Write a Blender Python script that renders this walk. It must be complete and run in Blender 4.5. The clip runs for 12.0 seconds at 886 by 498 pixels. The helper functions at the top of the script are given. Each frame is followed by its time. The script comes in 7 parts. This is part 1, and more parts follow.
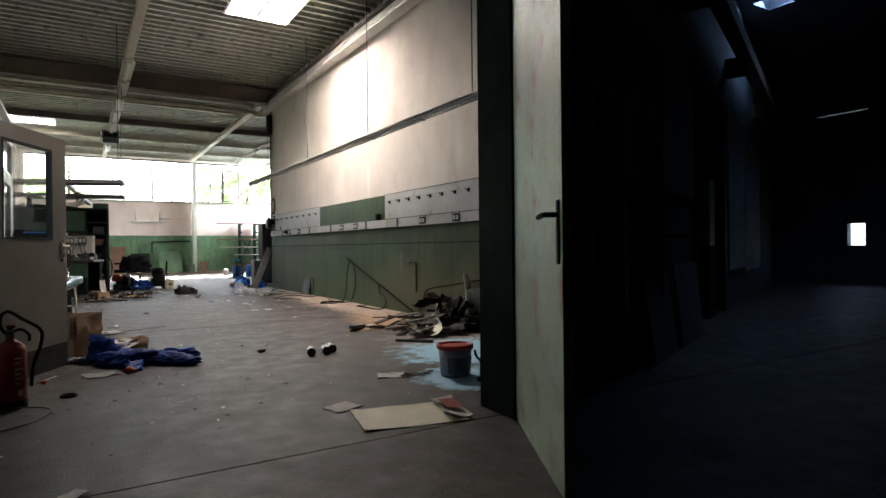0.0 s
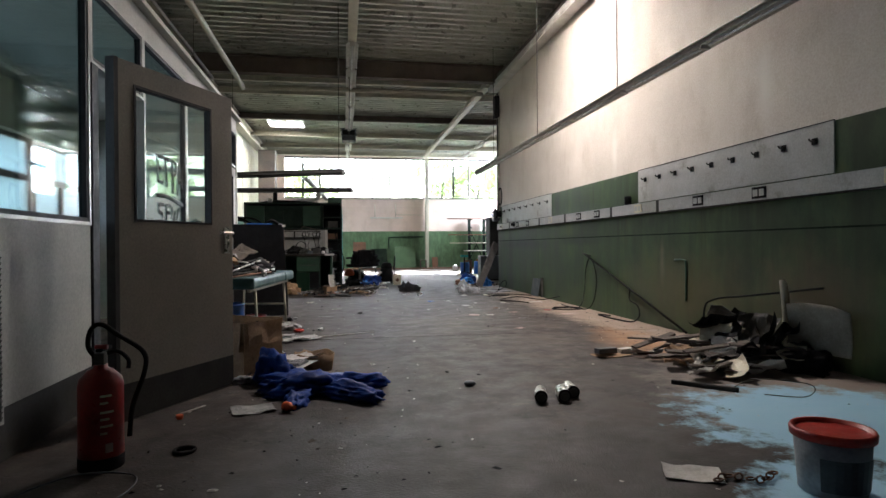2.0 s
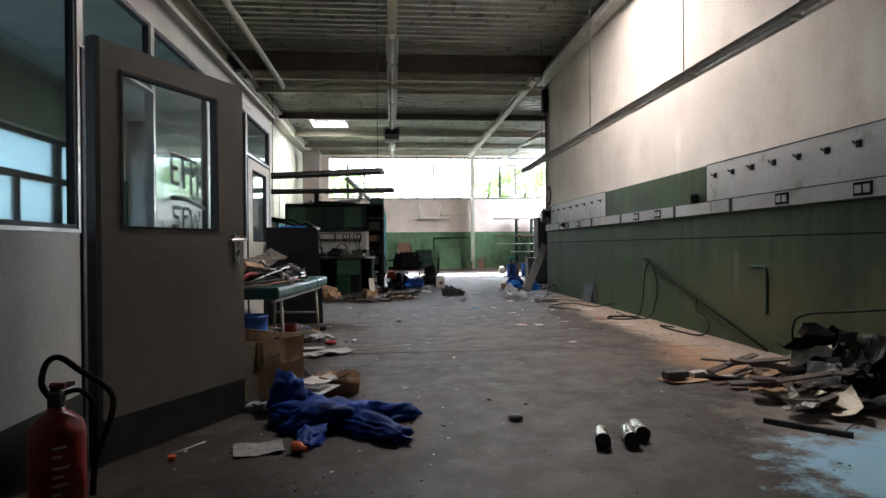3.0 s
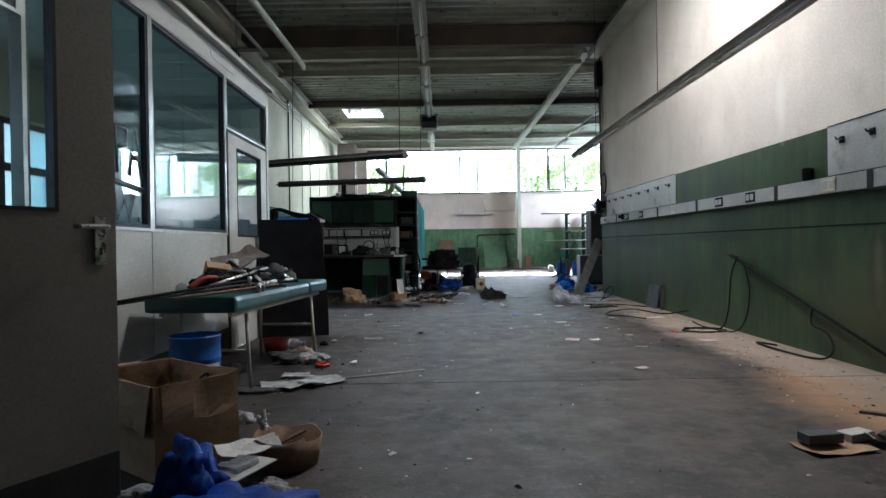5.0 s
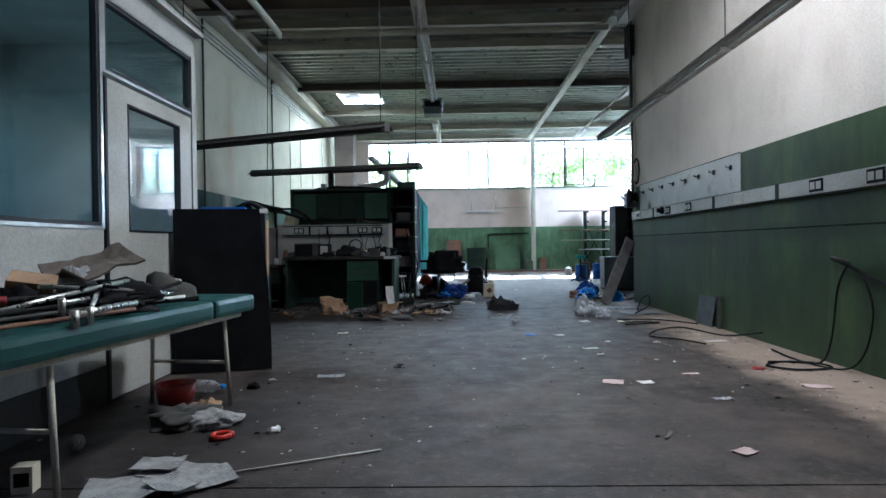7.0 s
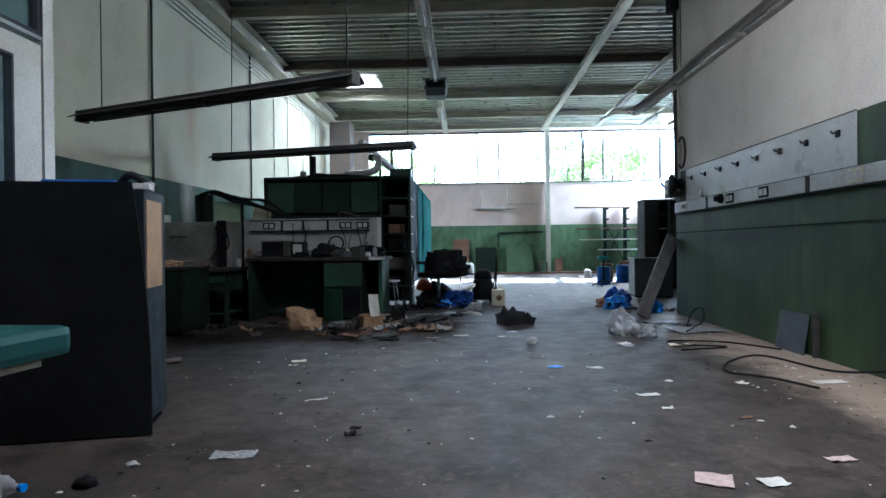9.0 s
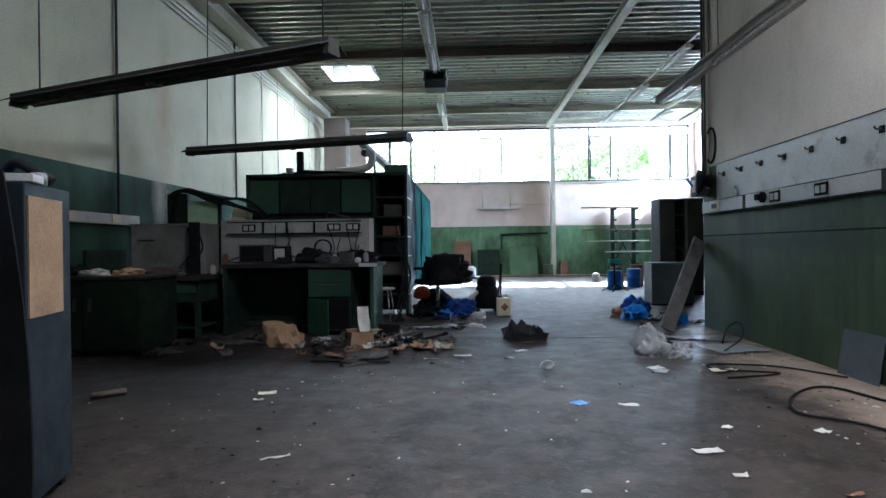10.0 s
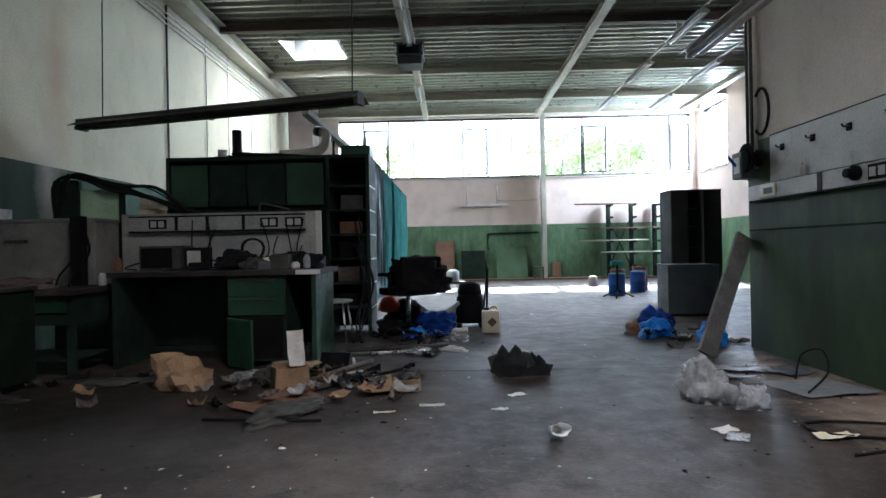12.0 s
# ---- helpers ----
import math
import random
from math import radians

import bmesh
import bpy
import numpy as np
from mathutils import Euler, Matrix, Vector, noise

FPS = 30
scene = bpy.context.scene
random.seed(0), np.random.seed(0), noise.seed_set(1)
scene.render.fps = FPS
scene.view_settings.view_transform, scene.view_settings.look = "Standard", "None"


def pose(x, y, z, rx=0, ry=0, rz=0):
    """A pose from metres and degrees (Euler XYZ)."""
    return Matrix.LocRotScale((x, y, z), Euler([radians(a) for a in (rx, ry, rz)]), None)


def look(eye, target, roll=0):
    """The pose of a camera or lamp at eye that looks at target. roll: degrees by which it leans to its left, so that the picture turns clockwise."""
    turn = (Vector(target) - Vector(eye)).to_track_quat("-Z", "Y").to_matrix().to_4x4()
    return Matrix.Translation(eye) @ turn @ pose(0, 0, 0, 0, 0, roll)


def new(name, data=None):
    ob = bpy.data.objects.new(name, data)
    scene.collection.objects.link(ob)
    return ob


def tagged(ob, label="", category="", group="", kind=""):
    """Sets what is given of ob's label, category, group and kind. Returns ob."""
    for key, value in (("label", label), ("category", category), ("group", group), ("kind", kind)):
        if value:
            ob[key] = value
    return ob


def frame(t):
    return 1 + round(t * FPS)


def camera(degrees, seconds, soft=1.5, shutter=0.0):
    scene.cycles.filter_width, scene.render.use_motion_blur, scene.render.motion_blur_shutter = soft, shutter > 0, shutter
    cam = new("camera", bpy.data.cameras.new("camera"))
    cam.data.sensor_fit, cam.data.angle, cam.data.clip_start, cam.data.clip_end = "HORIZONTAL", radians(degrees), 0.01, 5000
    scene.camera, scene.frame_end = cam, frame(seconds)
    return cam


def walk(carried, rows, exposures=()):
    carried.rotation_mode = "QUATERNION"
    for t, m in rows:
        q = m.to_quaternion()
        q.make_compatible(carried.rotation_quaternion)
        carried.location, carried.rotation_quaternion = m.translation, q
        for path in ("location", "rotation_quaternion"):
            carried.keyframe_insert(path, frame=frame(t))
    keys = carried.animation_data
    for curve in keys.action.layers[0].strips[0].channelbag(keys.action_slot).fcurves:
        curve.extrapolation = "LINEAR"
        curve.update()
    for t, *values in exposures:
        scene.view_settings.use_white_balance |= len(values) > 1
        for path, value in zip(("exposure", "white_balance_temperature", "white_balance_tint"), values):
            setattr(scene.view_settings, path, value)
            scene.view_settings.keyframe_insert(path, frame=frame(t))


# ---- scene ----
cam = camera(74.0, 12.0)
PATH = [
    (0, (0.411, 0.144, 1.013), (1.461, 1.847, 1.007), -0.6),
    (0.5, (0.61, 0.694, 0.966), (1.386, 2.538, 0.964), -0.4),
    (1, (0.86, 1.237, 0.935), (1.404, 3.162, 0.931), -0.5),
    (1.5, (0.956, 1.668, 0.965), (1.373, 3.624, 0.959), -0.3),
    (2, (1.077, 2.08, 0.956), (1.408, 4.053, 0.948), -0.4),
    (2.5, (1.155, 2.405, 0.969), (1.397, 4.39, 0.963), -0.4),
    (3, (1.216, 2.667, 1.01), (1.388, 4.658, 1.002), -0.5),
    (5, (1.548, 4.135, 0.97), (1.552, 6.135, 0.959), -0.9),
    (5.5, (1.579, 4.615, 0.969), (1.569, 6.615, 0.958), -0.8),
    (6, (1.617, 5.052, 0.985), (1.593, 7.052, 0.975), -0.7),
    (6.5, (1.707, 5.526, 0.96), (1.673, 7.526, 0.951), -0.8),
    (7, (1.763, 5.95, 0.965), (1.722, 7.949, 0.955), -0.8),
    (9, (1.882, 7.703, 0.937), (1.804, 9.701, 0.929), -0.7),
    (9.5, (1.889, 8.206, 0.944), (1.809, 10.204, 0.937), -0.7),
    (10, (1.866, 8.55, 0.989), (1.785, 10.548, 0.982), -0.7),
    (10.5, (1.895, 8.991, 0.979), (1.821, 10.99, 0.975), -0.9),
    (11, (1.934, 9.382, 0.976), (1.867, 11.381, 0.974), -1.0),
    (11.5, (1.935, 9.809, 1.005), (1.882, 11.809, 0.999), -1.0),
    (12, (1.968, 10.239, 0.971), (1.933, 12.239, 0.969), -1.1),
]
walk(cam, [(t, look(eye, target, roll)) for t, eye, target, roll in PATH],
     exposures=[(0, 2.92, 6000, 12), (1, 2.86, 5950, 12), (2.5, 2.68, 5850, 14), (5.5, 2.43, 5100, 6), (7, 2.43, 4900, 6), (9, 2.48, 4900, 7), (12, 2.42, 5300, 11)])

# ---- daylight ----
SUN_UP, SUN_SIDE = 42.0, 4.0          # elevation, and degrees off the hall's long axis
world = bpy.data.worlds.new("sky")
scene.world = world
world.use_nodes = True
wn = world.node_tree.nodes
sky = wn.new("ShaderNodeTexSky")
sky.sky_type, sky.sun_disc = "NISHITA", False
sky.sun_elevation, sky.sun_rotation = radians(SUN_UP), radians(SUN_SIDE)
sky.dust_density = 2.0
world.node_tree.links.new(sky.outputs[0], wn["Background"].inputs[0])
wn["Background"].inputs[1].default_value = 0.15

sun_data = bpy.data.lights.new("sun", "SUN")
sun_data.energy, sun_data.angle, sun_data.color = 5.0, radians(0.5), (1.0, 0.95, 0.86)
sun = new("sun", sun_data)
sd = Vector((math.sin(radians(SUN_SIDE)) * math.cos(radians(SUN_UP)),
             math.cos(radians(SUN_SIDE)) * math.cos(radians(SUN_UP)), math.sin(radians(SUN_UP))))
sun.matrix_world = look(sd * 60, (0, 0, 0))


def daylight(name, centre, aim, w, h, watts, col):
    """Sky light that enters by an opening."""
    d = bpy.data.lights.new(name, "AREA")
    d.shape, d.size, d.size_y, d.energy, d.color = "RECTANGLE", w, h, watts, col
    ob = new(name, d)
    ob.matrix_world = look(centre, aim)
    return ob


daylight("skylight_lamp", (3.1, 10.12, 5.44), (3.1, 10.12, 0), 1.0, 1.1, 72, (1.0, 0.87, 0.74))
daylight("skylight_lamp", (-0.79, 22.25, 5.22), (-0.79, 22.25, 0), 0.95, 1.1, 45, (1.0, 0.95, 0.88))
daylight("side_window_lamp", (9.56, 26.7, 3.96), (0, 24.6, 2.6), 1.4, 1.7, 150, (0.93, 0.97, 1.0))
daylight("office_window_lamp", (-2.62, 7.3, 1.73), (3, 7.3, 1.6), 6.8, 0.9, 5, (0.86, 0.95, 1.0))
daylight("hall_roof_hole_lamp", (10.95, 5.95, 5.45), (8.6, 5.2, 0), 0.45, 0.35, 3.6, (0.45, 0.68, 1.0))

# ---- materials ----


def surf(name, c1, c2, scale=3.0, rough=0.7, bump=0.15, fine=60.0, metal=0.0, spots=None, spot_amount=0.5, spot_scale=1.2, island=0.0):
    """Two tones mixed by broad noise, fine grain in colour and relief, and optional stains."""
    m = bpy.data.materials.new(name)
    m.use_nodes = True
    nt = m.node_tree
    n, l = nt.nodes, nt.links
    bs = n["Principled BSDF"]
    geo = n.new("ShaderNodeNewGeometry")

    def tex(s, d=6.0, ro=0.6):
        t = n.new("ShaderNodeTexNoise")
        t.inputs["Scale"].default_value, t.inputs["Detail"].default_value, t.inputs["Roughness"].default_value = s, d, ro
        l.new(geo.outputs["Position"], t.inputs["Vector"])
        return t.outputs["Fac"]

    def ramp(src, a, b):
        r = n.new("ShaderNodeMapRange")
        r.inputs[1].default_value, r.inputs[2].default_value = a, b
        l.new(src, r.inputs[0])
        return r.outputs[0]

    def mix(fac, a, b, mode="MIX"):
        x = n.new("ShaderNodeMix")
        x.data_type, x.blend_type = "RGBA", mode
        for sock, v in ((x.inputs[0], fac), (x.inputs[6], a), (x.inputs[7], b)):
            if isinstance(v, (int, float)):
                sock.default_value = v
            elif isinstance(v, tuple):
                sock.default_value = (*v, 1)
            else:
                l.new(v, sock)
        return x.outputs[2]

    col = mix(ramp(tex(scale), 0.35, 0.65), c1, c2)
    grain = tex(fine, 3.0)
    col = mix(0.25, col, mix(ramp(grain, 0.3, 0.7), (0.25, 0.25, 0.25), (0.85, 0.85, 0.85)), "OVERLAY")
    if spots:
        col = mix(ramp(tex(spot_scale, 8.0, 0.7), 0.62 - 0.2 * spot_amount, 0.7), col, spots)
    if island:
        inf = n.new("ShaderNodeObjectInfo")
        col = mix(ramp(inf.outputs["Random"], 0.0, 1.0 / island), col, c2)
    l.new(col, bs.inputs["Base Color"])
    bs.inputs["Metallic"].default_value = metal
    rr = n.new("ShaderNodeMapRange")
    rr.inputs[1].default_value, rr.inputs[2].default_value = 0.3, 0.7
    rr.inputs[3].default_value, rr.inputs[4].default_value = max(0.03, rough - 0.12), min(1.0, rough + 0.12)
    l.new(tex(scale * 3), rr.inputs[0])
    l.new(rr.outputs[0], bs.inputs["Roughness"])
    if bump:
        b = n.new("ShaderNodeBump")
        b.inputs["Strength"].default_value, b.inputs["Distance"].default_value = bump, 0.01
        l.new(grain, b.inputs["Height"])
        l.new(b.outputs[0], bs.inputs["Normal"])
    return m


def painted_wall(name, low, high, top, dull=0.5):
    """Plaster painted in a dado colour up to a height and a light colour over it, scuffed and stained."""
    m = surf(name, high, tuple(c * 0.86 for c in high), 0.9, 0.85, 0.03, 60)
    nt = m.node_tree
    n, l = nt.nodes, nt.links
    bs = n["Principled BSDF"]
    upper = bs.inputs["Base Color"].links[0].from_socket
    geo = next(x for x in n if x.type == "NEW_GEOMETRY")
    sep = n.new("ShaderNodeSeparateXYZ")
    l.new(geo.outputs["Position"], sep.inputs[0])
    mp = n.new("ShaderNodeMapping")
    mp.inputs["Scale"].default_value = (1.3, 1.3, 0.7)
    l.new(geo.outputs["Position"], mp.inputs["Vector"])
    runs = n.new("ShaderNodeTexNoise")
    runs.inputs["Scale"].default_value, runs.inputs["Detail"].default_value, runs.inputs["Roughness"].default_value = 1.6, 8, 0.7
    l.new(mp.outputs[0], runs.inputs["Vector"])
    lo = n.new("ShaderNodeValToRGB")
    lo.color_ramp.elements[0].position, lo.color_ramp.elements[0].color = 0.34, (*[c * 0.42 for c in low], 1)
    lo.color_ramp.elements[1].position, lo.color_ramp.elements[1].color = 0.58, (*low, 1)
    e = lo.color_ramp.elements.new(0.8)
    e.color = (low[0] * 1.5 + 0.03, low[1] * 1.25 + 0.02, low[2] * 1.2, 1)
    l.new(runs.outputs["Fac"], lo.inputs[0])
    ms = n.new("ShaderNodeMapping")
    ms.inputs["Scale"].default_value = (4.0, 4.0, 0.35)
    l.new(geo.outputs["Position"], ms.inputs["Vector"])
    sn = n.new("ShaderNodeTexNoise")
    sn.inputs["Scale"].default_value, sn.inputs["Detail"].default_value, sn.inputs["Roughness"].default_value = 1.4, 7, 0.65
    l.new(ms.outputs[0], sn.inputs["Vector"])
    sr = n.new("ShaderNodeMapRange")
    sr.inputs[1].default_value, sr.inputs[2].default_value, sr.inputs[3].default_value, sr.inputs[4].default_value = 0.48, 0.68, 0.0, 0.75
    l.new(sn.outputs["Fac"], sr.inputs[0])
    streak = n.new("ShaderNodeMix")
    streak.data_type = "RGBA"
    l.new(sr.outputs[0], streak.inputs[0])
    l.new(lo.outputs[0], streak.inputs[6])
    streak.inputs[7].default_value = (low[0] * 0.55, low[1] * 0.45, low[2] * 0.5, 1)
    edge = n.new("ShaderNodeMath")
    edge.operation = "GREATER_THAN"
    edge.inputs[1].default_value = top
    l.new(sep.outputs["Z"], edge.inputs[0])
    hi = n.new("ShaderNodeMix")
    hi.data_type, hi.blend_type = "RGBA", "MULTIPLY"
    st = n.new("ShaderNodeMapRange")
    st.inputs[1].default_value, st.inputs[2].default_value, st.inputs[3].default_value, st.inputs[4].default_value = 0.5, 0.85, 0.0, 0.55
    l.new(runs.outputs["Fac"], st.inputs[0])
    l.new(st.outputs[0], hi.inputs[0])
    l.new(upper, hi.inputs[6])
    hi.inputs[7].default_value = (0.55, 0.5, 0.42, 1)
    mx = n.new("ShaderNodeMix")
    mx.data_type = "RGBA"
    l.new(edge.outputs[0], mx.inputs[0])
    l.new(streak.outputs[2], mx.inputs[6])
    l.new(hi.outputs[2], mx.inputs[7])
    l.new(mx.outputs[2], bs.inputs["Base Color"])
    gl = n.new("ShaderNodeMapRange")
    gl.inputs[3].default_value, gl.inputs[4].default_value = dull, 0.85
    l.new(edge.outputs[0], gl.inputs[0])
    wear = n.new("ShaderNodeMath")
    wear.operation = "MULTIPLY_ADD"
    wear.inputs[1].default_value, wear.inputs[2].default_value = 0.35, -0.17
    l.new(runs.outputs["Fac"], wear.inputs[0])
    add = n.new("ShaderNodeMath")
    add.operation = "ADD"
    l.new(gl.outputs[0], add.inputs[0])
    l.new(wear.outputs[0], add.inputs[1])
    l.new(add.outputs[0], bs.inputs["Roughness"])
    bs.inputs["Specular IOR Level"].default_value = 0.33
    return m


def glass(name, tint=(0.9, 0.97, 0.95)):
    m = bpy.data.materials.new(name)
    m.use_nodes = True
    bs = m.node_tree.nodes["Principled BSDF"]
    bs.inputs["Base Color"].default_value = (*tint, 1)
    bs.inputs["Roughness"].default_value = 0.02
    bs.inputs["IOR"].default_value = 1.5
    bs.inputs["Transmission Weight"].default_value = 1.0
    return m


def plain(name, col, rough=0.5, metal=0.0):
    return surf(name, col, tuple(c * 0.8 for c in col), 6.0, rough, 0.05, 90, metal)


GREEN, CREAM = (0.05, 0.086, 0.034), (0.66, 0.6, 0.53)
M_wall_r = painted_wall("wall_paint_right", GREEN, CREAM, 1.885)
M_wall_l = painted_wall("wall_paint_left", (0.032, 0.085, 0.052), (0.52, 0.5, 0.37), 1.92, 0.75)
M_wall_f = painted_wall("wall_paint_far", (0.15, 0.26, 0.14), (0.76, 0.62, 0.55), 1.64)


def run_mark(m, y, z, sy, sz, tint, amount):
    """A rusty run of water down a wall, with a ragged outline."""
    n, l = m.node_tree.nodes, m.node_tree.links
    bs = n["Principled BSDF"]
    col = bs.inputs["Base Color"].links[0].from_socket
    geo = next(x for x in n if x.type == "NEW_GEOMETRY")
    mp = n.new("ShaderNodeMapping")
    mp.vector_type = "TEXTURE"
    mp.inputs["Location"].default_value = (0, y, z)
    mp.inputs["Scale"].default_value = (1000, sy, sz)
    l.new(geo.outputs["Position"], mp.inputs["Vector"])
    ln = n.new("ShaderNodeVectorMath")
    ln.operation = "LENGTH"
    l.new(mp.outputs[0], ln.inputs[0])
    no = n.new("ShaderNodeTexNoise")
    no.inputs["Scale"].default_value, no.inputs["Detail"].default_value, no.inputs["Roughness"].default_value = 4.0, 8, 0.7
    l.new(geo.outputs["Position"], no.inputs["Vector"])
    ad = n.new("ShaderNodeMath")
    ad.operation = "MULTIPLY_ADD"
    l.new(no.outputs["Fac"], ad.inputs[0])
    ad.inputs[1].default_value = 1.2
    l.new(ln.outputs["Value"], ad.inputs[2])
    r = n.new("ShaderNodeMapRange")
    r.inputs[1].default_value, r.inputs[2].default_value, r.inputs[3].default_value, r.inputs[4].default_value = 0.7, 1.7, amount, 0.0
    l.new(ad.outputs[0], r.inputs[0])
    x = n.new("ShaderNodeMix")
    x.data_type = "RGBA"
    l.new(r.outputs[0], x.inputs[0])
    l.new(col, x.inputs[6])
    x.inputs[7].default_value = (*tint, 1)
    l.new(x.outputs[2], bs.inputs["Base Color"])


run_mark(M_wall_l, 16.55, 2.85, 0.28, 1.2, (0.4, 0.31, 0.2), 0.85)
run_mark(M_wall_l, 16.4, 1.7, 0.22, 0.6, (0.42, 0.4, 0.34), 0.9)
run_mark(M_wall_l, 13.0, 1.95, 0.5, 0.35, (0.2, 0.22, 0.2), 0.6)
run_mark(M_wall_r, 6.7, 2.35, 0.12, 0.4, (0.72, 0.68, 0.62), 0.9)
run_mark(M_wall_r, 9.6, 2.2, 0.1, 0.35, (0.72, 0.68, 0.62), 0.9)
run_mark(M_wall_r, 13.8, 1.0, 2.0, 0.12, (0.02, 0.03, 0.02), 0.8)
run_mark(M_wall_r, 8.0, 0.45, 1.6, 0.5, (0.1, 0.09, 0.045), 0.8)
run_mark(M_wall_r, 6.2, 0.5, 0.7, 0.5, (0.11, 0.08, 0.045), 0.8)
run_mark(M_wall_r, 10.9, 1.05, 1.2, 0.1, (0.02, 0.03, 0.02), 0.8)
run_mark(M_wall_r, 8.4, 0.75, 0.06, 0.3, (0.16, 0.14, 0.09), 0.7)
# Dark blue-grey base tone for the hall's walls and ceiling.
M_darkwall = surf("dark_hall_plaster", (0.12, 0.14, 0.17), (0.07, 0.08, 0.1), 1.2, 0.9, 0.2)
M_panel = surf("partition_panel", (0.45, 0.45, 0.41), (0.36, 0.36, 0.33), 1.5, 0.55, 0.03, 70)
M_plinth = surf("dark_plinth", (0.05, 0.05, 0.045), (0.03, 0.03, 0.03), 2, 0.7)
M_alu = surf("dull_aluminium", (0.45, 0.45, 0.42), (0.36, 0.36, 0.34), 5, 0.4, 0.05, 80, 0.8)
M_gasket = plain("black_rubber", (0.015, 0.015, 0.017), 0.6)
M_glass = glass("window_glass")
M_officeglass = glass("tinted_office_glass", (0.62, 0.8, 0.8))
M_frost = glass("frosted_office_pane", (0.24, 0.29, 0.3))
M_frost.node_tree.nodes["Principled BSDF"].inputs["Roughness"].default_value = 0.5
M_deck = surf("ceiling_sheet", (0.46, 0.47, 0.41), (0.34, 0.35, 0.3), 1.5, 0.34, 0.03, 40, 0.35)
M_steel = surf("painted_steel", (0.52, 0.5, 0.4), (0.42, 0.4, 0.32), 2.5, 0.6, 0.05, 60, 0.1)
M_girder = surf("rusty_girder", (0.13, 0.1, 0.08), (0.085, 0.072, 0.062), 2.0, 0.75, 0.1)
M_lampgrey = surf("lamp_housing", (0.62, 0.61, 0.56), (0.5, 0.49, 0.45), 4, 0.45, 0.03)
M_tube = plain("white_tube", (0.85, 0.86, 0.85), 0.3)
M_lampdark = surf("dusty_lamp_housing", (0.085, 0.082, 0.075), (0.05, 0.05, 0.046), 5, 0.6, 0.06)
M_white = surf("white_sheet", (0.52, 0.52, 0.51), (0.43, 0.43, 0.41), 2.5, 0.45, 0.04, 70, 0.0, (0.26, 0.24, 0.2), 0.25, 3)
M_door = surf("door_leaf_paint", (0.225, 0.205, 0.172), (0.185, 0.17, 0.143), 1.2, 0.5, 0.04, 80)
M_doorg = surf("worn_green_door_paint", (0.4, 0.5, 0.35), (0.3, 0.4, 0.28), 1.3, 0.42, 0.06, 50, 0.0, (0.3, 0.15, 0.08), 0.45, 4)
M_darkgreen = surf("dark_green_steel", (0.018, 0.03, 0.018), (0.009, 0.016, 0.01), 3, 0.75, 0.08)
M_cabgreen = surf("green_cabinet_paint", (0.03, 0.08, 0.045), (0.018, 0.05, 0.03), 3, 0.4, 0.05)
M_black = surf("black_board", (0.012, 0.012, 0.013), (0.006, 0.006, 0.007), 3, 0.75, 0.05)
M_greyblue = surf("grey_blue_steel", (0.075, 0.087, 0.1), (0.05, 0.06, 0.07), 3, 0.5, 0.05)
M_vinyl = surf("green_vinyl", (0.01, 0.06, 0.055), (0.009, 0.05, 0.047), 2, 0.42, 0.008, 160)
M_chrome = surf("dull_chrome", (0.6, 0.6, 0.57), (0.45, 0.44, 0.42), 10, 0.3, 0.03, 90, 1.0)
M_blue = surf("blue_drum_paint", (0.02, 0.12, 0.42), (0.015, 0.08, 0.32), 5, 0.4, 0.05)
M_cloth = surf("blue_cloth", (0.014, 0.062, 0.34), (0.006, 0.022, 0.12), 5, 0.5, 0.25, 120)
M_bluebag = surf("blue_plastic", (0.02, 0.22, 0.75), (0.015, 0.14, 0.5), 9, 0.35, 0.1)
M_card = surf("cardboard", (0.36, 0.235, 0.135), (0.24, 0.15, 0.08), 4, 0.85, 0.12, 70, 0.0, (0.12, 0.07, 0.04), 0.2, 4)
M_paper = surf("dirty_paper", (0.66, 0.64, 0.6), (0.48, 0.46, 0.42), 7, 0.9, 0.1, 90)
M_red = surf("red_paint", (0.32, 0.016, 0.016), (0.2, 0.012, 0.012), 6, 0.38, 0.04)
M_orange = plain("orange_plastic", (0.75, 0.12, 0.03), 0.4)
M_wood = surf("weathered_wood", (0.13, 0.105, 0.085), (0.075, 0.06, 0.05), 6, 0.8, 0.3, 40)
M_greywood = surf("grey_weathered_wood", (0.15, 0.145, 0.14), (0.09, 0.085, 0.082), 6, 0.8, 0.3, 40)
M_bag = surf("cloudy_plastic", (0.55, 0.56, 0.58), (0.4, 0.4, 0.42), 14, 0.3, 0.1)
M_bag.node_tree.nodes["Principled BSDF"].inputs["Alpha"].default_value = 0.45
M_pinkpaper = surf("pinkish_paper", (0.5, 0.38, 0.36), (0.38, 0.29, 0.27), 8, 0.9, 0.06)
M_panelgrey = surf("flat_grey_panel", (0.22, 0.23, 0.24), (0.16, 0.165, 0.17), 4, 0.6, 0.05)
M_boardgreen = surf("faded_green_board", (0.085, 0.15, 0.07), (0.06, 0.11, 0.05), 3, 0.6, 0.06)
M_strip = surf("grey_blue_strip_curtain", (0.16, 0.21, 0.23), (0.1, 0.14, 0.16), 4, 0.4, 0.06)
M_traygrey = surf("worn_black_plastic", (0.075, 0.077, 0.08), (0.035, 0.035, 0.038), 6, 0.5, 0.08)
M_grimy = surf("grimy_white_paint", (0.27, 0.265, 0.25), (0.17, 0.165, 0.15), 3, 0.55, 0.06, 60, 0.0, (0.1, 0.09, 0.08), 0.4, 2.5)
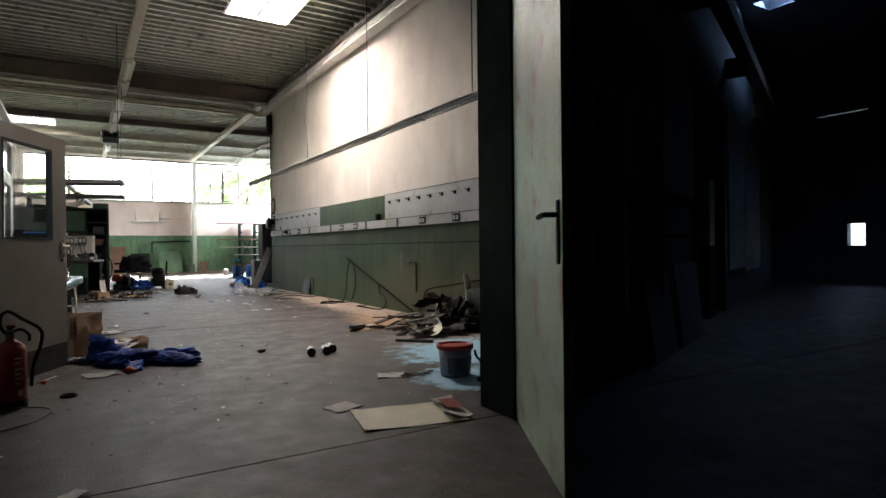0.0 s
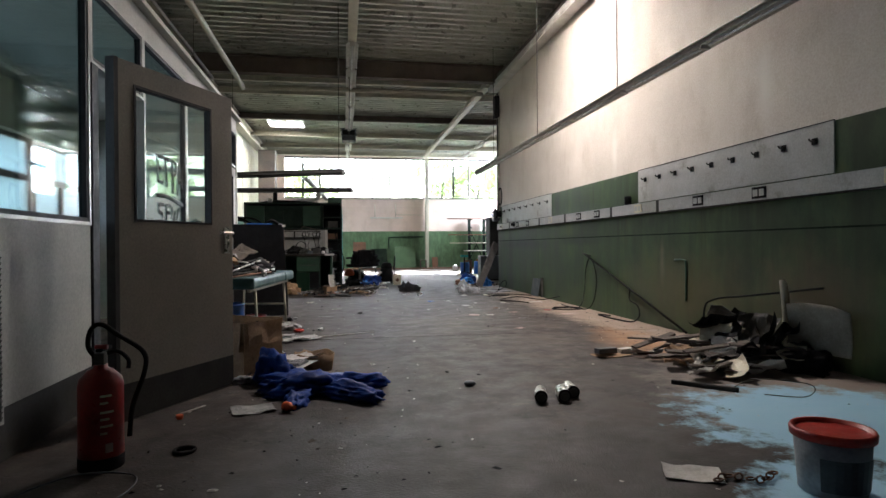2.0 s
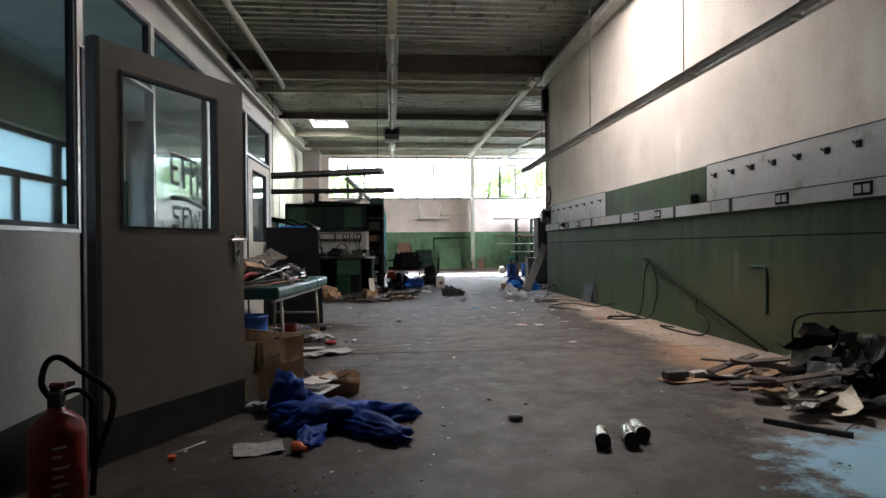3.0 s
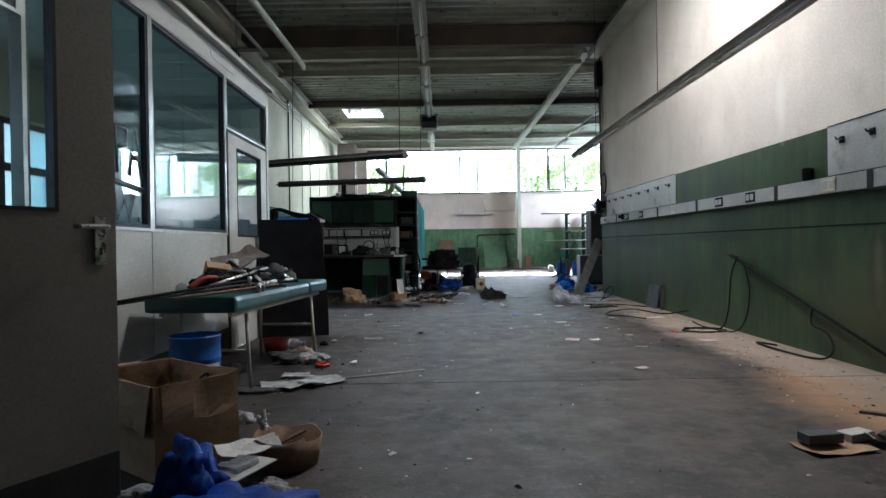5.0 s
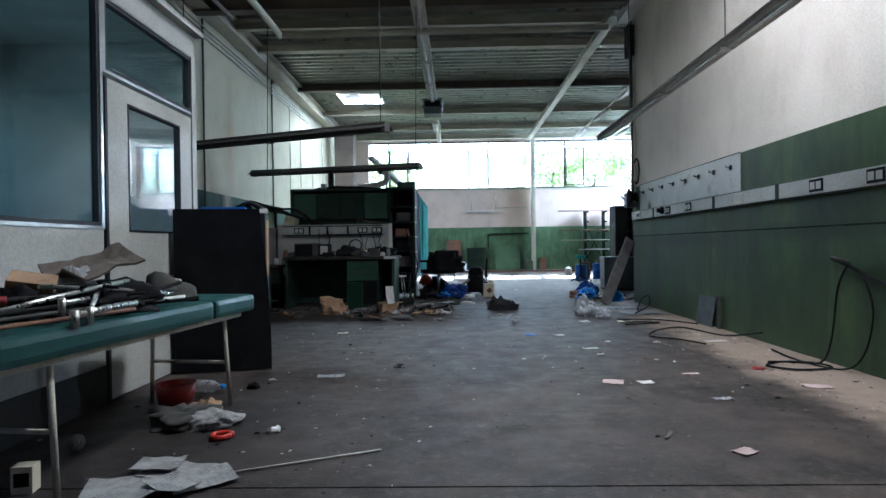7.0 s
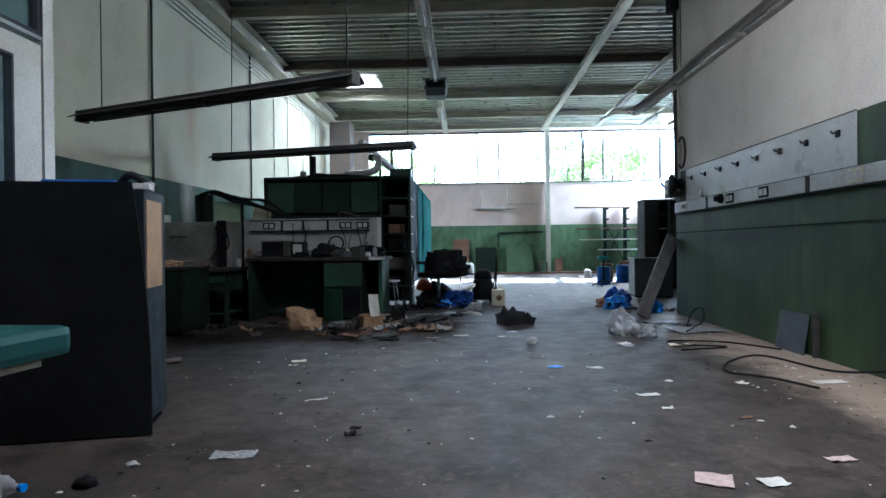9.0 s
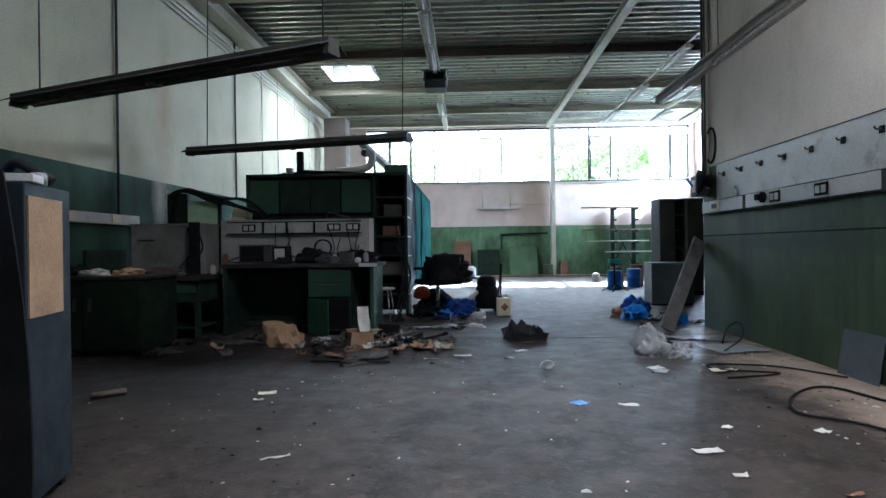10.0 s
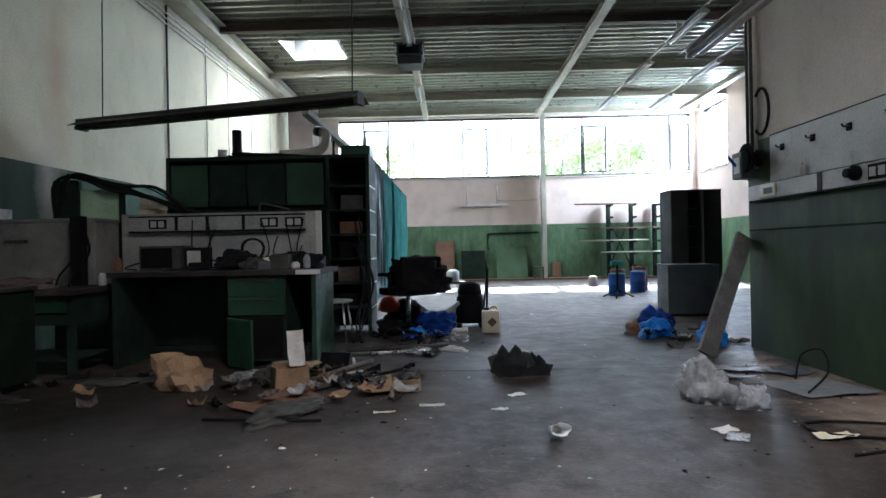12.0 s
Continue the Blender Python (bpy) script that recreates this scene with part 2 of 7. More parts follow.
M_cabside = surf("scuffed_blue_grey_steel", (0.022, 0.028, 0.035), (0.014, 0.018, 0.023), 3, 0.5, 0.05)
M_bucketred = surf("red_bucket_rim", (0.5, 0.03, 0.015), (0.36, 0.025, 0.015), 6, 0.4, 0.03)
M_pinkpaint = surf("dried_pinkish_paint", (0.3, 0.2, 0.16), (0.22, 0.14, 0.11), 9, 0.8, 0.2)
M_cast = surf("greasy_cast_metal", (0.06, 0.063, 0.066), (0.028, 0.028, 0.03), 9, 0.45, 0.2, 50, 0.3)
M_shellplastic = surf("scratched_grey_plastic", (0.36, 0.33, 0.27), (0.22, 0.2, 0.165), 5, 0.6, 0.08)
M_worktop = surf("worn_worktop", (0.05, 0.045, 0.04), (0.025, 0.022, 0.02), 5, 0.55, 0.1)
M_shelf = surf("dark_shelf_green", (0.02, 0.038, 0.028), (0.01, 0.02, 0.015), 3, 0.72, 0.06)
M_curtain = surf("teal_curtain", (0.03, 0.3, 0.27), (0.02, 0.2, 0.19), 3, 0.75, 0.15, 120)
M_brick = surf("outside_ground", (0.12, 0.13, 0.07), (0.08, 0.09, 0.05), 0.6, 0.95, 0.3, 8)
M_bucket = surf("grey_bucket_plastic", (0.3, 0.32, 0.35), (0.2, 0.215, 0.24), 6, 0.45, 0.05)
M_news = surf("grey_newsprint", (0.36, 0.36, 0.35), (0.27, 0.27, 0.26), 9, 0.9, 0.06, 60)
M_dirtywhite = surf("dirty_white_board", (0.4, 0.4, 0.38), (0.28, 0.28, 0.26), 3, 0.55, 0.06, 60, 0.0, (0.14, 0.13, 0.11), 0.35, 2.5)
M_news.node_tree.nodes["Principled BSDF"].inputs["Roughness"].default_value = 0.9


def printed(m):
    """Columns of small grey print on a sheet."""
    n, l = m.node_tree.nodes, m.node_tree.links
    bs = n["Principled BSDF"]
    col = bs.inputs["Base Color"].links[0].from_socket
    tc = n.new("ShaderNodeTexCoord")
    br = n.new("ShaderNodeTexBrick")
    br.inputs["Scale"].default_value = 1.0
    br.inputs["Brick Width"].default_value, br.inputs["Row Height"].default_value = 0.055, 0.011
    br.inputs["Mortar Size"].default_value, br.inputs["Mortar Smooth"].default_value = 0.003, 0.1
    l.new(tc.outputs["Object"], br.inputs["Vector"])
    no = n.new("ShaderNodeTexNoise")
    no.inputs["Scale"].default_value, no.inputs["Detail"].default_value = 11, 3
    l.new(tc.outputs["Object"], no.inputs["Vector"])
    r = n.new("ShaderNodeMapRange")
    r.inputs[1].default_value, r.inputs[2].default_value, r.inputs[3].default_value, r.inputs[4].default_value = 0.45, 0.55, 0.0, 0.7
    l.new(no.outputs["Fac"], r.inputs[0])
    inv = n.new("ShaderNodeMath")
    inv.operation = "SUBTRACT"
    inv.inputs[0].default_value = 1.0
    l.new(br.outputs["Fac"], inv.inputs[1])
    mu = n.new("ShaderNodeMath")
    mu.operation = "MULTIPLY"
    l.new(inv.outputs[0], mu.inputs[0])
    l.new(r.outputs[0], mu.inputs[1])
    x = n.new("ShaderNodeMix")
    x.data_type = "RGBA"
    l.new(mu.outputs[0], x.inputs[0])
    l.new(col, x.inputs[6])
    x.inputs[7].default_value = (0.09, 0.09, 0.095, 1)
    l.new(x.outputs[2], bs.inputs["Base Color"])


printed(M_news)
M_leaf = surf("foliage", (0.07, 0.13, 0.025), (0.04, 0.08, 0.015), 0.7, 0.7, 0.0)
nl = M_leaf.node_tree
tb_ = nl.nodes.new("ShaderNodeBsdfTranslucent")
tb_.inputs[0].default_value = (0.6, 0.75, 0.3, 1)
ad_ = nl.nodes.new("ShaderNodeMixShader")
ad_.inputs[0].default_value = 0.55
nl.links.new(nl.nodes["Principled BSDF"].outputs[0], ad_.inputs[1])
nl.links.new(tb_.outputs[0], ad_.inputs[2])
nl.links.new(ad_.outputs[0], nl.nodes["Material Output"].inputs[0])
M_bark = surf("bark", (0.1, 0.08, 0.06), (0.06, 0.05, 0.04), 6, 0.9, 0.4, 30)
M_cable = plain("black_cable", (0.01, 0.01, 0.01), 0.85)
M_rust = surf("rusty_sheet", (0.2, 0.1, 0.055), (0.13, 0.07, 0.045), 3, 0.8, 0.15)
for m_ in (M_black, M_cable, M_shelf, M_darkgreen, M_plinth):
    m_.node_tree.nodes["Principled BSDF"].inputs["Specular IOR Level"].default_value = 0.25
M_cream = surf("cream_plastic", (0.7, 0.64, 0.48), (0.6, 0.54, 0.4), 6, 0.5, 0.05)


def concrete_floor():
    m = surf("concrete_floor", (0.052, 0.041, 0.035), (0.022, 0.0175, 0.015), 1.6, 0.6, 0.35, 70, 0.0, (0.1, 0.084, 0.072), 0.4, 2.6)
    nt = m.node_tree
    n, l = nt.nodes, nt.links
    bs = n["Principled BSDF"]
    col = bs.inputs["Base Color"].links[0].from_socket
    geo = next(x for x in n if x.type == "NEW_GEOMETRY")

    def stain_or_shade(col, centre, size, tint, lo, hi, sc):
        """A patch with a ragged outline: worn paint, dirt, or light and shade put into the colour."""
        mp = n.new("ShaderNodeMapping")
        mp.vector_type = "TEXTURE"
        mp.inputs["Location"].default_value = (*centre, 0)
        mp.inputs["Scale"].default_value = (*size, 1)
        l.new(geo.outputs["Position"], mp.inputs["Vector"])
        ln = n.new("ShaderNodeVectorMath")
        ln.operation = "LENGTH"
        l.new(mp.outputs[0], ln.inputs[0])
        no = n.new("ShaderNodeTexNoise")
        no.inputs["Scale"].default_value, no.inputs["Detail"].default_value, no.inputs["Roughness"].default_value = sc, 9, 0.75
        l.new(geo.outputs["Position"], no.inputs["Vector"])
        ad = n.new("ShaderNodeMath")
        ad.operation = "MULTIPLY_ADD"
        l.new(no.outputs["Fac"], ad.inputs[0])
        ad.inputs[1].default_value = 1.6
        l.new(ln.outputs["Value"], ad.inputs[2])
        r = n.new("ShaderNodeMapRange")
        r.inputs[1].default_value, r.inputs[2].default_value, r.inputs[3].default_value, r.inputs[4].default_value = lo, hi, 1.0, 0.0
        l.new(ad.outputs[0], r.inputs[0])
        x = n.new("ShaderNodeMix")
        x.data_type = "RGBA"
        l.new(r.outputs[0], x.inputs[0])
        l.new(col, x.inputs[6])
        x.inputs[7].default_value = (*tint, 1)
        return x.outputs[2]

    def speck(col, sc, lo, hi, tint):
        """Ragged dark or pale marks all over the floor."""
        no = n.new("ShaderNodeTexNoise")
        no.inputs["Scale"].default_value, no.inputs["Detail"].default_value, no.inputs["Roughness"].default_value = sc, 10, 0.78
        l.new(geo.outputs["Position"], no.inputs["Vector"])
        r = n.new("ShaderNodeMapRange")
        r.inputs[1].default_value, r.inputs[2].default_value = lo, hi
        l.new(no.outputs["Fac"], r.inputs[0])
        x = n.new("ShaderNodeMix")
        x.data_type = "RGBA"
        l.new(r.outputs[0], x.inputs[0])
        l.new(col, x.inputs[6])
        x.inputs[7].default_value = (*tint, 1)
        return x.outputs[2]

    col = speck(col, 0.45, 0.5, 0.6, (0.078, 0.059, 0.048))
    col = speck(col, 1.1, 0.51, 0.58, (0.022, 0.017, 0.0145))
    col = speck(col, 2.6, 0.54, 0.62, (0.016, 0.012, 0.01))
    col = speck(col, 0.75, 0.54, 0.6, (0.014, 0.011, 0.0095))
    col = speck(col, 1.9, 0.58, 0.63, (0.085, 0.066, 0.055))
    col = speck(col, 7.0, 0.6, 0.7, (0.15, 0.135, 0.125))
    col = speck(col, 0.8, 0.56, 0.72, (0.085, 0.06, 0.044))
    col = speck(col, 38.0, 0.66, 0.7, (0.3, 0.28, 0.26))
    col = speck(col, 24.0, 0.63, 0.67, (0.012, 0.01, 0.01))
    col = speck(col, 12.0, 0.58, 0.66, (0.032, 0.026, 0.023))
    col = speck(col, 18.0, 0.54, 0.6, (0.075, 0.058, 0.048))
    col = speck(col, 55.0, 0.55, 0.62, (0.02, 0.016, 0.014))
    col = speck(col, 1.3, 0.6, 0.66, (0.1, 0.075, 0.058))
    # Darker floor inside the doorway.
    col = stain_or_shade(col, (1.5, 3.9), (1.9, 1.5), (0.024, 0.019, 0.0155), 1.2, 2.0, 1.7)
    # Shade before the low benches and under the couch, put into the floor colour.
    col = stain_or_shade(col, (-0.8, 13.3), (1.9, 1.7), (0.02, 0.016, 0.014), 1.2, 2.0, 1.7)
    col = stain_or_shade(col, (0.2, 8.9), (0.9, 1.5), (0.022, 0.018, 0.016), 1.2, 1.9, 2.2)
    # Paler floor near the right wall.
    col = stain_or_shade(col, (4.1, 5.4), (1.0, 1.2), (0.27, 0.23, 0.2), 1.4, 1.9, 2.4)
    col = stain_or_shade(col, (3.75, 4.85), (1.0, 0.95), (0.36, 0.6, 0.76), 1.45, 1.7, 5.0)
    col = stain_or_shade(col, (2.95, 3.95), (0.45, 0.5), (0.36, 0.6, 0.76), 1.45, 1.7, 5.0)
    col = speck(col, 30.0, 0.64, 0.69, (0.05, 0.05, 0.055))
    # Orange patch by the wall; the skylight's warm glow is put into its colour.
    col = stain_or_shade(col, (4.3, 7.4), (0.7, 1.3), (0.3, 0.17, 0.09), 1.3, 2.0, 2.0)
    # Dusty tan strip along the wall, lightened to stand in for light there.
    col = stain_or_shade(col, (4.55, 10.5), (0.62, 5.0), (0.26, 0.2, 0.155), 1.4, 1.9, 2.4)
    l.new(col, bs.inputs["Base Color"])
    bs.inputs["Specular IOR Level"].default_value = 0.34
    return m


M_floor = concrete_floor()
for m in (M_black, M_worktop, M_darkgreen, M_cabside, M_lampdark, M_cloth):
    m.node_tree.nodes["Principled BSDF"].inputs["Specular IOR Level"].default_value = 0.12

# ---- builders ----


def box(bm, x0, y0, z0, x1, y1, z1, m=None, bevel=0.0):
    v = [bm.verts.new(((x0, x1)[i & 1], (y0, y1)[i >> 1 & 1], (z0, z1)[i >> 2])) for i in range(8)]
    f = [bm.faces.new([v[i] for i in q]) for q in ((0, 2, 3, 1), (4, 5, 7, 6), (0, 1, 5, 4), (2, 6, 7, 3), (0, 4, 6, 2), (1, 3, 7, 5))]
    if bevel:
        edges = {e for q in f for e in q.edges}
        r = bmesh.ops.bevel(bm, geom=list(edges), offset=bevel, segments=2, affect="EDGES", profile=0.6)
        v = list({w for q in r["faces"] for w in q.verts} | {w for w in v if w.is_valid})
    if m is not None:
        bmesh.ops.transform(bm, matrix=m, verts=v)
    return v


def tube(bm, pts, r, seg=8, caps=True):
    """A round bar along points; r: a radius, or one for each point."""
    pts = [Vector(p) for p in pts]
    rs = r if isinstance(r, (list, tuple)) else [r] * len(pts)
    rings, side = [], None
    for i, p in enumerate(pts):
        d = (pts[min(i + 1, len(pts) - 1)] - pts[max(i - 1, 0)]).normalized()
        if side is None:
            side = d.orthogonal().normalized()
        side = (side - d * side.dot(d)).normalized()
        up = d.cross(side)
        rings.append([bm.verts.new(p + (side * math.cos(a) + up * math.sin(a)) * rs[i]) for a in (2 * math.pi * k / seg for k in range(seg))])
    for a, b in zip(rings, rings[1:]):
        for k in range(seg):
            f = bm.faces.new((a[k], a[(k + 1) % seg], b[(k + 1) % seg], b[k]))
            f.smooth = True
    if caps:
        bm.faces.new(rings[0][::-1])
        bm.faces.new(rings[-1])
    return [v for q in rings for v in q]


def lathe(bm, profile, seg=24, at=(0, 0, 0), smooth=True):
    """A turned shape about z from (radius, height) pairs."""
    rings = []
    for r, z in profile:
        rings.append([bm.verts.new((at[0] + r * math.cos(2 * math.pi * k / seg), at[1] + r * math.sin(2 * math.pi * k / seg), at[2] + z)) for k in range(seg)])
    for a, b in zip(rings, rings[1:]):
        for k in range(seg):
            f = bm.faces.new((a[k], a[(k + 1) % seg], b[(k + 1) % seg], b[k]))
            f.smooth = smooth
    bm.faces.new(rings[0][::-1])
    bm.faces.new(rings[-1])
    return [v for q in rings for v in q]


def curve_pts(pts, n=8):
    """Points of a smooth line through the given ones."""
    p = [Vector(q) for q in pts]
    out = []
    for i in range(len(p) - 1):
        a, b, c, d = p[max(i - 1, 0)], p[i], p[i + 1], p[min(i + 2, len(p) - 1)]
        for k in range(n):
            t = k / n
            out.append(0.5 * ((2 * b) + (c - a) * t + (2 * a - 5 * b + 4 * c - d) * t * t + (3 * b - a - 3 * c + d) * t ** 3))
    return out + [p[-1]]


def heap(bm, w, d, h, seed, n=18, rough=0.5):
    """A crumpled lump of cloth, film or card with folds and an uneven outline; rests on z = 0."""
    off = Vector((seed * 7.3, seed * 3.1, seed * 1.7))
    r = bmesh.ops.create_icosphere(bm, subdivisions=4 if n >= 16 else 3, radius=1.0)
    for v in r["verts"]:
        p = v.co.normalized()
        k = 0.34 * noise.noise(p * 1.3 + off)
        k += rough * (0.42 * (abs(noise.noise(p * 2.1 + off)) - 0.2) + 0.2 * (0.22 - abs(noise.noise(p * 4.3 - off))) + 0.07 * noise.noise(p * 9 + off))
        p = p * (0.9 + k)
        z = max(0.0, (p.z + 0.28) / 1.2)
        v.co = Vector((p.x * w / 2, p.y * d / 2, h * z))
    for f in bm.faces:
        f.smooth = True


def sheet(bm, w, d, seed, curl=0.02, n=8, thick=0.002, m=None):
    """A limp sheet of paper or card, curled a little, with thickness."""
    off = Vector((seed * 5.1, seed * 2.3, 0))
    rows = []
    for lay in (0, 1):
        g = []
        for i in range(n + 1):
            row = []
            for j in range(n + 1):
                x, y = (i / n - 0.5) * w, (j / n - 0.5) * d
                q = off + Vector((x * 3 / max(w, d), y * 3 / max(w, d), 0))
                e = (abs(i / n - 0.5) * 2) ** 3 + (abs(j / n - 0.5) * 2) ** 3
                z = curl * max(0, noise.noise(q) + 0.35 * e) + 0.001 + (thick if lay else 0)
                row.append(bm.verts.new((x + 0.01 * w * noise.noise(q * 4), y + 0.01 * d * noise.noise(q * 4 + off), z)))
            g.append(row)
        rows.append(g)
    for lay in (0, 1):
        g = rows[lay]
        for i in range(n):
            for j in range(n):
                f = (g[i][j], g[i + 1][j], g[i + 1][j + 1], g[i][j + 1])
                bm.faces.new(f if lay else f[::-1])
    a, b = rows
    rim = [(i, 0) for i in range(n)] + [(n, j) for j in range(n)] + [(i, n) for i in range(n, 0, -1)] + [(0, j) for j in range(n, 0, -1)]
    for p, q in zip(rim, rim[1:] + rim[:1]):
        bm.faces.new((a[p[0]][p[1]], a[q[0]][q[1]], b[q[0]][q[1]], b[p[0]][p[1]]))
    if m is not None:
        bmesh.ops.transform(bm, matrix=m, verts=[v for g in rows for r in g for v in r])


def link(name, bm, mat, parent=None, label=""):
    me = bpy.data.meshes.new(name)
    bm.normal_update()
    bm.to_mesh(me)
    bm.free()
    me.materials.append(mat)
    ob = new(name, me)
    ob.parent = parent
    if label:
        tagged(ob, label)
    return ob


def part(name, bm, material, parent, label=""):
    return link(name, bm, material, parent, label)


def structure(name, bm, mat, label, category):
    return tagged(link(name, bm, mat), label, category, kind="structure")


def thing(name, m, label, category, group="", kind=""):
    ob = new(name)
    ob.empty_display_size = 0.1
    ob.matrix_basis = m
    return tagged(ob, label, category, group, kind)


def solo(name, bm, mat, m, label, category, group="", kind=""):
    ob = link(name, bm, mat)
    ob.matrix_basis = m
    return tagged(ob, label, category, group, kind)


def boxed(*a, **k):
    bm = bmesh.new()
    box(bm, *a, **k)
    return bm


def tubed(pts, r, seg=8):
    bm = bmesh.new()
    tube(bm, pts, r, seg)
    return bm


def turned(profile, seg=24, at=(0, 0, 0)):
    bm = bmesh.new()
    lathe(bm, profile, seg, at)
    return bm


# ---- the shell of the workshop ----
XL, XR, XP = -2.3, 4.72, -0.45        # left wall, right wall, partition
Y0, YE, YF = 2.95, 15.75, 27.85       # entrance wall, end of the right wall, far wall
XH, ZC = 9.25, 5.08                   # side of the wide hall, underside of the ceiling sheets

bm = bmesh.new()
box(bm, -60, -40, -0.3, 60, 140, -0.12)
structure("ground", bm, M_brick, "rough grassy ground outside the hall", "ground")
bm = bmesh.new()
box(bm, -6, -7, -0.12, 17, 29, -0.012)
structure("floor", bm, M_floor, "worn stained concrete floor with dirt, paint and shade put into its colour", "floor")
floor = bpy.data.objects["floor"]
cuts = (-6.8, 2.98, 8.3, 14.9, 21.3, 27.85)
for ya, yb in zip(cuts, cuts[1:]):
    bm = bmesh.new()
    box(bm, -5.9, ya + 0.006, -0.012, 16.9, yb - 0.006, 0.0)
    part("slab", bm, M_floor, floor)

bm = bmesh.new()
box(bm, XR, Y0 + 0.72, 0, XR + 0.24, YE, 5.3)
structure("wall_right", bm, M_wall_r, "plaster wall, scuffed green dado under stained cream paint", "wall")
bm = bmesh.new()
for q in ((Y0 + 0.2, 0, 3.8, 5.5), (10.8, 0, YF, 5.5), (3.8, 0, 10.8, 1.25), (3.8, 2.2, 10.8, 5.5)):
    box(bm, XL - 0.25, q[0], q[1], XL, q[2], q[3])
structure("wall_left", bm, M_wall_l, "plaster wall with green dado and water-stained pale paint", "wall")

# far wall: masonry under and over a band of windows
WZ0, WZ1, WX0, WX1 = 3.06, 4.86, -1.42, 9.1
bm = bmesh.new()
box(bm, XL - 0.25, YF, 0, XH + 0.25, YF + 0.3, WZ0)
box(bm, XL - 0.25, YF, WZ1, XH + 0.25, YF + 0.3, 5.5)
box(bm, XL - 0.25, YF, WZ0, WX0, YF + 0.3, WZ1)
box(bm, WX1, YF, WZ0, XH + 0.25, YF + 0.3, WZ1)
structure("wall_far", bm, M_wall_f, "end wall with green dado under a long window band", "wall")

# side of the wide hall, with its own window band
bm = bmesh.new()
SY0, SY1 = 25.9, 27.5
box(bm, XH, 15.2, 0, XH + 0.25, YF, WZ0)
box(bm, XH, 15.2, WZ1, XH + 0.25, YF, 5.5)
box(bm, XH, 15.2, WZ0, XH + 0.25, SY0, WZ1)
box(bm, XH, SY1, WZ0, XH + 0.25, YF, WZ1)
structure("wall_side", bm, M_wall_f, "side wall with green dado under a window band", "wall")
bm = bmesh.new()
box(bm, XR + 0.24, 15.2, 0, XH, 15.45, 5.5)
structure("wall_return", bm, M_wall_f, "plain painted wall beside the workshop", "wall")

# entrance wall with its wide doorway, and the dark hall before it, whose long wall runs off at an angle
DX0, DX1, DZ = 0.02, 2.6, 3.3
bm = bmesh.new()
box(bm, -5.9, Y0, 0, DX0, Y0 + 0.2, 5.5)
box(bm, DX1 + 0.05, Y0, 0, 3.2, Y0 + 0.2, 5.5)
box(bm, DX0, Y0, DZ, DX1 + 0.05, Y0 + 0.2, 5.5)
structure("wall_entrance", bm, M_darkwall, "dark blue-grey wall around a wide doorway", "wall")
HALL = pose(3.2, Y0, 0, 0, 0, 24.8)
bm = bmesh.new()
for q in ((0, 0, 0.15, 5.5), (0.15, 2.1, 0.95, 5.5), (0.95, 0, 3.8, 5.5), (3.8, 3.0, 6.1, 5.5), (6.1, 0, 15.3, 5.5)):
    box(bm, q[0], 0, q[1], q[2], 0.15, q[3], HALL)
structure("wall_dark_hall", bm, M_darkwall, "long unlit plaster wall of the hall, dark blue-grey", "wall")
# Black sheets close the hall's doorways and stand in for the darkness beyond.
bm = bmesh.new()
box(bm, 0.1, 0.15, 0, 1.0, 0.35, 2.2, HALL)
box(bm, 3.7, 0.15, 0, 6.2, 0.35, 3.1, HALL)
structure("wall_dark_recess", bm, M_black, "black sheets standing in for darkness inside the hall wall's doorways", "wall")
bm = bmesh.new()
box(bm, -6, -7, 0, -5.8, Y0, 5.5)
box(bm, -6, -7, 0, 17, -6.8, 5.5)
for a, b, c, d in ((-7, 6.9, 0, 5.5), (8.1, 9.8, 0, 5.5), (6.9, 8.1, 4.31, 5.5), (6.9, 8.1, 1.5, 4.27), (6.9, 6.98, 0.95, 1.5), (7.38, 8.1, 0.95, 1.5), (6.9, 8.1, 0, 0.95)):
    box(bm, 16.8, a, c, 17, b, d)
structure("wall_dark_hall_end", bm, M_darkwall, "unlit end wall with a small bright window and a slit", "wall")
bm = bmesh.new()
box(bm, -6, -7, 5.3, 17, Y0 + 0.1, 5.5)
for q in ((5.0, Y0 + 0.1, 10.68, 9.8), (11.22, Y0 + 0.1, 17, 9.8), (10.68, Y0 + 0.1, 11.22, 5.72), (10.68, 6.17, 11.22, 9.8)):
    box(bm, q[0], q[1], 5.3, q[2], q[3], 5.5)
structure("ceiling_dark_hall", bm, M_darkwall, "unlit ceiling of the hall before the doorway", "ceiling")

# ceiling: ribbed sheets running across, with two skylight openings
SKY = ((2.54, 3.66, 9.5, 10.75), (-1.38, -0.2, 21.65, 22.85))
bm = bmesh.new()
pitch = 0.24
y = Y0
while y < YF:
    prof = ((0, 0), (0.07, 0), (0.085, 0.15), (0.225, 0.15), (0.24, 0))
    x1 = XH + 0.2 if y > 15.2 else XR + 0.2
    for (a, za), (b, zb) in zip(prof, prof[1:]):
        spans = [(XL - 0.2, x1)]
        for s0, s1, t0, t1 in SKY:
            if t0 < y + (a + b) / 2 < t1:
                spans = [(XL - 0.2, s0), (s1, x1)]
        for p, q in spans:
            v = [bm.verts.new(c) for c in ((p, y + a, ZC + za), (q, y + a, ZC + za), (q, y + b, ZC + zb), (p, y + b, ZC + zb))]
            bm.faces.new(v[::-1])
            v = [bm.verts.new(c) for c in ((p, y + a, ZC + za + 0.003), (q, y + a, ZC + za + 0.003), (q, y + b, ZC + zb + 0.003), (p, y + b, ZC + zb + 0.003))]
            bm.faces.new(v)
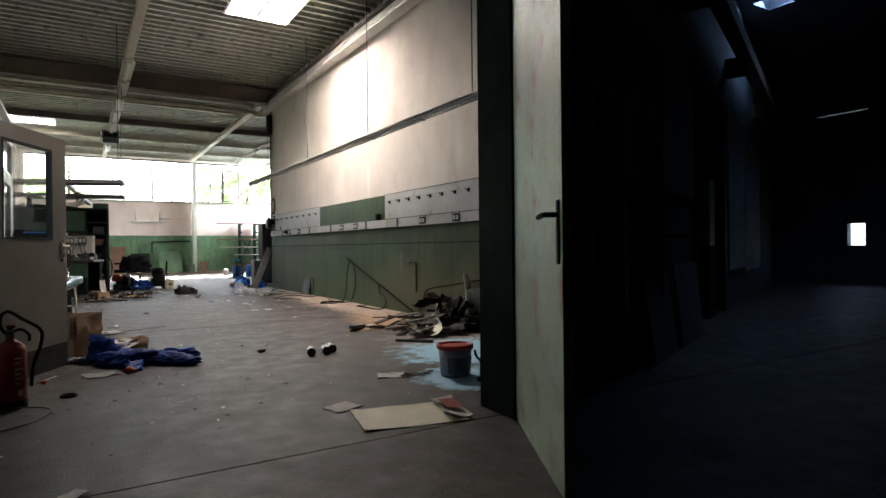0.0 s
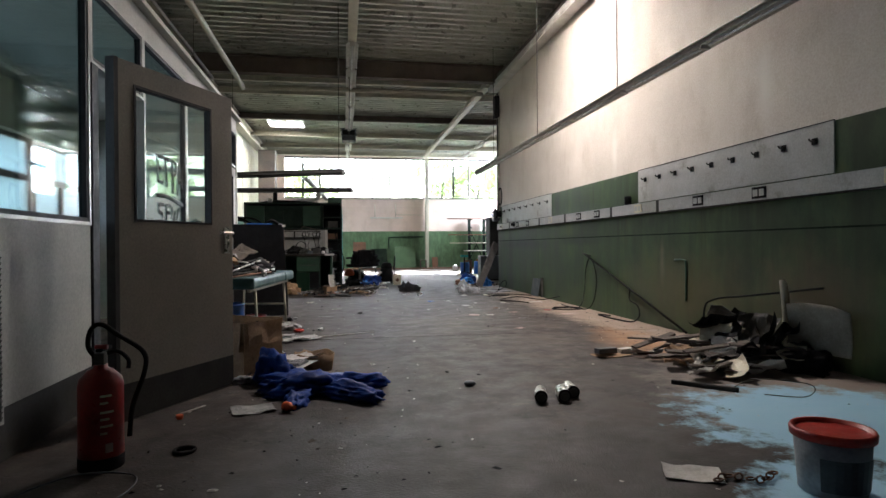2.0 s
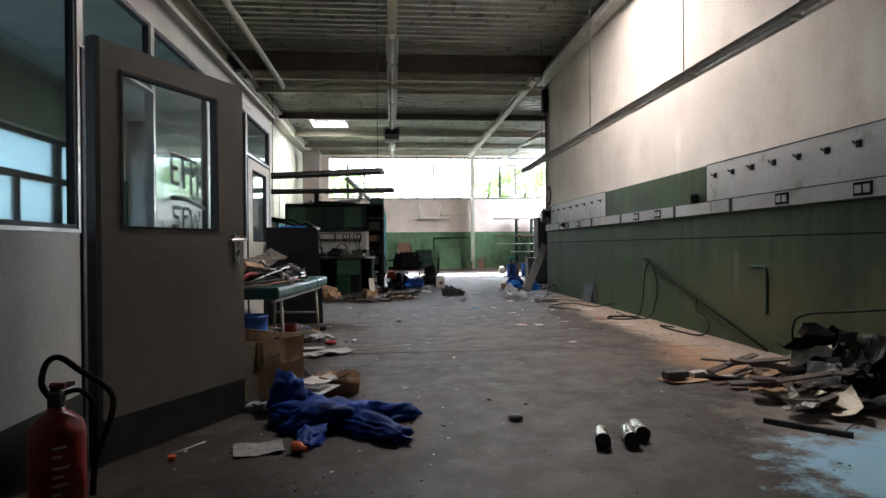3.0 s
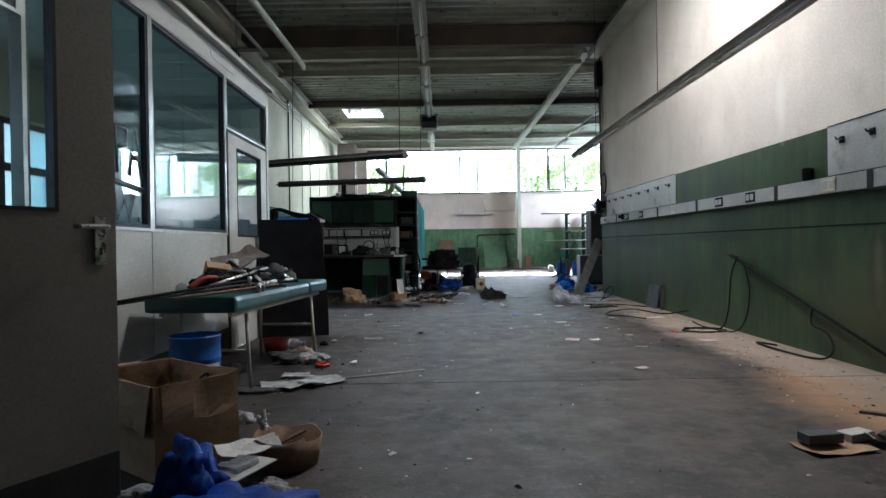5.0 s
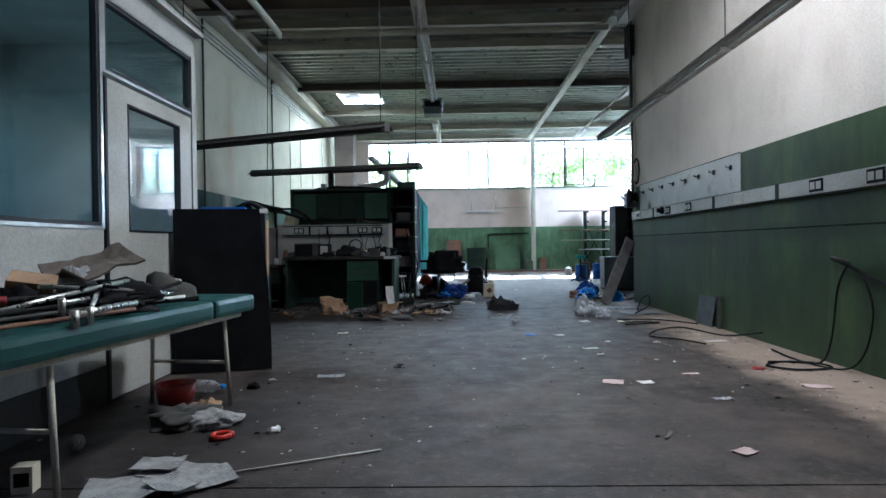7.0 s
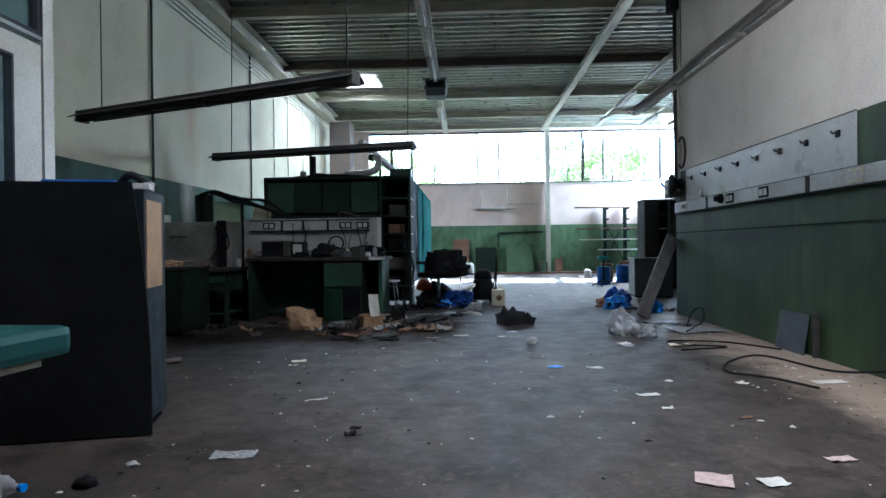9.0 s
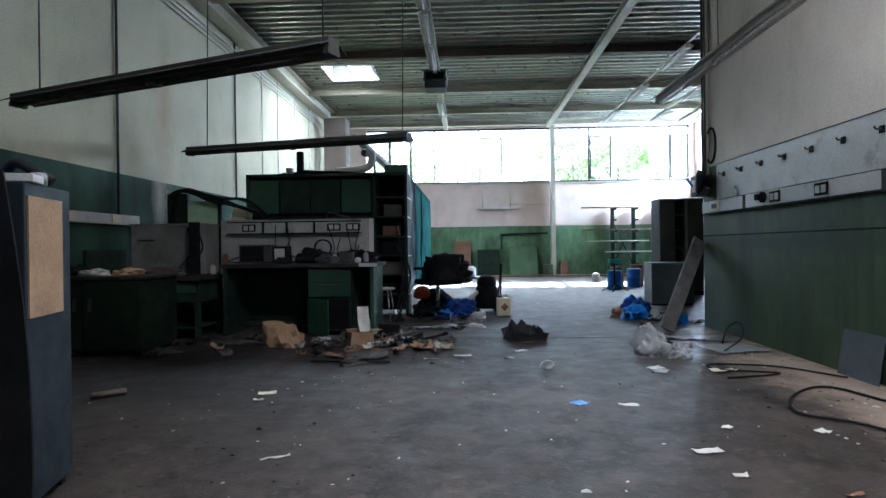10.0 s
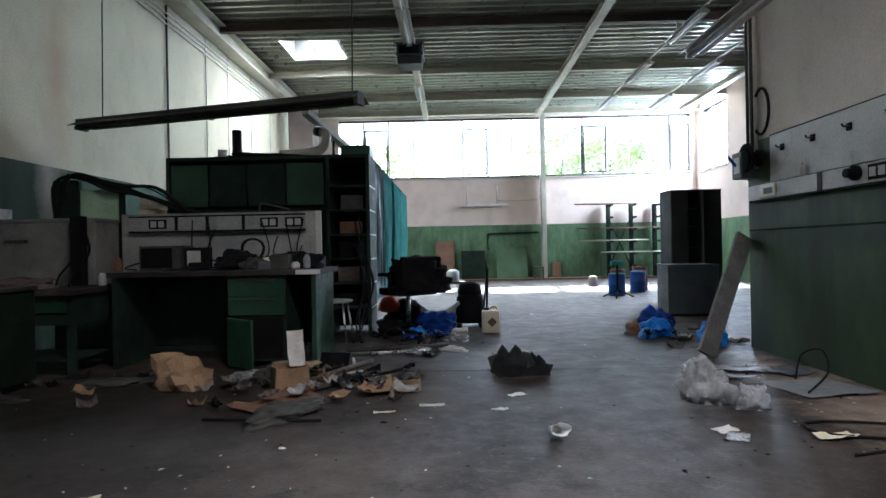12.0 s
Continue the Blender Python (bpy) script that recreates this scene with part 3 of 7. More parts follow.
    y += pitch
structure("ceiling", bm, M_deck, "ribbed metal roof sheets seen from below, dusty grey", "ceiling")
# roof slab over the sheets, open at the skylights
bm = bmesh.new()
for a, b, c, d in ((XL - 0.25, SKY[0][0], Y0, 15.2), (SKY[0][1], XR + 0.24, Y0, 15.2), (SKY[0][0], SKY[0][1], Y0, SKY[0][2]), (SKY[0][0], SKY[0][1], SKY[0][3], 15.2),
                   (XL - 0.25, SKY[1][0], 15.2, YF + 0.3), (SKY[1][1], XH + 0.25, 15.2, YF + 0.3), (SKY[1][0], SKY[1][1], 15.2, SKY[1][2]), (SKY[1][0], SKY[1][1], SKY[1][3], YF + 0.3)):
    box(bm, a, c, 5.26, b, d, 5.5)
structure("roof", bm, M_deck, "flat roof over the ribbed sheets", "roof")

M_pane = bpy.data.materials.new("skylight_pane")
M_pane.use_nodes = True
M_pane.node_tree.nodes["Principled BSDF"].inputs["Base Color"].default_value = (0.9, 0.9, 0.86, 1)
M_pane.node_tree.nodes["Principled BSDF"].inputs["Roughness"].default_value = 0.6
M_pane.node_tree.nodes["Principled BSDF"].inputs["Transmission Weight"].default_value = 0.6
for i, (s0, s1, t0, t1) in enumerate(SKY):
    cx, cy = (s0 + s1) / 2, (t0 + t1) / 2
    sk = thing(f"skylight_{i + 1}", pose(cx, cy, ZC), "roof skylight with a pale upstand and bright daylight", "skylight", kind="structure")
    bm = bmesh.new()
    a, b = (s1 - s0) / 2, (t1 - t0) / 2
    for q in ((-a, -b, a, -b + 0.03), (-a, b - 0.03, a, b), (-a, -b + 0.03, -a + 0.03, b - 0.03), (a - 0.03, -b + 0.03, a, b - 0.03)):
        box(bm, q[0], q[1], 0.0, q[2], q[3], 0.5)
    part("upstand", bm, M_white, sk)
    part("pane", boxed(-a, -b, 0.44, a, b, 0.45), M_pane, sk)
    part("bar", boxed(-0.02, -b + 0.03, 0.03, 0.02, b - 0.03, 0.06), M_steel, sk)

# ---- roof steel, lamps under the roof ----
def girder(name, p0, p1, w, h, mat, label):
    """An I-section along x or y, its underside at z of the points."""
    (xa, ya, z), (xb, yb, _) = p0, p1
    bm = bmesh.new()
    for a, b, c, d in ((-w / 2, w / 2, 0, 0.016), (-w / 2, w / 2, h - 0.016, h), (-0.006, 0.006, 0.016, h - 0.016)):
        if xa == xb:
            box(bm, xa + a, ya, z + c, xa + b, yb, z + d)
        else:
            box(bm, xa, ya + a, z + c, xb, ya + b, z + d)
    return structure(name, bm, mat, label, "beam")


girder("beam_main", (XL, 15.15, 4.68), (XR, 15.15, 4.68), 0.2, 0.38, M_girder, "deep rusty brown roof girder across the hall")
for yy, mat in ((16.5, M_steel), (17.7, M_steel), (20.7, M_girder), (23.5, M_steel), (25.9, M_steel)):
    x1 = XH if yy > 15.5 else XR
    girder("beam_cross", (XL, yy, 4.9), (x1, yy, 4.9), 0.12, 0.17, mat, "painted steel purlin under the roof sheets")
girder("beam_edge", (XL, 27.55, 4.87), (XH, 27.55, 4.87), 0.2, 0.2, M_steel, "painted edge beam over the window band")
for xx, ya in ((4.5, 15.9), (8.6, 18.0)):
    girder("beam_long", (xx, ya, 4.78), (xx, 27.4, 4.78), 0.16, 0.12, M_steel, "cream painted roof beam along the hall")
girder("beam_wall", (XL + 0.16, 10.95, 4.72), (XL + 0.16, 27.4, 4.72), 0.26, 0.3, M_steel, "cream painted beam along the wall head")

col = thing("column", pose(4.66, 27.68, 0), "cream painted steel column between the windows", "column", kind="structure")
part("post", boxed(-0.07, -0.1, 0.02, 0.07, 0.12, 4.87), M_steel, col)
part("foot_plate", boxed(-0.14, -0.16, 0, 0.14, 0.14, 0.02), M_girder, col)


def window_band(name, n, bays, frame_of, label):
    """A band of panes between thin bars, with heavier opening casements."""
    w = thing(name, frame_of, label, "window", kind="structure")
    L = n
    bm = bmesh.new()
    box(bm, 0, -0.03, 0, L, 0.03, 0.06)
    box(bm, 0, -0.03, 1.74, L, 0.03, 1.8)
    part("window_frame", bm, M_lampdark, w)
    edges = [0] + [b[0] for b in bays] + [L]
    for a, cas in bays:
        part("mullion", boxed(a - 0.022, -0.03, 0.06, a + 0.022, 0.03, 1.74), M_lampdark if cas else M_steel, w)
    for (a, b), cas in zip(zip(edges, edges[1:]), [False] + [b[1] for b in bays]):
        p = part("pane", boxed(a + 0.01, 0.004, 0.05, b - 0.01, 0.01, 1.75), M_glass, w)
        p.visible_shadow = False
        if cas:
            bm = bmesh.new()
            for q in ((a + 0.03, 0.1, a + 0.07, 1.5), (b - 0.07, 0.1, b - 0.03, 1.5), (a + 0.07, 0.1, b - 0.07, 0.14), (a + 0.07, 1.46, b - 0.07, 1.5)):
                box(bm, q[0], -0.05, q[1], q[2], -0.005, q[3])
            part("casement", bm, M_lampdark, w)
    part("window_sill", boxed(-0.02, -0.16, -0.04, L + 0.02, 0.1, 0.0), M_steel, w)
    return w


far_bays = [(0.75, True), (1.5, False), (2.25, False), (3.0, False), (3.72, True), (4.48, False), (5.2, False), (5.98, False), (6.75, False), (7.3, True), (8.05, False), (8.7, False), (9.3, False), (9.9, True)]
window_band("window_far", WX1 - WX0, far_bays, pose(WX0, YF + 0.12, WZ0), "long industrial window band with thin steel bars, overbright")
window_band("window_side", SY1 - SY0, [(0.8, False)], pose(XH + 0.12, SY1, WZ0, 0, 0, -90), "long industrial window band in the side wall")


def tube_light(m, length, n, mat, label, group, wires=0.0, drop=()):
    """A long batten with tubes under it, on wires."""
    f = 1.25 if mat is M_lampdark else 1.0
    t = thing("strip_light", m, label, "lamp", group)
    part("housing", boxed(0, -0.045 * f, 0, length, 0.045 * f, 0.06 * f, bevel=0.006), mat, t)
    for s in (-1, 1):
        bm = bmesh.new()
        v = box(bm, 0, 0, 0, length, 0.075 * f, 0.006)
        bmesh.ops.transform(bm, matrix=pose(0, s * 0.045 * f, 0.045, s * -28 + (180 if s < 0 else 0), 0, 0), verts=v)
        part("reflector", bm, mat, t)
    step = length / n
    for k in range(n):
        part("tube", tubed([(k * step + 0.05, 0, -0.016), ((k + 1) * step - 0.05, 0, -0.016)], 0.013, 8), M_tube if mat is M_lampgrey else mat, t)
    for x in (0.0, *[k * step for k in range(1, n)], length - 0.04):
        part("end_cap", boxed(x, -0.05 * f, -0.03, x + 0.04, 0.05 * f, 0.004), mat, t)
    for x in drop:
        part("wire", tubed([(x, 0, 0.06), (x, 0, wires)], 0.006, 6), M_lampdark, t)
    return t


# the row under the roof, the long one beside the right wall, two over the workbenches
for k, y in enumerate((12.9, 14.5, 16.1, 17.7, 19.3)):
    tube_light(pose(1.25, y, 4.642, 0, 0, 90), 1.5, 1, M_lampgrey, "grey ceiling strip light fixed to a long rail", "ceiling strip lights")
tube_light(pose(1.25, 23.5, 4.642, 0, 0, 90), 1.5, 1, M_lampgrey, "grey ceiling strip light fixed to a long rail", "ceiling strip lights")
bm = bmesh.new()
box(bm, 1.19, 6.0, 4.7, 1.31, 27.3, 4.76)
box(bm, 1.17, 6.0, 4.76, 1.33, 27.3, 4.78)
structure("trim_lamp_rail", bm, M_steel, "cream painted rail under the roof carrying lamps", "rail")
for xx in (6.0, 7.4):
    bm = bmesh.new()
    box(bm, xx - 0.02, 16.6, 4.7, xx + 0.02, 27.3, 4.73)
    for yy in (17.7, 20.7, 23.5, 25.9):
        box(bm, xx - 0.012, yy - 0.012, 4.73, xx + 0.012, yy + 0.012, 4.9)
    structure("trim_lamp_rail_side", bm, M_steel, "cream painted rail carrying lamps in the wide hall", "rail")
    for y in (17.0, 19.6, 22.2, 24.8):
        tube_light(pose(xx, y, 4.642, 0, 0, 90), 1.5, 1, M_lampgrey, "grey ceiling strip light in the wide hall", "wide hall strip lights")
tube_light(pose(4.15, 5.2, 2.67, 0, 0, 90), 10.4, 7, M_lampgrey, "long grey strip light hung on wires beside the wall", "wall strip lights", 2.42, (0.35, 3.15, 5.95, 8.75))
for (xa, ya, za), (xb, yb, zb), lab in (((-1.83, 13.26, 2.21), (1.07, 12.12, 2.2), "dusty dark strip light hung over the low bench"), ((-1.69, 15.98, 2.23), (1.25, 14.96, 2.17), "dusty dark strip light hung over the workbench")):
    L = math.hypot(xb - xa, yb - ya)
    tube_light(pose(xa, ya, za, 0, math.degrees(math.atan2(za - zb, L)), math.degrees(math.atan2(yb - ya, xb - xa))), L, 2, M_lampdark, lab, "bench strip lights", 2.85, (0.3, L - 0.08))

heater = thing("heater", pose(1.24, 21.1, 4.47), "blue-grey box unit hung under the roof", "heater")
part("casing", boxed(-0.25, -0.27, 0, 0.25, 0.27, 0.2, bevel=0.015), M_greyblue, heater)
part("top_flange", boxed(-0.27, -0.29, 0.2, 0.27, 0.29, 0.23, bevel=0.004), M_greyblue, heater)
part("bracket", boxed(-0.03, -0.25, 0.23, 0.03, 0.25, 0.26), M_steel, heater)
part("outlet", boxed(-0.19, -0.285, 0.03, 0.19, -0.27, 0.17), M_black, heater)
part("lower_hood", boxed(-0.22, -0.23, -0.14, 0.22, 0.23, 0.0, bevel=0.01), M_greyblue, heater)
for q in (-0.24, 0.24):
    part("side_rod", tubed([(q, -0.28, 0.2), (q * 0.94, -0.24, -0.14)], 0.008, 6), M_lampgrey, heater)

# ---- office partition ----
PH = 2.78
bm = bmesh.new()
box(bm, XP - 0.06, Y0 + 0.2, 2.6, XP, 10.95, PH)
structure("wall_partition", bm, M_panel, "cream sheet-metal office partition with glazing and dark plinth", "partition")
partition = bpy.data.objects["wall_partition"]
part("plinth", boxed(XP - 0.055, Y0 + 0.2, 0, XP + 0.004, 5.98, 0.24), M_plinth, partition)
part("plinth", boxed(XP - 0.055, 6.95, 0, XP + 0.004, 9.62, 0.24), M_plinth, partition)
for a, b in ((3.15, 4.6), (4.6, 5.98), (6.95, 8.2), (8.2, 9.62)):
    part("panel", boxed(XP - 0.05, a + 0.004, 0.24, XP, b - 0.004, 1.1, bevel=0.003), M_panel, partition)
part("cornice", boxed(XP - 0.1, 3.2, PH, XP + 0.07, 10.98, PH + 0.04), M_panel, partition)
bm = bmesh.new()
box(bm, XL, 10.85, 0, XP - 0.06, 10.95, PH)
structure("wall_office_end", bm, M_panel, "cream end panel of the office", "wall")
bm = bmesh.new()
box(bm, XL, Y0 + 0.2, PH - 0.06, XP - 0.1, 10.95, PH + 0.02)
structure("ceiling_office", bm, M_panel, "flat office ceiling", "ceiling")


def glazed(i, y0, y1, z0, z1, name="window"):
    w = thing(f"{name}_{i}", pose(XP, y0, z0), "office window with aluminium frame and black rubber seal", "window", kind="structure")
    L, H = y1 - y0, z1 - z0
    bm = bmesh.new()
    for q in ((0, 0, 0.03, H), (L - 0.03, 0, L, H), (0.03, 0, L - 0.03, 0.02), (0.03, H - 0.02, L - 0.03, H)):
        box(bm, -0.055, q[0], q[1], 0.006, q[2], q[3])
    part("window_frame", bm, M_alu, w)
    bm = bmesh.new()
    for q in ((0.03, 0.02, 0.055, H - 0.02), (L - 0.055, 0.02, L - 0.03, H - 0.02), (0.055, 0.02, L - 0.055, 0.045), (0.055, H - 0.045, L - 0.055, H - 0.02)):
        box(bm, -0.045, q[0], q[1], 0.0, q[2], q[3])
    part("seal", bm, M_gasket, w)
    p = part("pane", boxed(-0.03, 0.04, 0.03, -0.024, L - 0.04, H - 0.03), M_officeglass, w)
    p.visible_shadow = False
    return w


for i, (a, b) in enumerate(((3.15, 4.6), (4.6, 5.98), (6.95, 8.2), (8.2, 9.62))):
    glazed(i + 1, a, b, 1.1, 2.6)
glazed(5, 5.98, 6.95, 2.1, 2.6)
glazed(6, 9.62, 10.9, 2.1, 2.6)

ow = thing("window_office", pose(XL - 0.12, 3.8, 1.25), "office window band with grey frames and frosted panes", "window", kind="structure")
for k in range(5):
    bm = bmesh.new()
    a, b = k * 1.4, (k + 1) * 1.4
    for q in ((a, 0, a + 0.06, 0.95), (b - 0.06, 0, b, 0.95), (a + 0.06, 0, b - 0.06, 0.05), (a + 0.06, 0.9, b - 0.06, 0.95), (a + 0.06, 0.47, b - 0.06, 0.54), (a + 0.67, 0.05, a + 0.73, 0.47)):
        box(bm, -0.03, q[0], q[1], 0.03, q[2], q[3])
    part("window_frame", bm, M_lampdark, ow)
    for z0, z1 in ((0.04, 0.48), (0.53, 0.91)):
        p = part("pane", boxed(-0.003, a + 0.05, z0, 0.003, b - 0.05, z1), M_frost, ow)
        p.visible_shadow = False

# ---- doors ----
def office_leaf(name, m, w, h, u0, u1, z0, z1, mat, label, kick=True, flip=1):
    """A door leaf with a glazed cut-out, lever handle on a plate; local x along the leaf from its hinge."""
    d = thing(name, m, label, "door", kind="structure")
    bm = bmesh.new()
    for q in ((0, 0.0, u0, h), (u1, 0.0, w, h), (u0, 0.0, u1, z0), (u0, z1, u1, h)):
        box(bm, q[0], -0.022, q[1], q[2], 0.022, q[3])
    part("leaf", bm, mat, d)
    bm = bmesh.new()
    for q in ((u0, z0, u0 + 0.014, z1), (u1 - 0.014, z0, u1, z1), (u0 + 0.014, z0, u1 - 0.014, z0 + 0.014), (u0 + 0.014, z1 - 0.014, u1 - 0.014, z1)):
        box(bm, q[0], -0.026, q[1], q[2], 0.026, q[3])
    part("window_frame", bm, M_gasket, d)
    p = part("pane", boxed(u0 + 0.012, -0.003, z0 + 0.012, u1 - 0.012, 0.003, z1 - 0.012), M_glass, d)
    p.visible_shadow = False
    if kick:
        part("kick_plate", boxed(0.004, -0.025, 0.005, w - 0.004, 0.025, 0.21), M_plinth, d)
    for s in (-1, 1):
        hp = part("handle_plate", boxed(w - 0.085, s * 0.022, 0.92, w - 0.045, s * 0.03, 1.1) if s > 0 else boxed(w - 0.085, -0.03, 0.92, w - 0.045, -0.022, 1.1), M_chrome, d, "brushed steel handle plate")
        part("handle", tubed(curve_pts([(w - 0.065, s * 0.03, 1.06), (w - 0.065, s * 0.075, 1.06), (w - 0.09, s * 0.08, 1.06), (w - 0.19, s * 0.078, 1.058)], 4), 0.009), M_chrome, hp)
        part("keyhole", boxed(w - 0.07, s * 0.03, 0.955, w - 0.06, s * 0.0325, 0.985) if s > 0 else boxed(w - 0.07, -0.0325, 0.955, w - 0.06, -0.03, 0.985), M_gasket, hp)
    part("edge_strip", boxed(-0.03, -0.03, 0.0, -0.002, 0.03, h), M_gasket, d)
    for z in (0.25, 1.0, 1.8):
        part("hinge", tubed([(-0.008, 0, z), (-0.008, 0, z + 0.1)], 0.012), M_chrome, d)
    return d


# open leaf of the office, and the closed one at the far end of the partition
hx, hy = -0.155, 5.54
office_leaf("door_1", pose(hx, hy, 0.0, 0, 0, math.degrees(math.atan2(6.396 - hy, 0.286 - hx))), 0.96, 2.0, 0.11, 0.75, 1.11, 1.88, M_door, "open brown-grey office door with a glazed cut-out")
part_frame = boxed(XP - 0.05, 5.985, 0, XP + 0.012, 6.08, 2.1)
structure("trim_door_frame", part_frame, M_gasket, "dark post of the office door frame", "door frame")
office_leaf("door_2", pose(XP - 0.02, 9.66, 0.012, 0, 0, 90), 1.2, 2.06, 0.24, 1.0, 1.08, 1.95, M_panel, "closed cream office door with a glazed cut-out", kick=False)
structure("trim_door_frame_2", boxed(XP - 0.06, 10.87, 0, XP + 0.01, 10.95, 2.6), M_panel, "cream end post of the partition", "door frame")

# tall ventilation grille in the partition
vent = thing("vent_grille", pose(XP, 4.88, 0.17), "tall slatted ventilation grille in the cream panel", "vent")
bm = bmesh.new()
for q in ((0, 0, 0.015, 0.78), (0.125, 0, 0.14, 0.78), (0.015, 0, 0.125, 0.015), (0.015, 0.765, 0.125, 0.78)):
    box(bm, 0, q[0], q[1], 0.008, q[2], q[3])
part("frame", bm, M_panel, vent)
part("backing", boxed(0.001, 0.015, 0.015, 0.0025, 0.125, 0.765), M_gasket, vent)
for k in range(30):
    z = 0.022 + k * 0.0248
    bm = bmesh.new()
    v = box(bm, 0.003, 0.015, 0, 0.006, 0.125, 0.016)
    bmesh.ops.transform(bm, matrix=pose(0, 0, z, 0, 25, 0), verts=v)
    part("slat", bm, M_lampdark, vent)

# graffiti on the third pane: painted strokes
def strokes(name, lines, r, mat, m, label):
    t = thing(name, m, label, "graffiti")
    for ln in lines:
        bm = bmesh.new()
        tube(bm, [(0, y, z) for y, z in ln], r, 6)
        for v in bm.verts:
            v.co.x *= 0.15
        part("stroke", bm, mat, t)
    return t


M_spray = plain("black_spray_paint", (0.012, 0.012, 0.012), 0.5)
E_ = [[(0.25, 0.7), (0.0, 0.7), (0.02, 0.38), (0.22, 0.38)], [(0.02, 0.55), (0.18, 0.55)]]
letters = [[(y, z + 0.0) for y, z in s] for s in E_]
letters += [[(0.3, 0.7), (0.62, 0.71)], [(0.36, 0.7), (0.4, 0.34)], [(0.68, 0.28), (0.66, 0.72), (0.86, 0.7), (0.84, 0.56), (0.68, 0.52)],
            [(0.9, 0.28), (1.02, 0.74), (1.14, 0.26)], [(0.95, 0.46), (1.1, 0.46)], [(-0.05, 0.2), (0.4, 0.22), (1.2, 0.15)],
            [(0.25, 0.1), (0.02, 0.09), (0.05, 0.0), (0.2, -0.02), (0.18, -0.12), (0.0, -0.12)], [(0.36, -0.12), (0.36, 0.1), (0.56, 0.1)], [(0.38, 0.0), (0.52, 0.01)],
            [(0.62, 0.1), (0.68, -0.14), (0.8, 0.04), (0.88, -0.15), (0.98, 0.1)], [(1.05, -0.13), (1.08, -0.14)]]
letters = [[(y * 0.66, z * 0.68) for y, z in s] for s in letters]
strokes("graffiti", letters, 0.018, M_spray, pose(XP - 0.018, 7.36, 1.27), "black sprayed letters on the office window glass")
solo("sign_strip", boxed(0, 0, 0, 0.004, 0.55, 0.07), M_white, pose(XP + 0.001, 9.3, 2.66), "narrow pale sign strip over the office window", "sign")

# ---- doorway ----
post = thing("door_post", pose(DX1, Y0, 0), "dark green steel door post with chipped edges", "door post", kind="structure")
part("post", boxed(-0.03, -0.08, 0, 0.1, 0.26, 2.6, bevel=0.006), M_darkgreen, post)
part("post_head", boxed(-0.028, -0.078, 2.6, 0.098, 0.258, DZ), M_greyblue, post)
lf = thing("door_3", pose(DX1 - 0.02, Y0 - 0.09, 0.0, 0, 0, -119), "open door leaf in worn pale green paint with scratches", "door", kind="structure")
part("leaf", boxed(0, 0, 0.0, 1.12, 0.045, DZ - 0.06, bevel=0.004), M_doorg, lf)
hp = part("handle_plate", boxed(1.05, -0.008, 0.94, 1.085, 0.0, 1.2), M_black, lf)
part("handle", tubed(curve_pts([(1.067, -0.008, 1.14), (1.067, -0.055, 1.14), (1.04, -0.06, 1.14), (0.94, -0.058, 1.135)], 4), 0.011), M_black, hp)
lj = thing("door_post", pose(DX0, Y0, 0), "dark green steel door post with a lock plate", "door post", kind="structure")
part("post", boxed(-0.12, -0.04, 0, 0.02, 0.24, DZ, bevel=0.006), M_darkgreen, lj)
part("lock_plate", boxed(0.02, 0.02, 0.95, 0.026, 0.06, 1.2), M_black, lj)

# the dark hall: pale wall sheets, door frames, boards and a beam along its wall
# Pale sheet paint; the blue light on this stretch is partly put into it.
M_hallpale = surf("pale_blue_lit_paint", (0.5, 0.54, 0.6), (0.36, 0.4, 0.46), 1.6, 0.7, 0.1, 50, 0.0, (0.14, 0.15, 0.17), 0.5, 1.3)
for a, b, z0, z1 in ((1.0, 2.3, 1.55, 3.3), (2.32, 3.72, 1.55, 3.4), (6.5, 8.6, 0.6, 3.2), (8.7, 11.2, 0.5, 3.1)):
    solo("wall_sheet", boxed(a, -0.02, z0, b, -0.002, z1, bevel=0.004), M_hallpale, HALL, "pale dirty wall sheet in the unlit hall", "panel", "hall wall sheets")
for a, b, h, tilt in ((1.35, 2.2, 0.78, 8), (2.4, 3.5, 0.82, 6)):
    solo("leaning_sheet", boxed(0, -0.012, 0, b - a, 0.012, h), M_hallpale, HALL @ pose(a, -0.14, 0.002, -tilt, 0, 0), "pale sheet leaning on the wall of the unlit hall", "panel", "leaning hall sheets")
for a, b, h in ((0.15, 0.95, 2.1), (3.8, 6.1, 3.0)):
    df = thing("hall_door_frame", HALL @ pose(a, 0, 0), "dark steel door frame in the unlit hall", "door frame", "hall door frames")
    for x in (0.0, b - a - 0.07):
        part("jamb", boxed(x, -0.03, 0, x + 0.07, -0.002, h), M_greyblue, df)
    part("lintel", boxed(0, -0.03, h, b - a, -0.002, h + 0.08), M_greyblue, df)
solo("hall_beam", boxed(0, -0.35, 3.9, 15.0, -0.15, 4.1), M_rust, HALL, "rusty brown beam along the unlit hall wall", "beam")
for x in (0.6, 3.2, 6.4, 10.0):
    solo("beam_bracket", boxed(x, -0.3, 3.6, x + 0.06, -0.002, 3.9), M_rust, HALL, "steel bracket under the hall beam", "bracket", "beam brackets")
solo("yellow_board", boxed(5.0, 0.02, 1.0, 5.4, 0.14, 1.9), M_cream, HALL, "yellowed board standing in the hall doorway", "board")
solo("board_stand", boxed(4.95, 0.02, 0, 5.45, 0.14, 1.0), M_black, HALL, "dark crate under the yellowed board", "crate")
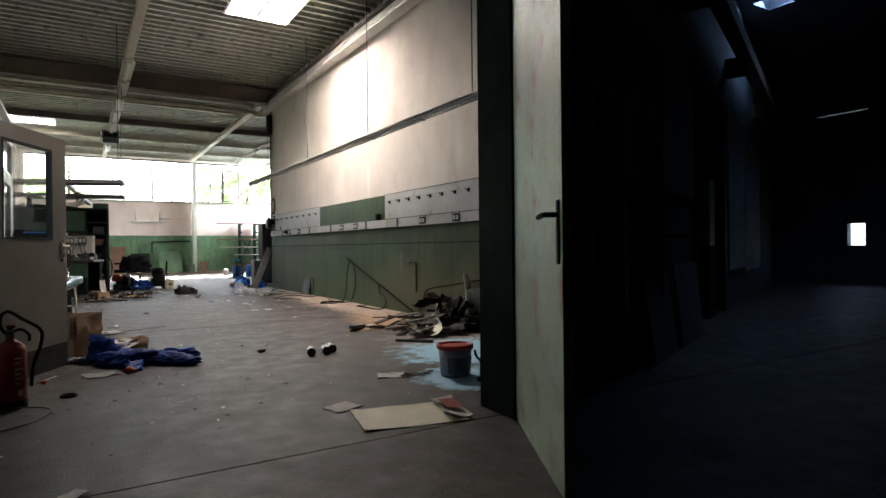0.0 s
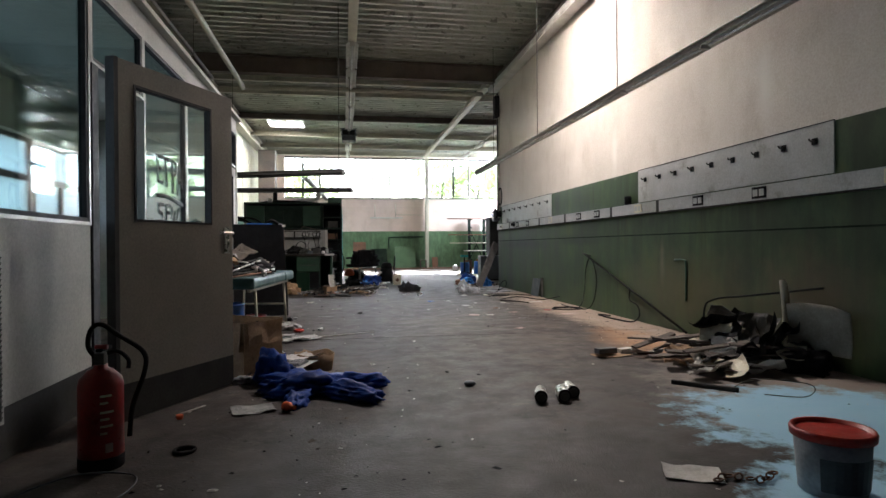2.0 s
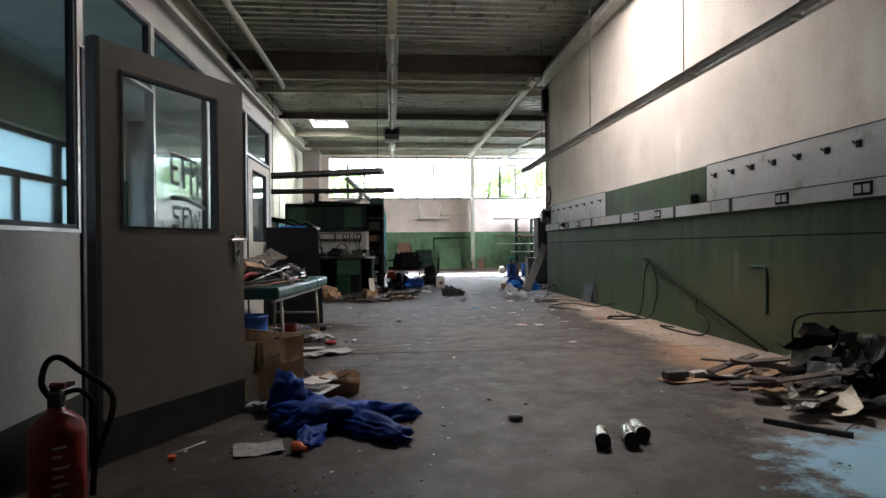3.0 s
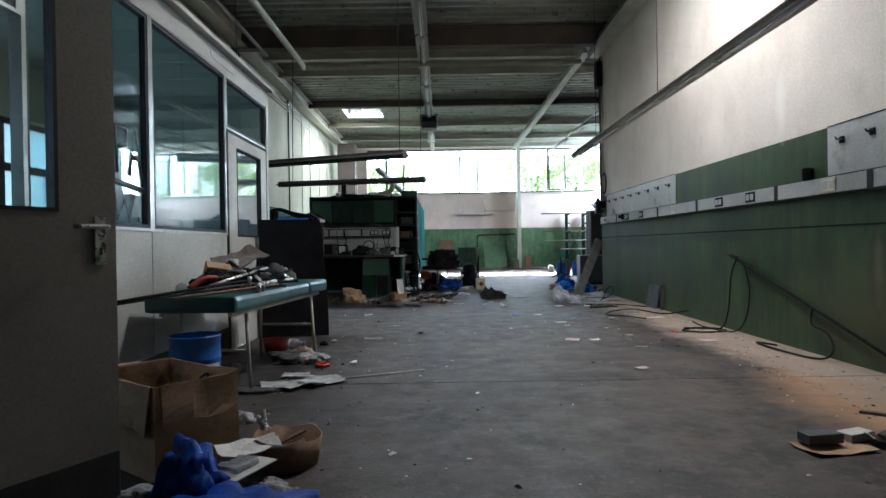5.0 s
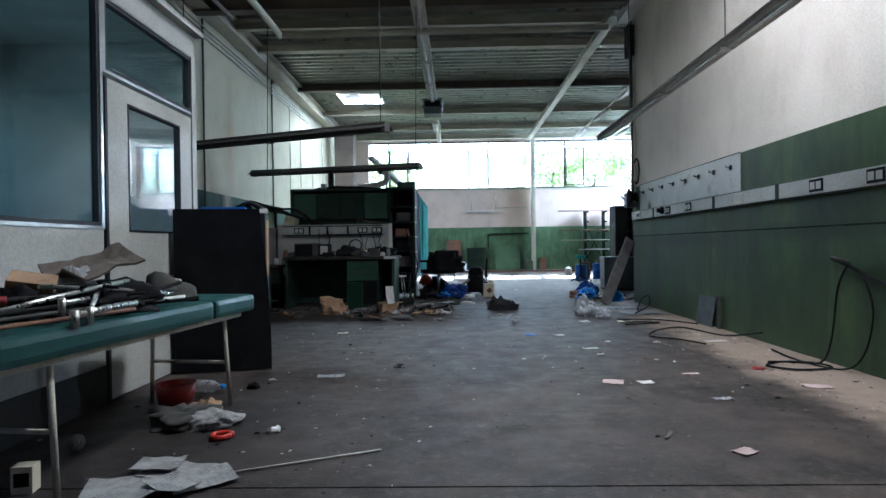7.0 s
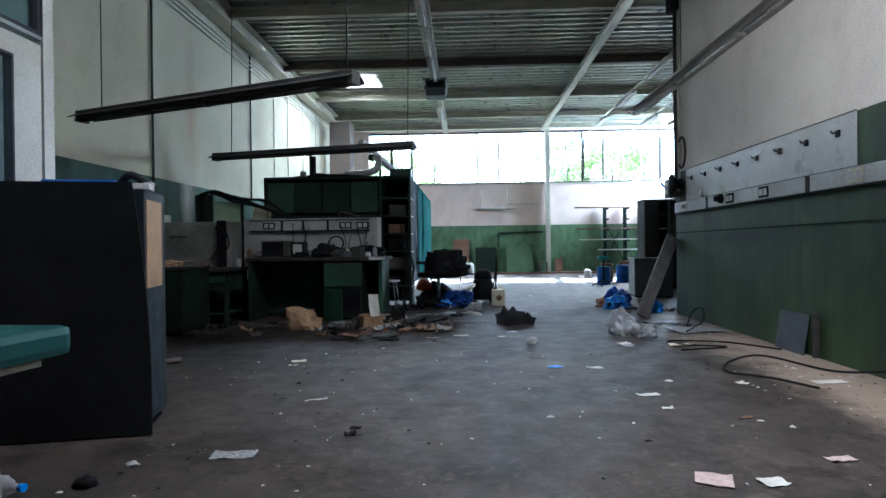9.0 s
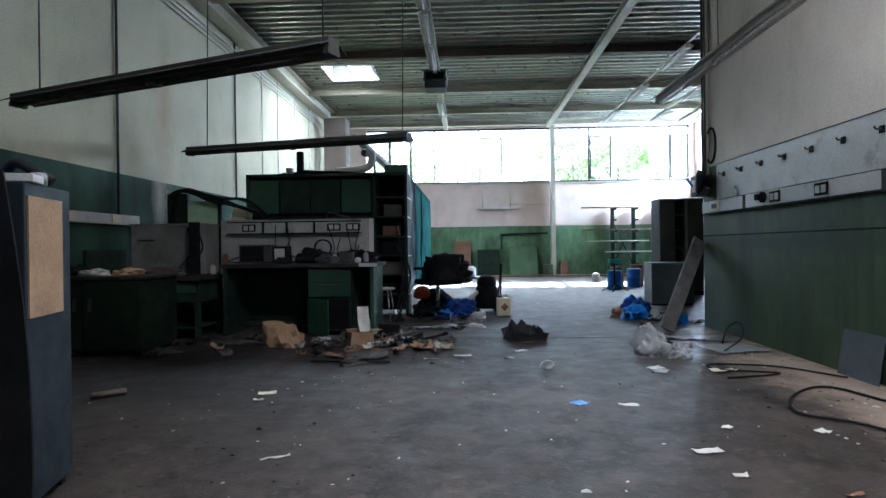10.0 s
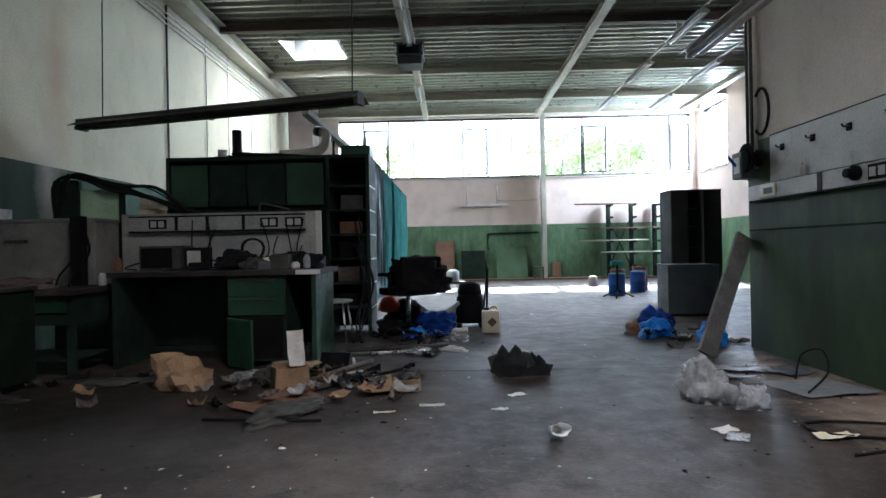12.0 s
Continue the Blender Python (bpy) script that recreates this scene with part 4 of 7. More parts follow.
solo("hall_conduit", tubed([(1.6, -0.03, 2.0), (2.1, -0.03, 2.0), (2.1, -0.03, 3.9)], 0.018, 8), M_black, HALL, "dark conduit on the hall wall", "pipe")

# ---- right wall: trunking, panels, pipes ----
def hook_panel(y0, y1, n):
    p = thing("peg_panel", pose(XR, y0, 1.49), "white sheet-metal panel with a row of hooks", "panel", "hook panels")
    L = y1 - y0
    part("sheet", boxed(-0.012, 0, 0, 0, L, 0.395, bevel=0.002), M_white, p)
    part("top_edge", boxed(-0.016, 0, 0.395, 0, L, 0.402), M_plinth, p)
    for k in range(n):
        y = L * (0.06 + 0.88 * k / (n - 1))
        h = part("hook", tubed(curve_pts([(-0.012, y, 0.27), (-0.06, y - 0.005, 0.268), (-0.075, y - 0.01, 0.285)], 3), 0.007, 6), M_lampdark, p)
        part("hook_base", boxed(-0.022, y - 0.026, 0.24, -0.012, y + 0.026, 0.292, bevel=0.003), M_black, h)
    return p


hook_panel(5.95, 8.93, 9)
hook_panel(12.07, 15.35, 8)
tr = thing("cable_trunking", pose(XR, 3.4, 1.345), "long white cable trunking with sockets, dusty and stained", "trunking")
part("channel", boxed(-0.055, 0, 0, 0, 12.25, 0.13, bevel=0.004), M_white, tr)
part("lower_edge", boxed(-0.05, 0, -0.012, 0, 12.25, 0), M_plinth, tr)
for k, y in enumerate((2.0, 3.3, 4.2, 5.45, 6.65, 7.32, 8.6, 9.9, 10.6, 11.9)):
    s = part("socket", boxed(-0.066, y - 0.085, 0.015, -0.056, y + 0.085, 0.115), M_black if k % 3 else M_cream, tr)
    for dy in (-0.04, 0.04):
        part("insert", boxed(-0.069, y + dy - 0.03, 0.035, -0.0665, y + dy + 0.03, 0.095), M_white, s)
for y in (1.2, 5.0, 6.2, 7.9, 9.2, 11.2):
    part("joint_cover", boxed(-0.058, y - 0.03, -0.004, -0.0555, y + 0.03, 0.134), M_plinth, tr)
solo("knob_switch", turned([(0.05, 0), (0.05, 0.03), (0.03, 0.04), (0.03, 0.08)], 16), M_black, pose(XR - 0.056, 14.2, 1.42, 0, -90, 0), "round black rotary switch on the trunking", "switch")
solo("knob_switch", turned([(0.04, 0), (0.045, 0.1), (0.03, 0.11)], 16), M_black, pose(XR - 0.04, 9.15, 1.476), "small black cup standing on the trunking", "cup")
bm = bmesh.new()
box(bm, XR - 0.006, Y0 + 0.3, 1.075, XR, YE - 0.02, 1.09)
structure("trim_wall_ledge", bm, M_darkgreen, "dark painted ledge along the green dado", "ledge")
# pipe and cable tray at the head of the right wall
bm = bmesh.new()
box(bm, XR - 0.22, 5.0, 4.62, XR - 0.02, YE, 4.66)
box(bm, XR - 0.23, 5.0, 4.66, XR - 0.215, YE, 4.74)
box(bm, XR - 0.03, 5.0, 4.66, XR - 0.015, YE, 4.74)
structure("trim_cable_tray", bm, M_lampgrey, "grey cable tray along the wall head", "cable tray")
solo("wall_pipe", tubed([(XR - 0.12, 3.2, 4.86), (XR - 0.12, YE, 4.86)], 0.06, 12), M_girder, pose(0, 0, 0), "dark pipe along the wall head", "pipe")
for k in (0.04, 0.09, 0.13):
    solo("wall_pipe", tubed([(XR - 0.03, YE - k * 1.6, 1.5 + k), (XR - 0.03, YE - k * 1.6, 4.6)], 0.011 + k * 0.05, 8), M_lampdark if k < 0.1 else M_steel, pose(0, 0, 0), "thin conduit rising at the wall end", "pipe", "wall end conduits")
sw = thing("switch_box", pose(XR - 0.02, YE - 0.12, 1.55), "blue-grey switch box at the wall end", "switch box")
part("box", boxed(-0.14, -0.08, 0, 0, 0.1, 0.24, bevel=0.012), M_greyblue, sw)
part("lever", tubed([(-0.14, 0.02, 0.12), (-0.22, 0.0, 0.2)], 0.014), M_blue, sw)
part("plate", boxed(-0.145, -0.05, 0.05, -0.14, 0.05, 0.19), M_white, sw)
hn = thing("alarm_horn", pose(XR - 0.001, 15.52, 1.72, 0, -90, 0), "round black alarm horn on the green wall", "horn")
part("base", turned([(0.07, 0), (0.075, 0.005), (0.075, 0.04), (0.05, 0.05)], 20), M_black, hn)
part("bell", turned([(0.05, 0.05), (0.06, 0.08), (0.11, 0.12), (0.13, 0.13), (0.13, 0.14), (0.06, 0.1), (0.02, 0.09)], 24), M_black, hn)
bo_ = thing("small_bottle", pose(XR - 0.03, 14.85, 1.476), "small white plastic bottle standing on the trunking", "bottle")
part("bottle_body", turned([(0.022, 0), (0.025, 0.006), (0.025, 0.07), (0.012, 0.09)], 16), M_white, bo_)
part("cap", turned([(0.011, 0.09), (0.011, 0.115), (0.006, 0.12)], 12), M_lampgrey, bo_)
ctl = thing("wall_switch", pose(XR - 0.056, 15.3, 1.36), "pale rocker switch unit at the trunking end", "switch")
part("plate", boxed(-0.012, -0.12, 0, 0, 0.12, 0.1, bevel=0.004), M_cream, ctl)
part("rocker", boxed(-0.017, -0.08, 0.025, -0.012, 0.05, 0.075), M_greyblue, ctl)
bm = bmesh.new()
tube(bm, [(0, 0.13 * math.cos(a), 0.2 * math.sin(a)) for a in (2 * math.pi * k / 24 for k in range(25))], 0.013, 8)
solo("hanging_ring", bm, M_black, pose(XR - 0.03, 15.45, 2.12), "black rubber ring hung on the wall", "ring")
solo("loudspeaker", boxed(-0.11, -0.1, 0, 0, 0.1, 0.5, bevel=0.01), M_black, pose(XR - 0.02, 15.6, 4.0), "dark box mounted high at the wall end", "box")
bm = bmesh.new()
tube(bm, [(XR - 0.02, 10.6, 0.83), (XR - 0.04, 7.85, 0.016)], 0.013, 8)
solo("steel_rod", bm, M_cable, pose(0, 0, 0), "thin dark rod leaning against the green wall", "rod")
solo("power_cable", tubed(curve_pts([(XR - 0.03, 10.4, 0.78), (XR - 0.04, 10.5, 0.6), (XR - 0.04, 10.58, 0.2), (4.6, 10.6, 0.012), (4.35, 10.66, 0.012), (4.15, 10.52, 0.012), (4.3, 10.36, 0.012), (4.58, 10.42, 0.012), (4.5, 10.56, 0.025), (4.2, 10.6, 0.025)], 8), 0.008), M_cable, pose(0, 0, 0), "black power cable hanging down the wall to the floor", "cable")
solo("power_cable", tubed(curve_pts([(4.69, 9.12, 0.4), (4.67, 9.1, 0.26), (4.66, 8.88, 0.21), (4.62, 8.76, 0.09), (4.56, 8.85, 0.014), (4.48, 9.3, 0.014), (4.5, 9.66, 0.014), (4.6, 9.5, 0.014)], 8), 0.009), M_cable, pose(0, 0, 0), "loose black cable curling by the wall", "cable")
solo("bent_pipe", tubed(curve_pts([(4.66, 6.0, 0.62), (4.5, 6.6, 0.52), (4.4, 6.95, 0.46), (4.36, 7.05, 0.35), (4.36, 7.02, 0.012)], 6), 0.009), M_cable, pose(0, 0, 0), "thin bent pipe standing against the wall", "pipe")
solo("wall_hook", tubed(curve_pts([(XR - 0.012, 7.9, 0.35), (XR - 0.012, 7.9, 0.72), (XR - 0.012, 7.93, 0.79), (XR - 0.012, 8.12, 0.79)], 4), 0.011, 8), M_cabgreen, pose(0, 0, 0), "short green pipe stub on the dado", "pipe")
solo("leaning_plate", boxed(-0.002, 0, 0, 0.002, 0.45, 0.34), M_greyblue, pose(4.655, 12.66, 0.001, 0, 9, 0), "grey metal plate leaning against the wall", "plate")
solo("wall_rail", boxed(-0.02, 0, 0, 0.02, 0.03, 0.36), M_lampdark, pose(XR - 0.021, 12.55, 0.0), "short dark bar standing by the wall", "bar")
solo("power_cable", tubed(curve_pts([(4.68, 11.6, 0.1), (4.5, 12.0, 0.015), (4.3, 12.6, 0.015), (3.95, 12.4, 0.015), (3.75, 12.0, 0.015), (3.95, 11.8, 0.015), (4.1, 11.5, 0.015)], 8), 0.008), M_cable, pose(0, 0, 0), "thick black cable looped on the floor", "cable")
solo("power_cable", tubed(curve_pts([(4.6, 12.9, 0.012), (4.3, 13.3, 0.012), (3.85, 13.4, 0.012), (3.8, 13.2, 0.012), (4.2, 13.05, 0.012), (3.75, 12.9, 0.012)], 8), 0.007), M_cable, pose(0, 0, 0), "black cable snaking over the floor", "cable")
solo("power_cable", tubed(curve_pts([(4.35, 14.4, 0.012), (4.45, 14.5, 0.16), (4.5, 14.35, 0.22), (4.45, 14.2, 0.1), (4.2, 14.0, 0.012)], 8), 0.007), M_cable, pose(0, 0, 0), "stiff loop of black cable standing up", "cable")

solo("power_cable", tubed(curve_pts([(XR - 0.03, 10.4, 0.79), (XR - 0.05, 10.2, 0.7), (XR - 0.04, 10.12, 0.45), (XR - 0.05, 10.2, 0.15), (4.62, 10.35, 0.012), (4.5, 10.7, 0.012), (4.55, 11.2, 0.012)], 8), 0.007), M_cable, pose(0, 0, 0), "second strand of black cable hanging down the wall", "cable")
solo("wall_bracket", tubed([(XR - 0.01, 10.4, 0.8), (XR - 0.09, 10.5, 0.84)], 0.012, 8), M_lampdark, pose(0, 0, 0), "short dark peg on the green wall", "peg")

# plank leaning at the wall end
bm = bmesh.new()
a, b = Vector((4.13, 15.34, 0.0)), Vector((4.66, 15.72, 1.02))
L = (b - a).length
pl = solo("plank", boxed(-0.085, -0.018, 0, 0.085, 0.018, L, bevel=0.004), M_greywood, Matrix.Translation(a + Vector((0, 0, 0.012))) @ (b - a).to_track_quat("Z", "Y").to_matrix().to_4x4() @ pose(0, 0, 0, 0, 0, 70), "weathered grey plank leaning against the wall end", "plank")

# ---- left wall: conduits, trunking, pipes ----
for y in (15.4, 19.0, 20.4, 21.4, 22.7, 24.0):
    solo("conduit", tubed([(XL + 0.025, y, 1.9 if y > 16 else 1.42), (XL + 0.025, y, 4.7)], 0.016 if y < 20 else 0.011, 8), M_lampdark if y < 20 else M_lampgrey, pose(0, 0, 0), "thin vertical conduit on the pale wall", "pipe", "left wall conduits")
for k, z in enumerate((4.42, 4.5, 4.58)):
    solo("conduit", tubed([(XL + 0.03, 11.0, z), (XL + 0.03, 27.0, z)], 0.012, 8), M_lampgrey, pose(0, 0, 0), "horizontal conduit under the wall head", "pipe", "left wall conduits")
solo("conduit", tubed([(XL + 0.03, 11.1, 4.62), (XL + 0.03, 11.1, 2.0)], 0.02, 8), M_lampdark, pose(0, 0, 0), "dark vertical conduit on the pale wall", "pipe", "left wall conduits")
t2 = thing("cable_trunking", pose(XL, 12.2, 1.3), "white cable trunking on the green dado", "trunking")
part("channel", boxed(0, 0, 0, 0.05, 3.6, 0.12, bevel=0.004), M_white, t2)
for y in (1.2, 2.3, 3.1):
    part("socket", boxed(0.051, y - 0.08, 0.015, 0.06, y + 0.08, 0.105), M_cream, t2)
bp = curve_pts([(-1.12, 3.3, 4.55), (-1.12, 9.0, 4.55), (-1.12, 15.2, 4.55), (-1.1, 15.75, 4.56), (-0.6, 15.95, 4.6), (0.6, 15.95, 4.62), (4.4, 15.95, 4.62)], 6)
solo("heating_pipe", tubed(bp, 0.055, 12), M_steel, pose(0, 0, 0), "thick cream pipe under the roof, bending across", "pipe")
solo("heating_pipe", tubed([(-1.6, 3.3, 4.5), (-1.6, 14.9, 4.5)], 0.03, 10), M_girder, pose(0, 0, 0), "thin dark pipe under the roof", "pipe")

# ---- near space: extinguisher, litter, cans, bucket, debris ----
ex = thing("fire_extinguisher", pose(0.015, 4.88, 0), "red fire extinguisher with black hose standing on the floor", "fire extinguisher")
part("cylinder", turned([(0.08, 0), (0.09, 0.01), (0.09, 0.36), (0.084, 0.39), (0.05, 0.425), (0.03, 0.435), (0.028, 0.45)], 28), M_red, ex)
part("foot_ring", turned([(0.09, 0), (0.0925, 0.004), (0.0925, 0.05), (0.09, 0.055)], 28), M_black, ex)
vb = part("valve", boxed(-0.022, -0.022, 0.45, 0.022, 0.022, 0.5, bevel=0.004), M_lampdark, ex)
part("lever", boxed(-0.012, -0.02, 0.505, 0.012, 0.1, 0.518), M_black, vb)
part("grip", tubed(curve_pts([(0.01, 0.02, 0.49), (0.06, 0.03, 0.5), (0.1, 0.04, 0.46), (0.1, 0.04, 0.42)], 5), 0.009), M_black, vb)
part("pin", tubed([(-0.02, 0, 0.525), (0.03, 0, 0.525)], 0.011), M_red, vb)
part("hose", tubed(curve_pts([(-0.02, 0, 0.48), (-0.05, 0.0, 0.53), (-0.045, 0.02, 0.6), (-0.005, 0.03, 0.62), (0.06, 0.04, 0.57), (0.16, 0.05, 0.49), (0.165, 0.05, 0.4), (0.12, 0.03, 0.25), (0.11, 0.02, 0.12)], 6), 0.011), M_cable, ex)
for a0, z0, z1, w in ((-75, 0.14, 0.33, 0.8), (-60, 0.08, 0.12, 0.35)):
    bm = bmesh.new()
    n = 8
    for k in range(n):
        q = [bm.verts.new((0.0907 * math.cos(b), 0.0907 * math.sin(b), z)) for b, z in ((radians(a0) + w * k / n, z0), (radians(a0) + w * (k + 1) / n, z0), (radians(a0) + w * (k + 1) / n, z1), (radians(a0) + w * k / n, z1))]
        bm.faces.new(q)
    part("label_sticker", bm, M_red if z1 > 0.2 else M_white, ex)
for z, w in ((0.32, 0.5), (0.29, 0.35), (0.25, 0.6), (0.22, 0.4), (0.19, 0.55), (0.16, 0.3)):
    bm = bmesh.new()
    for k in range(4):
        q = [bm.verts.new((0.0912 * math.cos(b), 0.0912 * math.sin(b), zz)) for b, zz in ((radians(-72) + w * k / 4, z), (radians(-72) + w * (k + 1) / 4, z), (radians(-72) + w * (k + 1) / 4, z + 0.01), (radians(-72) + w * k / 4, z + 0.01))]
        bm.faces.new(q)
    part("print_bar", bm, M_cream, ex)
solo("thin_cable", tubed(curve_pts([(-0.25, 4.3, 0.008), (0.05, 4.25, 0.008), (0.22, 4.5, 0.008), (0.2, 4.72, 0.008), (-0.02, 4.7, 0.03), (-0.2, 4.5, 0.008), (-0.12, 4.2, 0.008), (0.15, 4.3, 0.02)], 8), 0.004, 6), M_greyblue, pose(0, 0, 0), "thin grey cable coiled on the floor", "cable")
bm = bmesh.new()
tube(bm, [(0.045 * math.cos(a), 0.045 * math.sin(a), 0.009) for a in (2 * math.pi * k / 20 for k in range(21))], 0.009, 8)
solo("rubber_ring", bm, M_black, pose(0.33, 5.0, 0), "small black rubber ring lying on the floor", "ring")


co = thing("blue_coverall", pose(0.8, 6.05, 0), "crumpled dark blue work overall lying on the floor", "clothes")
for nm, w, d, h, sd_, m in (("body", 0.56, 0.46, 0.13, 3, pose(0.02, 0.05, 0, 0, 0, 20)), ("trouser_leg", 0.52, 0.2, 0.085, 5, pose(0.3, -0.2, 0, 0, 0, -38)), ("trouser_leg", 0.5, 0.2, 0.09, 6, pose(0.33, 0.1, 0, 0, 0, -4)),
                            ("sleeve", 0.34, 0.15, 0.07, 7, pose(-0.02, -0.26, 0, 0, 0, 78)), ("sleeve", 0.4, 0.22, 0.2, 8, pose(-0.22, 0.34, 0, 0, 0, 120)), ("collar", 0.26, 0.2, 0.1, 9, pose(-0.16, 0.02, 0))):
    bm = bmesh.new()
    heap(bm, w, d, h, sd_, 24, 1.5)
    q_ = part(nm, bm, M_cloth, co)
    q_.matrix_basis = m


def litter_sheet(name, x, y, rot, w, d, seed, mat, label, cat="paper", curl=0.02, z=0.0, group=""):
    bm = bmesh.new()
    sheet(bm, w, d, seed, curl)
    return solo(name, bm, mat, pose(x, y, z, 0, 0, rot), label, cat, group)


litter_sheet("cardboard_sheet", 2.08, 3.27, -12, 0.62, 0.44, 1, M_cream, "large pale card sheet lying on the floor", "cardboard", 0.012)
fly = litter_sheet("flyer", 2.36, 3.23, -14, 0.14, 0.42, 2, M_paper, "printed flyer with a red stripe on the floor", "paper", 0.03, 0.014)
st_ = part("printed_stripe", boxed(-0.05, -0.1, 0, 0.05, 0.12, 0.001), M_red, fly, "red printed stripe")
st_.matrix_basis = pose(0, 0, 0.03)
litter_sheet("paper_sheet", 1.82, 3.66, 20, 0.2, 0.17, 3, M_paper, "dirty white paper sheet on the floor", "paper", 0.01, 0, "papers")
litter_sheet("paper_sheet", 2.5, 4.32, -25, 0.23, 0.17, 4, M_paper, "dirty white paper sheet on the floor", "paper", 0.01, 0, "papers")
litter_sheet("paper_sheet", 0.54, 5.68, 15, 0.24, 0.2, 5, M_news, "grey printed leaflet lying on the floor", "paper", 0.012, 0, "papers")
litter_sheet("paper_sheet", 0.35, 3.0, 40, 0.16, 0.08, 6, M_paper, "torn strip of paper on the floor", "paper", 0.01, 0, "papers")
litter_sheet("paper_sheet", 0.72, 6.62, 30, 0.26, 0.2, 7, M_paper, "crumpled pale leaflet on the overall", "paper", 0.03, 0.12, "papers")
solo("orange_nozzle", turned([(0.02, 0), (0.028, 0.01), (0.028, 0.04), (0.015, 0.06), (0.012, 0.09)], 14), M_orange, pose(0.72, 5.63, 0.03, 90, 0, 50), "small orange plastic nozzle on the floor", "nozzle")
solo("orange_nozzle", turned([(0.015, 0), (0.02, 0.01), (0.02, 0.025)], 12), M_orange, pose(0.16, 5.57, 0.0), "small orange plastic cap on the floor", "cap")
solo("white_stick", tubed([(0.12, 5.62, 0.006), (0.24, 5.82, 0.006)], 0.005, 6), M_paper, pose(0, 0, 0), "thin white stick on the floor", "stick")
solo("thick_cable", tubed(curve_pts([(-0.3, 5.75, 0.012), (0.1, 6.15, 0.012), (0.35, 6.55, 0.012), (0.42, 6.8, 0.1), (0.4, 7.0, 0.35), (0.3, 7.1, 0.3)], 7), 0.007), M_cable, pose(0, 0, 0), "black cable running under the open door into the box", "cable")

ft = thing("blister_pack", pose(0.72, 6.47, 0.1, 8, -6, -38), "white card blister pack with a clear plastic bubble", "packaging")
part("card", boxed(-0.13, -0.1, 0, 0.13, 0.1, 0.006, bevel=0.002), M_paper, ft)
part("bubble", boxed(-0.09, -0.06, 0.006, 0.09, 0.05, 0.035, bevel=0.012), M_bag, ft, "clear plastic bubble")
part("print_mark", boxed(-0.015, 0.06, 0.0065, 0.015, 0.085, 0.008), M_black, ft)
for x, y, w, d, h, mt, lab in ((0.36, 6.42, 0.2, 0.12, 0.05, M_news, "grey ribbed sheet fold beside the overall"), (0.86, 6.42, 0.22, 0.15, 0.06, M_bag, "crumpled clear film beside the overall")):
    bm = bmesh.new()
    heap(bm, w, d, h, int(x * 90), 18, 1.4)
    solo("film_scrap", bm, mt, pose(x, y, 0), lab, "litter")

for k, (x, y, a) in enumerate(((2.25, 5.5, -8), (2.4, 5.5, -3), (2.49, 5.58, 2))):
    cn = thing("spray_can", pose(x, y, 0.038, -90, 0, a - 8), "silver spray can lying on its side with dark base", "can", "cans on the floor")
    part("can_body", turned([(0.036, 0), (0.0375, 0.004), (0.0375, 0.15), (0.03, 0.165), (0.015, 0.17), (0.015, 0.185)], 20), M_chrome, cn)
    part("can_base", turned([(0.0382, -0.002), (0.0382, 0.012), (0.0376, 0.013)], 20), M_black, cn)
    part("can_bottom", turned([(0.031, -0.0035), (0.03, -0.003), (0.02, -0.0022)], 20), M_lampdark, cn)

bu = thing("paint_bucket", pose(2.94, 4.08, 0) @ Matrix.Scale(0.9, 4), "grey-white paint bucket with red rim and pale dried paint", "bucket")
part("shell", turned([(0.125, 0), (0.13, 0.005), (0.15, 0.26), (0.146, 0.26), (0.126, 0.012)], 32), M_bucket, bu)
part("rim", turned([(0.15, 0.235), (0.162, 0.235), (0.165, 0.262), (0.16, 0.272), (0.148, 0.272), (0.145, 0.255)], 32), M_bucketred, bu, "red plastic bucket rim")
part("dried_paint", turned([(0.145, 0.225), (0.1, 0.23), (0.01, 0.222)], 32), M_pinkpaint, bu)
bm = bmesh.new()
for k in range(10):
    a0, a1 = radians(-150 + 11 * k), radians(-139 + 11 * k)
    bm.faces.new([bm.verts.new(((0.1345 + 0.077 * z) * math.cos(a), (0.1345 + 0.077 * z) * math.sin(a), z)) for a, z in ((a0, 0.03), (a1, 0.03), (a1, 0.17), (a0, 0.17))])
part("label_sticker", bm, M_greyblue, bu, "dark printed label")
bm = bmesh.new()
lathe(bm, [(0.05, 0), (0.065, 0.015), (0.065, 0.035), (0.042, 0.05), (0.036, 0.19), (0.05, 0.2), (0.05, 0.225), (0.022, 0.235), (0.018, 0.29), (0.008, 0.3)], 18)
tube(bm, curve_pts([(0.0, 0.02, 0.2), (-0.06, 0.05, 0.24), (-0.075, 0.06, 0.3)], 4), 0.012, 8)
box(bm, -0.075, -0.02, 0.0, 0.075, 0.02, 0.03)
solo("machine_part", bm, M_cast, pose(2.96, 3.72, 0.008, -14, 24, 20) @ Matrix.Scale(0.78, 4), "grey cast metal part standing by the door post", "machine part")
ch = thing("chain", pose(2.68, 4.22, 0), "short rusty chain lying on the blue paint", "chain")
for k in range(9):
    bm = bmesh.new()
    tube(bm, [(0.022 * math.cos(a), 0.013 * math.sin(a), 0) for a in (2 * math.pi * i / 12 for i in range(13))], 0.004, 6)
    ln = part("link", bm, M_rust, ch)
    ln.matrix_basis = pose(-0.13 + 0.033 * k, 0.03 * math.sin(k * 0.9), 0.014, 70 * (k % 2), 0, 15)
solo("steel_bar", boxed(0, -0.014, 0, 0.42, 0.014, 0.028, bevel=0.003), M_lampdark, pose(3.3, 5.82, 0.0, 0, 0, -47), "square dark steel bar on the floor", "bar")
